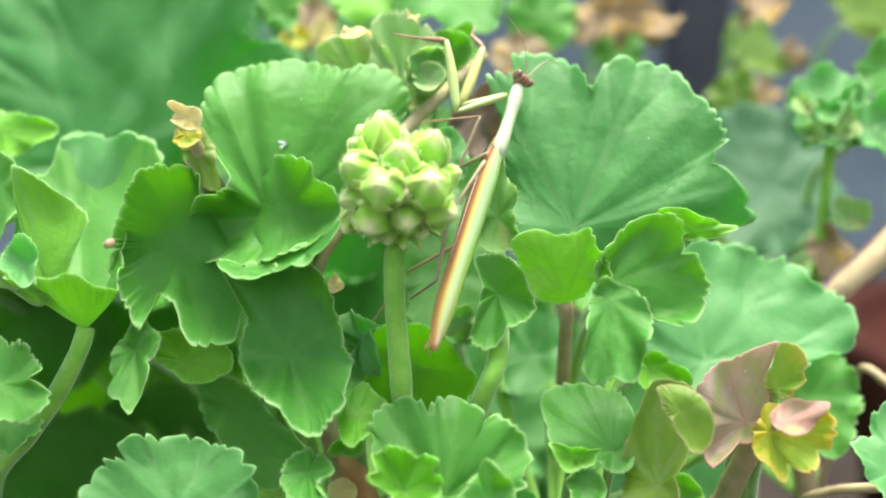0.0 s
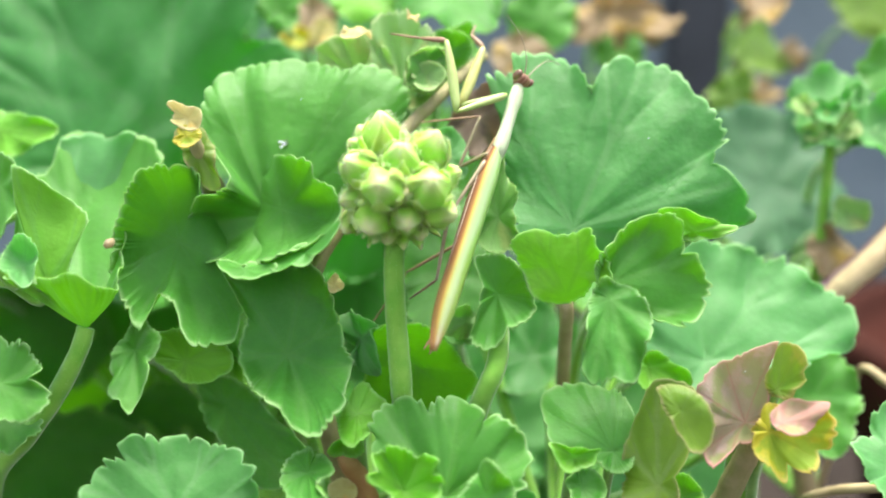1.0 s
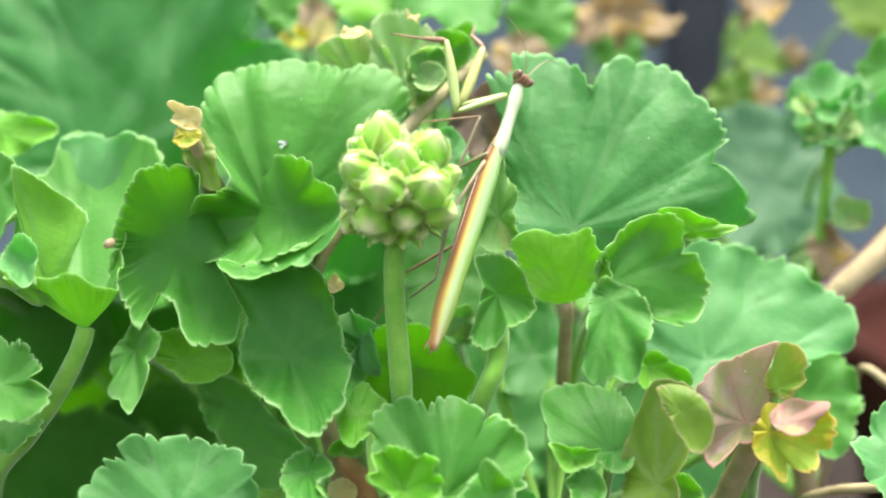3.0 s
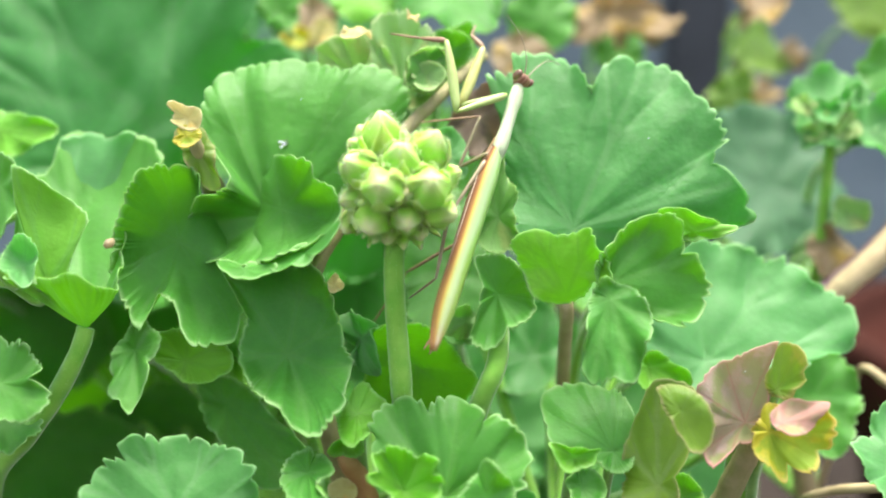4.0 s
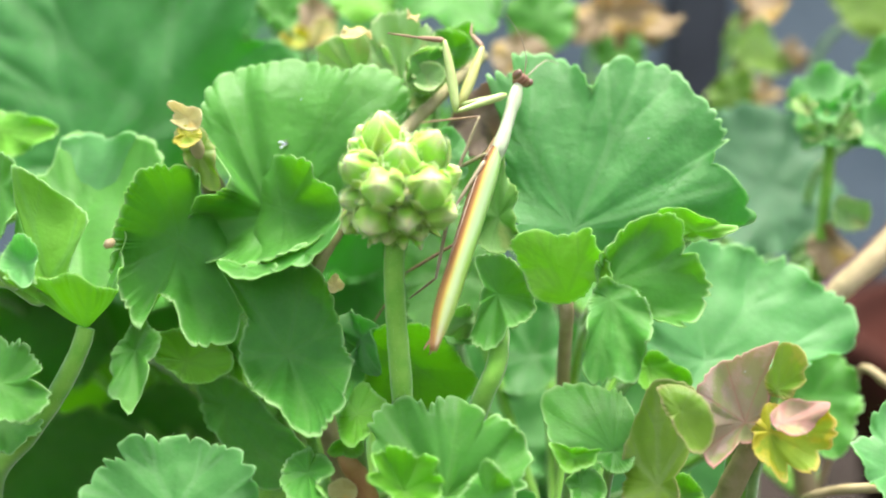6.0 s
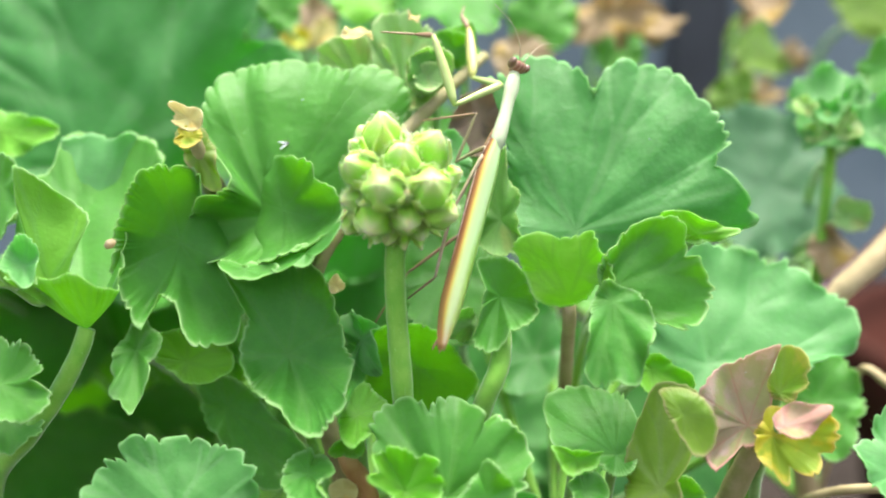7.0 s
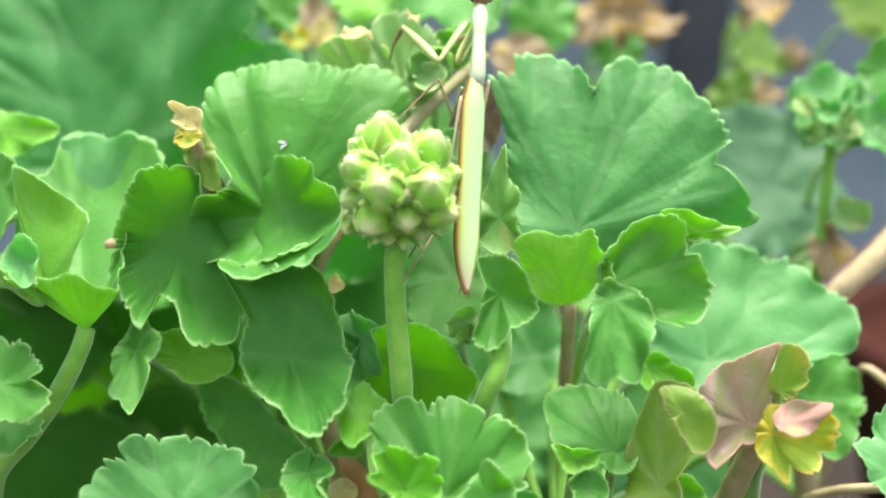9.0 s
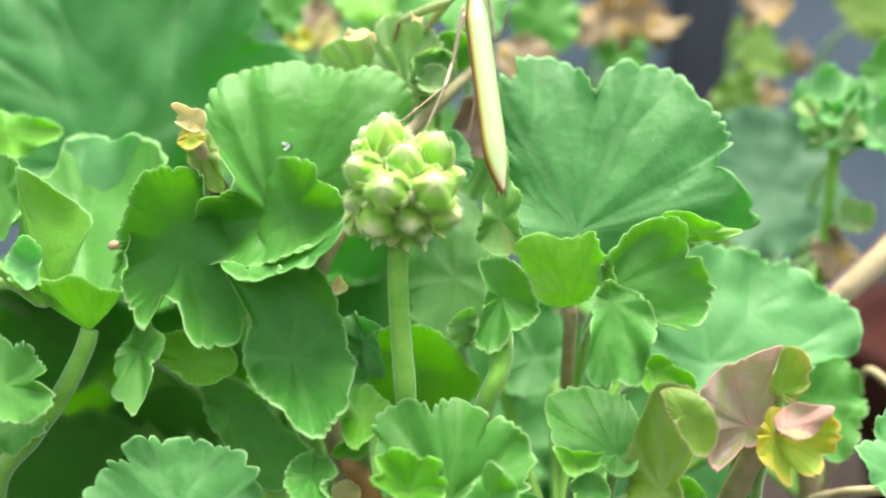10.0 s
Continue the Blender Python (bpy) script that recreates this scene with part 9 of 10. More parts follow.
    walk(near_hind_0, [
        (0, pose(-0.003161, -0.006089, 0.000611, -24.3, -9.3, -171.5)),
        (5.7, pose(-0.003161, -0.006089, 0.000611, -24.3, -9.3, -171.5)),
        (6.8, pose(-0.003161, -0.006089, 0.000611, -24.8, -8.1, -168.9)),
        (6.9, pose(-0.003161, -0.006089, 0.000611, -24.6, -8.7, -170.1)),
        (7, pose(-0.003161, -0.006089, 0.000611, -24.4, -9.2, -171.4)),
        (7.1, pose(-0.003161, -0.006089, 0.000611, -22.4, -10.6, -174.5)),
        (7.2, pose(-0.003161, -0.006089, 0.000611, -18.6, -12.6, -179.7)),
        (7.35, pose(-0.003161, -0.006089, 0.000611, -17.9, -12.8, 179.9)),
        (7.5, pose(-0.003161, -0.006089, 0.000611, -17.0, -12.9, 179.4)),
        (7.65, pose(-0.003161, -0.006089, 0.000611, -19.0, -12.9, 179.5)),
        (7.8, pose(-0.003161, -0.006089, 0.000611, -20.6, -13.0, 179.4)),
        (7.9, pose(-0.003161, -0.006089, 0.000611, -18.7, -12.8, 179.8)),
        (8, pose(-0.003161, -0.006089, 0.000611, -16.1, -12.8, 179.6)),
        (8.125, pose(-0.003161, -0.006089, 0.000611, -11.2, -14.0, 175.6)),
        (8.25, pose(-0.003161, -0.006089, 0.000611, -9.9, -14.2, 174.3)),
        (8.375, pose(-0.003161, -0.006089, 0.000611, -14.6, -13.3, 179.2)),
        (8.5, pose(-0.003161, -0.006089, 0.000611, -18.2, -12.3, -176.9)),
        (8.6, pose(-0.003161, -0.006089, 0.000611, -20.4, -12.3, -176.8)),
        (8.7, pose(-0.003161, -0.006089, 0.000611, -22.1, -12.4, -177.3)),
        (8.85, pose(-0.003161, -0.006089, 0.000611, -20.5, -11.9, -176.0)),
        (9, pose(-0.003161, -0.006089, 0.000611, -17.8, -12.1, -176.4)),
        (9.125, pose(-0.003161, -0.006089, 0.000611, -17.7, -11.9, -175.9)),
        (9.25, pose(-0.003161, -0.006089, 0.000611, -17.6, -11.8, -175.6)),
        (9.375, pose(-0.003161, -0.006089, 0.000611, -26.9, -11.4, -174.1)),
        (9.5, pose(-0.003161, -0.006089, 0.000611, 37.5, -27.3, 138.5)),
        (9.625, pose(-0.003161, -0.006089, 0.000611, 0.5, -41.2, 168.1)),
        (9.75, pose(-0.003161, -0.006089, 0.000611, -37.0, -36.8, -160.0)),
        (9.875, pose(-0.003161, -0.006089, 0.000611, -36.9, -39.1, -164.0)),
        (10, pose(-0.003161, -0.006089, 0.000611, -36.2, -41.1, -167.7)),
    ])
    walk(near_hind_1, [
        (0, pose(-0.00227, -0.017799, -0.004612, -16.0, -10.2, -145.8)),
        (5.7, pose(-0.00227, -0.017799, -0.004612, -21.5, -8.4, -139.7)),
        (6.8, pose(-0.001668, -0.017687, -0.004723, -20.1, -11.3, -147.2)),
        (6.9, pose(-0.001951, -0.017736, -0.004688, -16.6, -14.0, -155.4)),
        (7, pose(-0.002248, -0.017785, -0.00464, -13.1, -16.0, -162.7)),
        (7.1, pose(-0.002928, -0.018007, -0.004196, -15.9, -17.3, -168.7)),
        (7.2, pose(-0.003986, -0.018276, -0.00339, -15.3, -19.2, -176.5)),
        (7.35, pose(-0.00405, -0.018319, -0.003241, -14.3, -19.2, -176.5)),
        (7.5, pose(-0.004128, -0.018369, -0.003059, -13.1, -19.2, -176.6)),
        (7.65, pose(-0.004194, -0.018235, -0.003464, -15.1, -19.1, -176.0)),
        (7.8, pose(-0.004307, -0.018112, -0.003786, -16.7, -19.0, -175.8)),
        (7.9, pose(-0.004119, -0.018258, -0.003414, -14.8, -19.0, -175.6)),
        (8, pose(-0.00403, -0.018434, -0.002862, -12.0, -19.1, -176.2)),
        (8.125, pose(-0.004738, -0.018613, -0.001809, -7.2, -20.0, 179.1)),
        (8.25, pose(-0.004951, -0.018636, -0.001528, -6.2, -20.2, 177.6)),
        (8.375, pose(-0.004071, -0.018517, -0.002539, -11.5, -19.5, -176.9)),
        (8.5, pose(-0.003343, -0.018329, -0.003306, -15.6, -18.7, -172.6)),
        (8.6, pose(-0.003438, -0.018169, -0.003772, -17.3, -18.3, -171.2)),
        (8.7, pose(-0.00364, -0.018031, -0.004119, -18.6, -18.1, -170.5)),
        (8.85, pose(-0.00325, -0.018166, -0.003788, -21.1, -20.1, -177.3)),
        (9, pose(-0.003223, -0.018353, -0.003235, -20.3, -22.5, 175.4)),
        (9.125, pose(-0.003093, -0.018357, -0.003222, -20.8, -23.3, 173.1)),
        (9.25, pose(-0.003028, -0.018363, -0.003202, -21.0, -24.0, 171.0)),
        (9.375, pose(-0.003123, -0.017611, -0.005085, -4.0, -28.2, 156.6)),
        (9.5, pose(-0.007221, -0.016104, 0.007569, 13.5, -28.5, 150.0)),
        (9.625, pose(-0.005744, -0.01868, 0.000696, 23.4, -25.2, 137.5)),
        (9.75, pose(-0.004008, -0.017319, -0.005585, 5.3, -27.6, 144.4)),
        (9.875, pose(-0.005012, -0.017308, -0.005382, -19.2, -28.1, 159.1)),
        (10, pose(-0.005824, -0.017291, -0.005102, -30.3, -25.7, 166.2)),
    ])
    walk(near_hind_2, [
        (0, pose(0.003915, -0.027967, -0.007962, -64.4, -9.9, -132.4)),
        (5.7, pose(0.004663, -0.027008, -0.009085, -61.9, -10.6, -132.7)),
        (6.8, pose(0.003925, -0.027898, -0.008887, -62.8, -14.2, -134.7)),
        (6.9, pose(0.002203, -0.028868, -0.008108, -64.6, -16.0, -135.7)),
        (7, pose(0.000587, -0.029515, -0.007332, -64.7, -20.3, -137.9)),
        (7.1, pose(-0.001592, -0.029865, -0.007433, -70.9, -13.9, -134.8)),
        (7.2, pose(-0.004338, -0.030245, -0.006469, -74.6, -10.7, -133.6)),
        (7.35, pose(-0.004326, -0.030341, -0.006115, -72.9, -14.8, -134.8)),
        (7.5, pose(-0.004344, -0.030445, -0.005702, -71.0, -19.2, -136.2)),
        (7.65, pose(-0.004416, -0.030219, -0.006499, -66.4, -25.1, -138.5)),
        (7.8, pose(-0.004586, -0.03001, -0.007139, -60.1, -32.7, -142.5)),
        (7.9, pose(-0.004227, -0.030256, -0.006397, -41.7, -49.2, -157.5)),
        (8, pose(-0.004062, -0.030555, -0.005299, -27.0, -54.5, -168.7)),
        (8.125, pose(-0.005464, -0.03087, -0.003268, -18.3, -56.7, -177.7)),
        (8.25, pose(-0.005926, -0.030897, -0.002785, -14.9, -57.1, 179.6)),
        (8.375, pose(-0.004244, -0.030659, -0.004864, -21.4, -55.2, -170.4)),
        (8.5, pose(-0.002863, -0.030276, -0.006456, -25.6, -53.2, -163.0)),
        (8.6, pose(-0.002777, -0.030011, -0.007265, -31.0, -52.4, -160.4)),
        (8.7, pose(-0.002926, -0.029789, -0.007873, -8.2, -58.1, 172.7)),
        (8.85, pose(-0.004232, -0.029762, -0.007964, -37.3, -53.7, -163.8)),
        (9, pose(-0.005787, -0.02978, -0.007201, -35.6, -56.7, -171.6)),
        (9.125, pose(-0.00621, -0.029622, -0.007254, -34.2, -56.3, -170.5)),
        (9.25, pose(-0.006624, -0.02948, -0.007246, -33.2, -56.1, -169.9)),
        (9.375, pose(-0.008397, -0.028767, -0.005854, 39.2, -52.3, 105.1)),
        (9.5, pose(-0.01204, -0.027205, 0.010104, 37.5, -50.1, 100.9)),
        (9.625, pose(-0.011867, -0.028462, 0.005134, 47.7, -44.6, 91.6)),
        (9.75, pose(-0.010745, -0.027636, -0.00457, 55.0, -38.3, 84.6)),
        (9.875, pose(-0.010965, -0.027536, -0.008964, 56.4, -36.7, 83.2)),
        (10, pose(-0.010999, -0.027011, -0.010724, 45.7, -46.6, 93.0)),
    ])
    walk(far_hind_0, [
        (0, pose(0.002772, -0.002296, -0.004995, -15.4, -10.0, -157.8)),
        (5.7, pose(0.002772, -0.002296, -0.004995, -17.1, -10.2, -158.3)),
        (6.8, pose(0.002772, -0.002296, -0.004995, -15.7, -11.1, -161.5)),
        (6.9, pose(0.002772, -0.002296, -0.004995, -16.5, -11.5, -163.0)),
        (7, pose(0.002772, -0.002296, -0.004995, -17.2, -11.9, -164.5)),
        (7.1, pose(0.002772, -0.002296, -0.004995, -16.0, -12.9, -167.7)),
        (7.2, pose(0.002772, -0.002296, -0.004995, -12.9, -14.2, -172.6)),
        (7.35, pose(0.002772, -0.002296, -0.004995, -12.6, -14.3, -173.3)),
        (7.5, pose(0.002772, -0.002296, -0.004995, -12.2, -14.5, -174.0)),
        (7.65, pose(0.002772, -0.002296, -0.004995, -13.5, -14.2, -172.5)),
        (7.8, pose(0.002772, -0.002296, -0.004995, -14.6, -13.9, -171.2)),
        (7.9, pose(0.002772, -0.002296, -0.004995, -12.3, -13.6, -170.1)),
        (8, pose(0.002772, -0.002296, -0.004995, -9.2, -13.5, -169.8)),
        (8.125, pose(0.002772, -0.002296, -0.004995, -4.3, -14.2, -173.9)),
        (8.25, pose(0.002772, -0.002296, -0.004995, -2.9, -14.2, -175.0)),
        (8.375, pose(0.002772, -0.002296, -0.004995, -7.7, -13.9, -169.7)),
        (8.5, pose(0.002772, -0.002296, -0.004995, -11.3, -13.3, -165.3)),
        (8.6, pose(0.002772, -0.002296, -0.004995, -14.0, -13.2, -164.8)),
        (8.7, pose(0.002772, -0.002296, -0.004995, -16.3, -13.2, -164.8)),
        (8.85, pose(0.002772, -0.002296, -0.004995, -18.5, -14.6, -170.0)),
        (9, pose(0.002772, -0.002296, -0.004995, -18.2, -16.5, -176.4)),
        (9.125, pose(0.002772, -0.002296, -0.004995, -18.5, -16.6, -176.5)),
        (9.25, pose(0.002772, -0.002296, -0.004995, -18.8, -16.7, -176.7)),
        (9.375, pose(0.002772, -0.002296, -0.004995, -23.9, -15.8, -174.2)),
        (9.5, pose(0.002772, -0.002296, -0.004995, -27.8, -15.1, -172.5)),
        (9.625, pose(0.002772, -0.002296, -0.004995, -26.8, -15.6, -173.5)),
        (9.75, pose(0.002772, -0.002296, -0.004995, -25.6, -16.2, -174.7)),
        (9.875, pose(0.002772, -0.002296, -0.004995, -24.9, -16.7, -175.8)),
        (10, pose(0.002772, -0.002296, -0.004995, -24.2, -17.2, -177.0)),
    ])
    walk(far_hind_1, [
        (0, pose(0.008081, -0.017345, -0.00931, -67.4, -10.2, -145.4)),
        (5.7, pose(0.00781, -0.017296, -0.009782, -66.5, -7.2, -144.1)),
        (6.8, pose(0.006994, -0.017667, -0.009376, -62.5, -16.3, -148.2)),
        (6.9, pose(0.006509, -0.017729, -0.009593, -61.2, -20.6, -150.6)),
        (7, pose(0.00601, -0.017788, -0.009771, -59.2, -25.6, -153.7)),
        (7.1, pose(0.005165, -0.018035, -0.009451, -47.5, -43.4, -168.7)),
        (7.2, pose(0.00395, -0.018394, -0.008565, -42.1, -47.7, -174.8)),
        (7.35, pose(0.003776, -0.018422, -0.008493, -40.4, -48.2, -175.7)),
        (7.5, pose(0.003581, -0.018458, -0.008374, -38.6, -48.8, -176.8)),
        (7.65, pose(0.003943, -0.018353, -0.00875, -39.6, -48.2, -175.6)),
        (7.8, pose(0.004239, -0.018256, -0.009045, -40.2, -47.8, -174.9)),
        (7.9, pose(0.004718, -0.01835, -0.008424, -36.8, -47.8, -174.8)),
        (8, pose(0.005051, -0.018465, -0.007576, -32.3, -48.2, -175.8)),
        (8.125, pose(0.004224, -0.01872, -0.006184, -25.7, -50.6, 177.9)),
        (8.25, pose(0.00401, -0.01876, -0.005817, -24.0, -51.2, 176.0)),
        (8.375, pose(0.005179, -0.018507, -0.007159, -31.0, -48.8, -176.7)),
        (8.5, pose(0.00616, -0.018165, -0.008155, -36.0, -46.6, -171.5)),
        (8.6, pose(0.006103, -0.01801, -0.008901, -38.6, -46.4, -171.3)),
        (8.7, pose(0.0059, -0.017891, -0.009501, -40.4, -46.7, -171.8)),
        (8.85, pose(0.00419, -0.017968, -0.010061, -36.4, -47.5, -173.1)),
        (9, pose(0.002299, -0.018064, -0.009936, -31.7, -49.2, -177.0)),
        (9.125, pose(0.002235, -0.018032, -0.010033, -31.7, -49.3, -177.2)),
        (9.25, pose(0.002136, -0.018005, -0.010104, -31.6, -49.5, -177.6)),
        (9.375, pose(0.002472, -0.017517, -0.011438, -37.7, -47.7, -173.4)),
        (9.5, pose(0.002681, -0.017053, -0.012446, -42.2, -46.2, -170.7)),
        (9.625, pose(0.002439, -0.017188, -0.012164, -39.7, -45.8, -170.1)),
        (9.75, pose(0.002176, -0.017326, -0.011852, -37.1, -45.6, -169.8)),
        (9.875, pose(0.001872, -0.017393, -0.01167, -35.4, -45.5, -169.5)),
        (10, pose(0.001561, -0.017464, -0.011457, -33.4, -45.4, -169.4)),
    ])
    walk(far_hind_2, [
        (0, pose(0.009186, -0.022785, -0.021404, -37.8, -10.1, -153.5)),
        (5.7, pose(0.00968, -0.022494, -0.021888, -41.8, -5.2, -147.2)),
        (6.8, pose(0.007419, -0.024637, -0.020704, -43.1, -7.0, -149.1)),
        (6.9, pose(0.006084, -0.025322, -0.020513, -44.1, -7.8, -150.1)),
        (7, pose(0.004601, -0.026075, -0.020087, -45.1, -8.7, -151.0)),
        (7.1, pose(0.000316, -0.028165, -0.016589, -47.7, -13.5, -155.9)),
        (7.2, pose(-0.001728, -0.028826, -0.014567, -41.5, -25.5, -168.3)),
        (7.35, pose(-0.001887, -0.029002, -0.014244, -39.4, -26.7, -169.8)),
        (7.5, pose(-0.002074, -0.029191, -0.013843, -36.8, -28.0, -171.6)),
        (7.65, pose(-0.001582, -0.02906, -0.014399, -39.7, -26.1, -168.9)),
        (7.8, pose(-0.001187, -0.028949, -0.014816, -41.9, -24.6, -166.9)),
        (7.9, pose(-0.000194, -0.029498, -0.01378, -36.6, -26.3, -169.0)),
        (8, pose(0.000586, -0.030071, -0.012314, -28.3, -29.3, -173.8)),
        (8.125, pose(-0.000684, -0.030534, -0.00985, -11.7, -35.4, 170.1)),
        (8.25, pose(-0.001032, -0.030599, -0.009211, -10.3, -35.7, 168.5)),
        (8.375, pose(0.000694, -0.030194, -0.011674, 2.1, -36.7, 158.5)),
        (8.5, pose(0.002123, -0.029647, -0.013535, 5.6, -36.7, 157.2)),
        (8.6, pose(0.001736, -0.029201, -0.014626, 4.3, -36.7, 157.3)),
        (8.7, pose(0.001147, -0.028822, -0.015417, 2.9, -36.7, 157.1)),
        (8.85, pose(-0.000307, -0.029297, -0.015402, 21.0, -34.5, 138.9)),
        (9, pose(-0.002382, -0.029657, -0.014496, 34.0, -30.7, 128.6)),
        (9.125, pose(-0.002501, -0.029605, -0.014585, 22.7, -34.8, 136.5)),
        (9.25, pose(-0.002689, -0.029552, -0.01463, 5.3, -38.2, 148.7)),
        (9.375, pose(-0.00229, -0.028667, -0.016923, -18.8, -38.2, 165.9)),
        (9.5, pose(-0.002093, -0.027822, -0.018637, -33.2, -35.3, 175.0)),
        (9.625, pose(-0.001811, -0.028321, -0.018086, -31.5, -35.1, 175.4)),
        (9.75, pose(-0.001586, -0.028794, -0.017459, -29.7, -35.0, 175.5)),
        (9.875, pose(-0.001566, -0.02906, -0.017069, -28.7, -35.1, 175.4)),
        (10, pose(-0.001517, -0.029344, -0.016601, -27.6, -35.2, 175.2)),
    ])
    walk(far_mid_0, [
        (0, pose(0.004275, 0.000677, -0.004626, -29.7, -9.9, -132.5)),
        (5.7, pose(0.004275, 0.000677, -0.004626, -20.5, -20.3, -153.4)),
        (6.8, pose(0.004275, 0.000677, -0.004626, -18.3, -21.4, -156.7)),
        (6.9, pose(0.004275, 0.000677, -0.004626, -19.3, -21.8, -158.0)),
        (7, pose(0.004275, 0.000677, -0.004626, -20.2, -22.3, -159.5)),
        (7.1, pose(0.004275, 0.000677, -0.004626, -17.7, -23.1, -162.0)),
        (7.2, pose(0.004275, 0.000677, -0.004626, -13.7, -24.5, -166.9)),
        (7.35, pose(0.004275, 0.000677, -0.004626, -13.9, -24.7, -167.9)),
        (7.5, pose(0.004275, 0.000677, -0.004626, -13.8, -24.9, -169.0)),
        (7.65, pose(0.004275, 0.000677, -0.004626, -15.4, -24.5, -167.3)),
        (7.8, pose(0.004275, 0.000677, -0.004626, -16.6, -24.2, -165.9)),
        (7.9, pose(0.004275, 0.000677, -0.004626, -14.4, -24.1, -165.6)),
        (8, pose(0.004275, 0.000677, -0.004626, -11.3, -24.2, -166.1)),
        (8.125, pose(0.004275, 0.000677, -0.004626, -6.8, -25.2, -172.2)),
        (8.25, pose(0.004275, 0.000677, -0.004626, -6.0, -25.4, -174.4)),
        (8.375, pose(0.004275, 0.000677, -0.004626, -11.3, -24.7, -168.3)),
        (8.5, pose(0.004275, 0.000677, -0.004626, -15.2, -23.7, -163.4)),
        (8.6, pose(0.004275, 0.000677, -0.004626, -17.7, -23.4, -162.1)),
        (8.7, pose(0.004275, 0.000677, -0.004626, -19.6, -23.2, -161.5)),
        (8.85, pose(0.004275, 0.000677, -0.004626, -22.7, -24.4, -165.3)),
        (9, pose(0.004275, 0.000677, -0.004626, -23.2, -26.3, -170.5)),
        (9.125, pose(0.004275, 0.000677, -0.004626, -25.0, -26.3, -170.6)),
        (9.25, pose(0.004275, 0.000677, -0.004626, -26.6, -26.3, -170.6)),
        (9.375, pose(0.004275, 0.000677, -0.004626, 8.3, -34.7, 162.7)),
        (9.5, pose(0.004275, 0.000677, -0.004626, 39.1, -29.1, 138.0)),
        (9.625, pose(0.004275, 0.000677, -0.004626, 21.2, -39.9, 157.7)),
        (9.75, pose(0.004275, 0.000677, -0.004626, -32.1, -42.1, -148.8)),
        (9.875, pose(0.004275, 0.000677, -0.004626, -35.0, -40.4, -145.3)),
        (10, pose(0.004275, 0.000677, -0.004626, -33.2, -41.2, -146.8)),
    ])
    walk(far_mid_1, [
        (0, pose(0.009794, -0.005481, -0.009243, -24.8, -9.9, -132.3)),
        (5.7, pose(0.007216, -0.007772, -0.007735, -23.7, 1.0, -109.9)),
        (6.8, pose(0.006843, -0.008011, -0.007388, -19.0, -5.3, -124.2)),
        (6.9, pose(0.006543, -0.008048, -0.007531, -17.4, -7.7, -131.4)),
        (7, pose(0.006237, -0.008083, -0.007646, -13.2, -10.6, -141.3)),
        (7.1, pose(0.005978, -0.008254, -0.007279, -6.5, -13.9, -157.5)),
        (7.2, pose(0.005451, -0.008495, -0.006674, -6.0, -14.5, -163.6)),
        (7.35, pose(0.005276, -0.008512, -0.006692, -5.9, -14.5, -163.9)),
        (7.5, pose(0.005088, -0.008533, -0.00668, -5.6, -14.5, -164.5)),
        (7.65, pose(0.005273, -0.008461, -0.006909, -6.9, -14.3, -162.4)),
        (7.8, pose(0.005421, -0.008396, -0.00709, -7.9, -14.1, -160.7)),
        (7.9, pose(0.00563, -0.008448, -0.006771, -5.9, -14.0, -160.1)),
        (8, pose(0.005759, -0.008522, -0.006323, -3.2, -14.1, -160.2)),
        (8.125, pose(0.005082, -0.008706, -0.005635, 4.5, -14.1, -160.7)),
        (8.25, pose(0.004767, -0.008739, -0.005522, 8.6, -14.3, -158.1)),
        (8.375, pose(0.005399, -0.008575, -0.00631, 5.4, -15.1, -151.9)),
        (8.5, pose(0.005926, -0.008368, -0.0069, 3.4, -15.5, -146.7)),
        (8.6, pose(0.005964, -0.008261, -0.007264, 0.1, -15.6, -145.6)),
        (8.7, pose(0.005922, -0.00818, -0.00755, -2.9, -15.6, -145.4)),
        (8.85, pose(0.005039, -0.008158, -0.007951, -12.4, -15.8, -155.6)),
        (9, pose(0.004073, -0.00818, -0.007974, -17.5, -18.0, -167.5)),
        (9.125, pose(0.003932, -0.008081, -0.008215, -17.6, -16.5, -162.8)),
        (9.25, pose(0.0038, -0.007984, -0.008428, 62.7, -23.4, 136.1)),
        (9.375, pose(0.002225, -0.008502, -0.003508, 90.0, 0.9, 124.0)),
        (9.5, pose(0.001505, -0.006725, 0.000593, 112.5, 21.8, 124.0)),
        (9.625, pose(0.002961, -0.008327, -0.001997, 106.0, 17.1, 122.0)),
        (9.75, pose(0.005551, -0.007935, -0.008354, 102.4, 14.6, 121.3)),
        (9.875, pose(0.005786, -0.007708, -0.008763, 91.1, 3.3, 118.8)),
        (10, pose(0.005759, -0.007823, -0.008531, 82.7, -6.7, 118.6)),
    ])
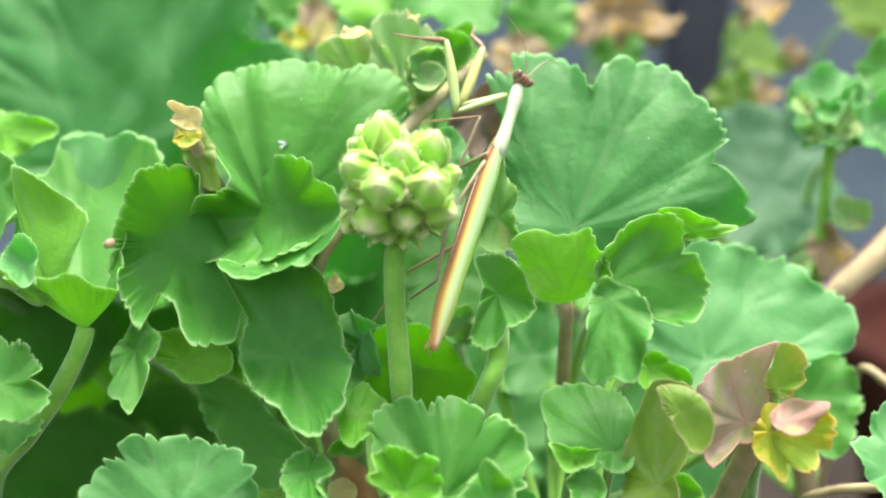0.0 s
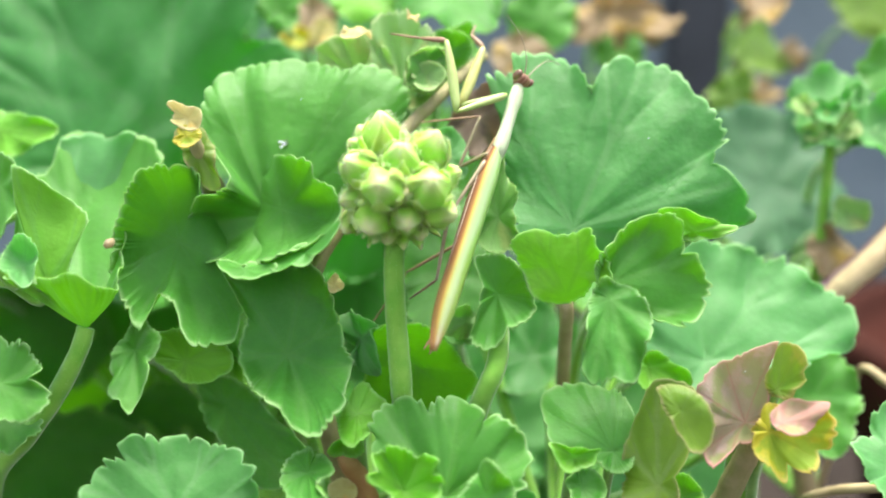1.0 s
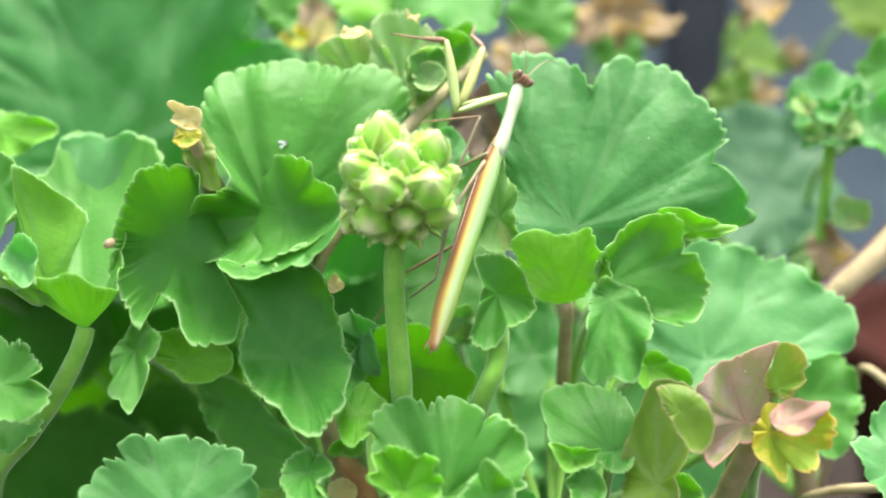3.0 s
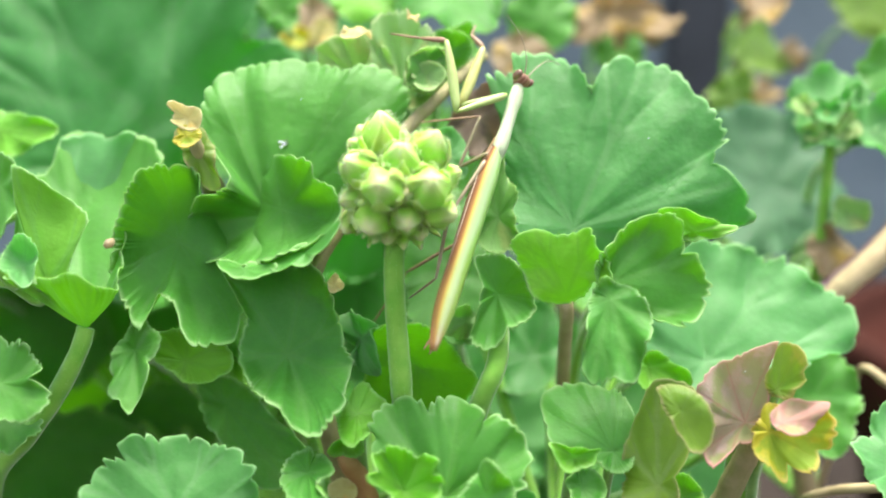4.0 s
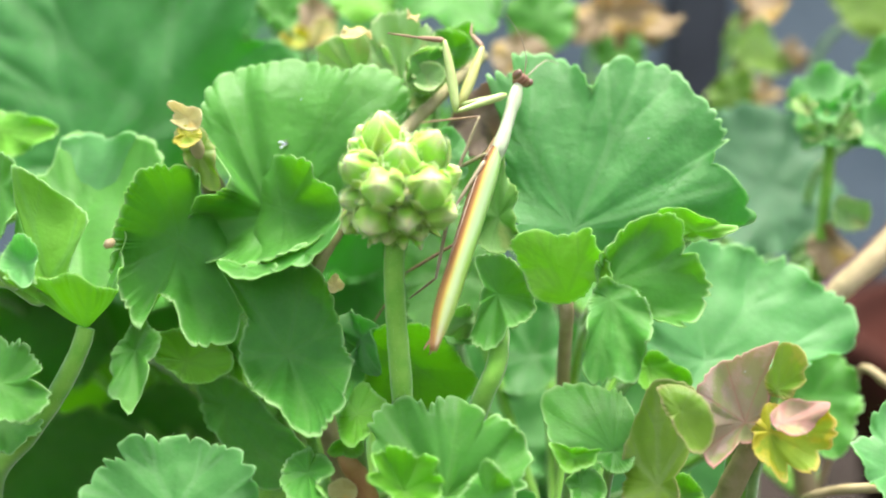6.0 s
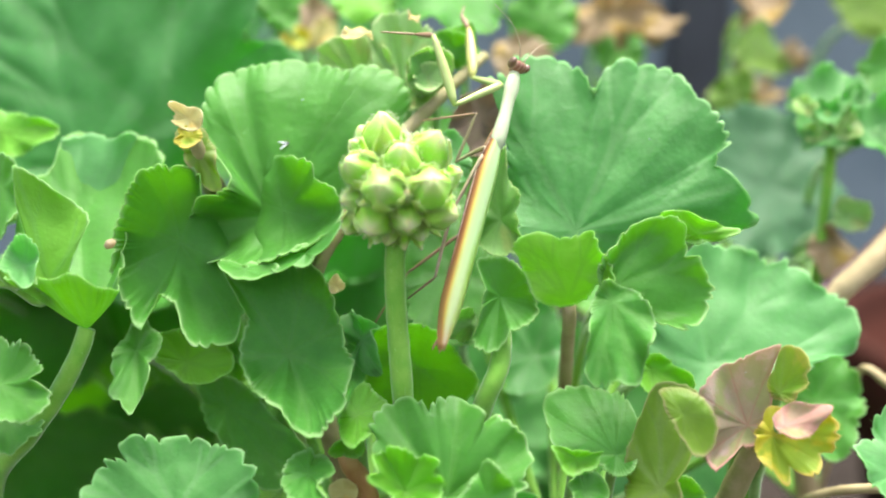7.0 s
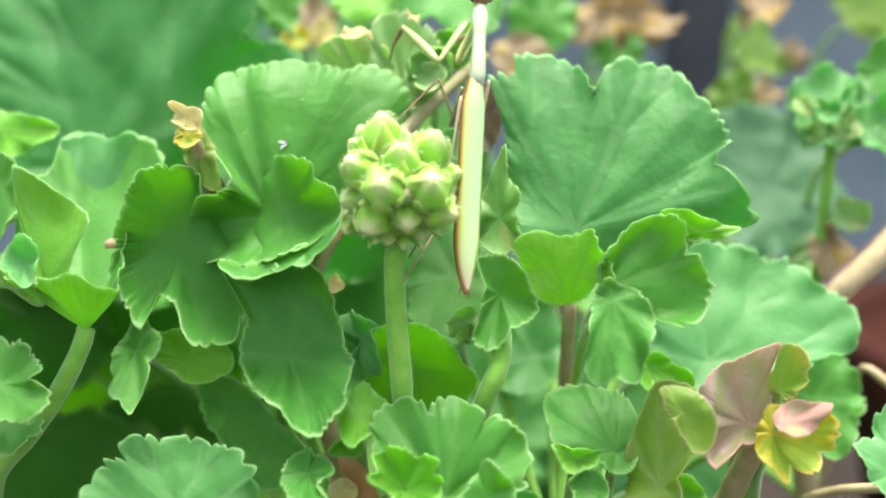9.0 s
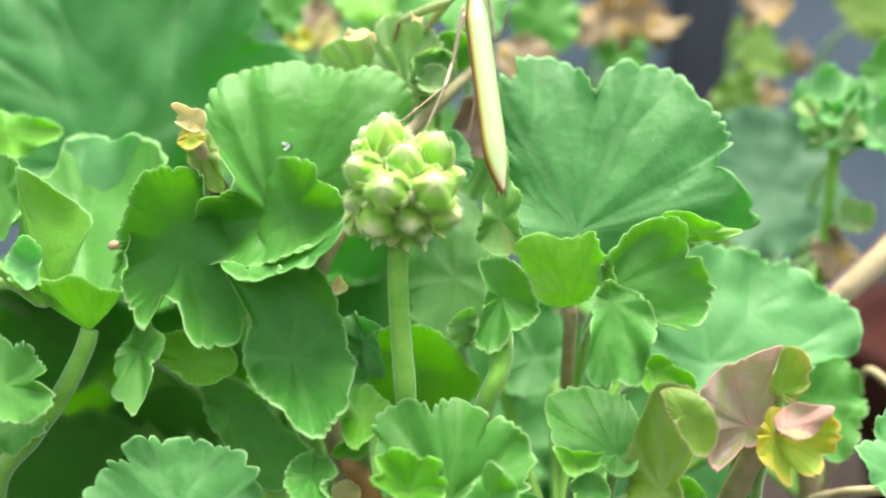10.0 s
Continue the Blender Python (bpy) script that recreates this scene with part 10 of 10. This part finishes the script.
    walk(far_mid_2, [
        (0, pose(0.0145, -0.010497, -0.012363, -32.8, -8.7, -114.1)),
        (5.7, pose(0.013737, -0.010081, -0.010767, -32.0, -8.1, -113.2)),
        (6.8, pose(0.012622, -0.01221, -0.009841, -33.9, -9.8, -116.0)),
        (6.9, pose(0.011752, -0.013036, -0.009773, -35.6, -10.2, -116.6)),
        (7, pose(0.01058, -0.014023, -0.009347, -37.2, -10.6, -117.2)),
        (7.1, pose(0.008656, -0.015266, -0.008115, -12.8, -32.9, -158.1)),
        (7.2, pose(0.007388, -0.015755, -0.007439, -10.3, -33.9, -164.2)),
        (7.35, pose(0.007169, -0.015785, -0.00744, -9.6, -34.0, -164.5)),
        (7.5, pose(0.006922, -0.015825, -0.007395, -8.8, -34.0, -165.0)),
        (7.65, pose(0.007323, -0.015676, -0.007787, -10.5, -33.7, -162.7)),
        (7.8, pose(0.007653, -0.01554, -0.008099, -11.8, -33.4, -160.8)),
        (7.9, pose(0.008009, -0.015576, -0.007527, -9.1, -33.4, -160.8)),
        (8, pose(0.008211, -0.015654, -0.006739, -5.6, -33.5, -161.7)),
        (8.125, pose(0.007712, -0.015762, -0.005061, -1.1, -33.9, -168.7)),
        (8.25, pose(0.007815, -0.015562, -0.004428, -0.3, -33.9, -170.8)),
        (8.375, pose(0.009097, -0.015126, -0.00563, -6.5, -33.7, -164.1)),
        (8.5, pose(0.010169, -0.014601, -0.006469, -11.5, -33.1, -159.0)),
        (8.6, pose(0.010229, -0.014494, -0.007251, -14.8, -32.8, -157.3)),
        (8.7, pose(0.010125, -0.014444, -0.00792, -17.4, -32.6, -156.5)),
        (8.85, pose(0.007677, -0.015061, -0.009514, -19.8, -33.2, -158.7)),
        (9, pose(0.004954, -0.015364, -0.010131, -20.5, -34.6, -163.9)),
        (9.125, pose(0.00544, -0.015149, -0.010409, 49.4, -33.8, 126.8)),
        (9.25, pose(0.003318, -0.012331, -0.00227, 65.3, -15.1, 111.3)),
        (9.375, pose(0.002155, -0.008399, 0.004044, 72.6, -4.2, 106.4)),
        (9.5, pose(0.002449, -0.002964, 0.007074, 80.9, 11.0, 101.6)),
        (9.625, pose(0.003589, -0.005415, 0.004943, 82.7, 12.8, 101.3)),
        (9.75, pose(0.005975, -0.005506, -0.001216, 85.1, 15.8, 100.9)),
        (9.875, pose(0.005708, -0.007255, -0.001224, 86.0, 17.1, 100.7)),
        (10, pose(0.005335, -0.009043, -0.00109, 86.8, 18.5, 100.6)),
    ])
    walk(right_plant, [
        (0, pose(0.034448, 0.022999, 0)),
        (5.7, pose(0.034448, 0.022999, 0)),
        (6.8, pose(0.034557, 0.022965, -0.000159)),
        (7, pose(0.034774, 0.022908, -0.000425)),
        (7.5, pose(0.034633, 0.022949, -0.000234)),
        (8, pose(0.034535, 0.022931, -0.000319)),
        (8.5, pose(0.034481, 0.022926, -0.00034)),
        (9, pose(0.034828, 0.022965, -0.000159)),
        (9.5, pose(0.034503, 0.022987, -5.3e-05)),
        (10, pose(0.034448, 0.022942, -0.000266)),
    ])


motions()
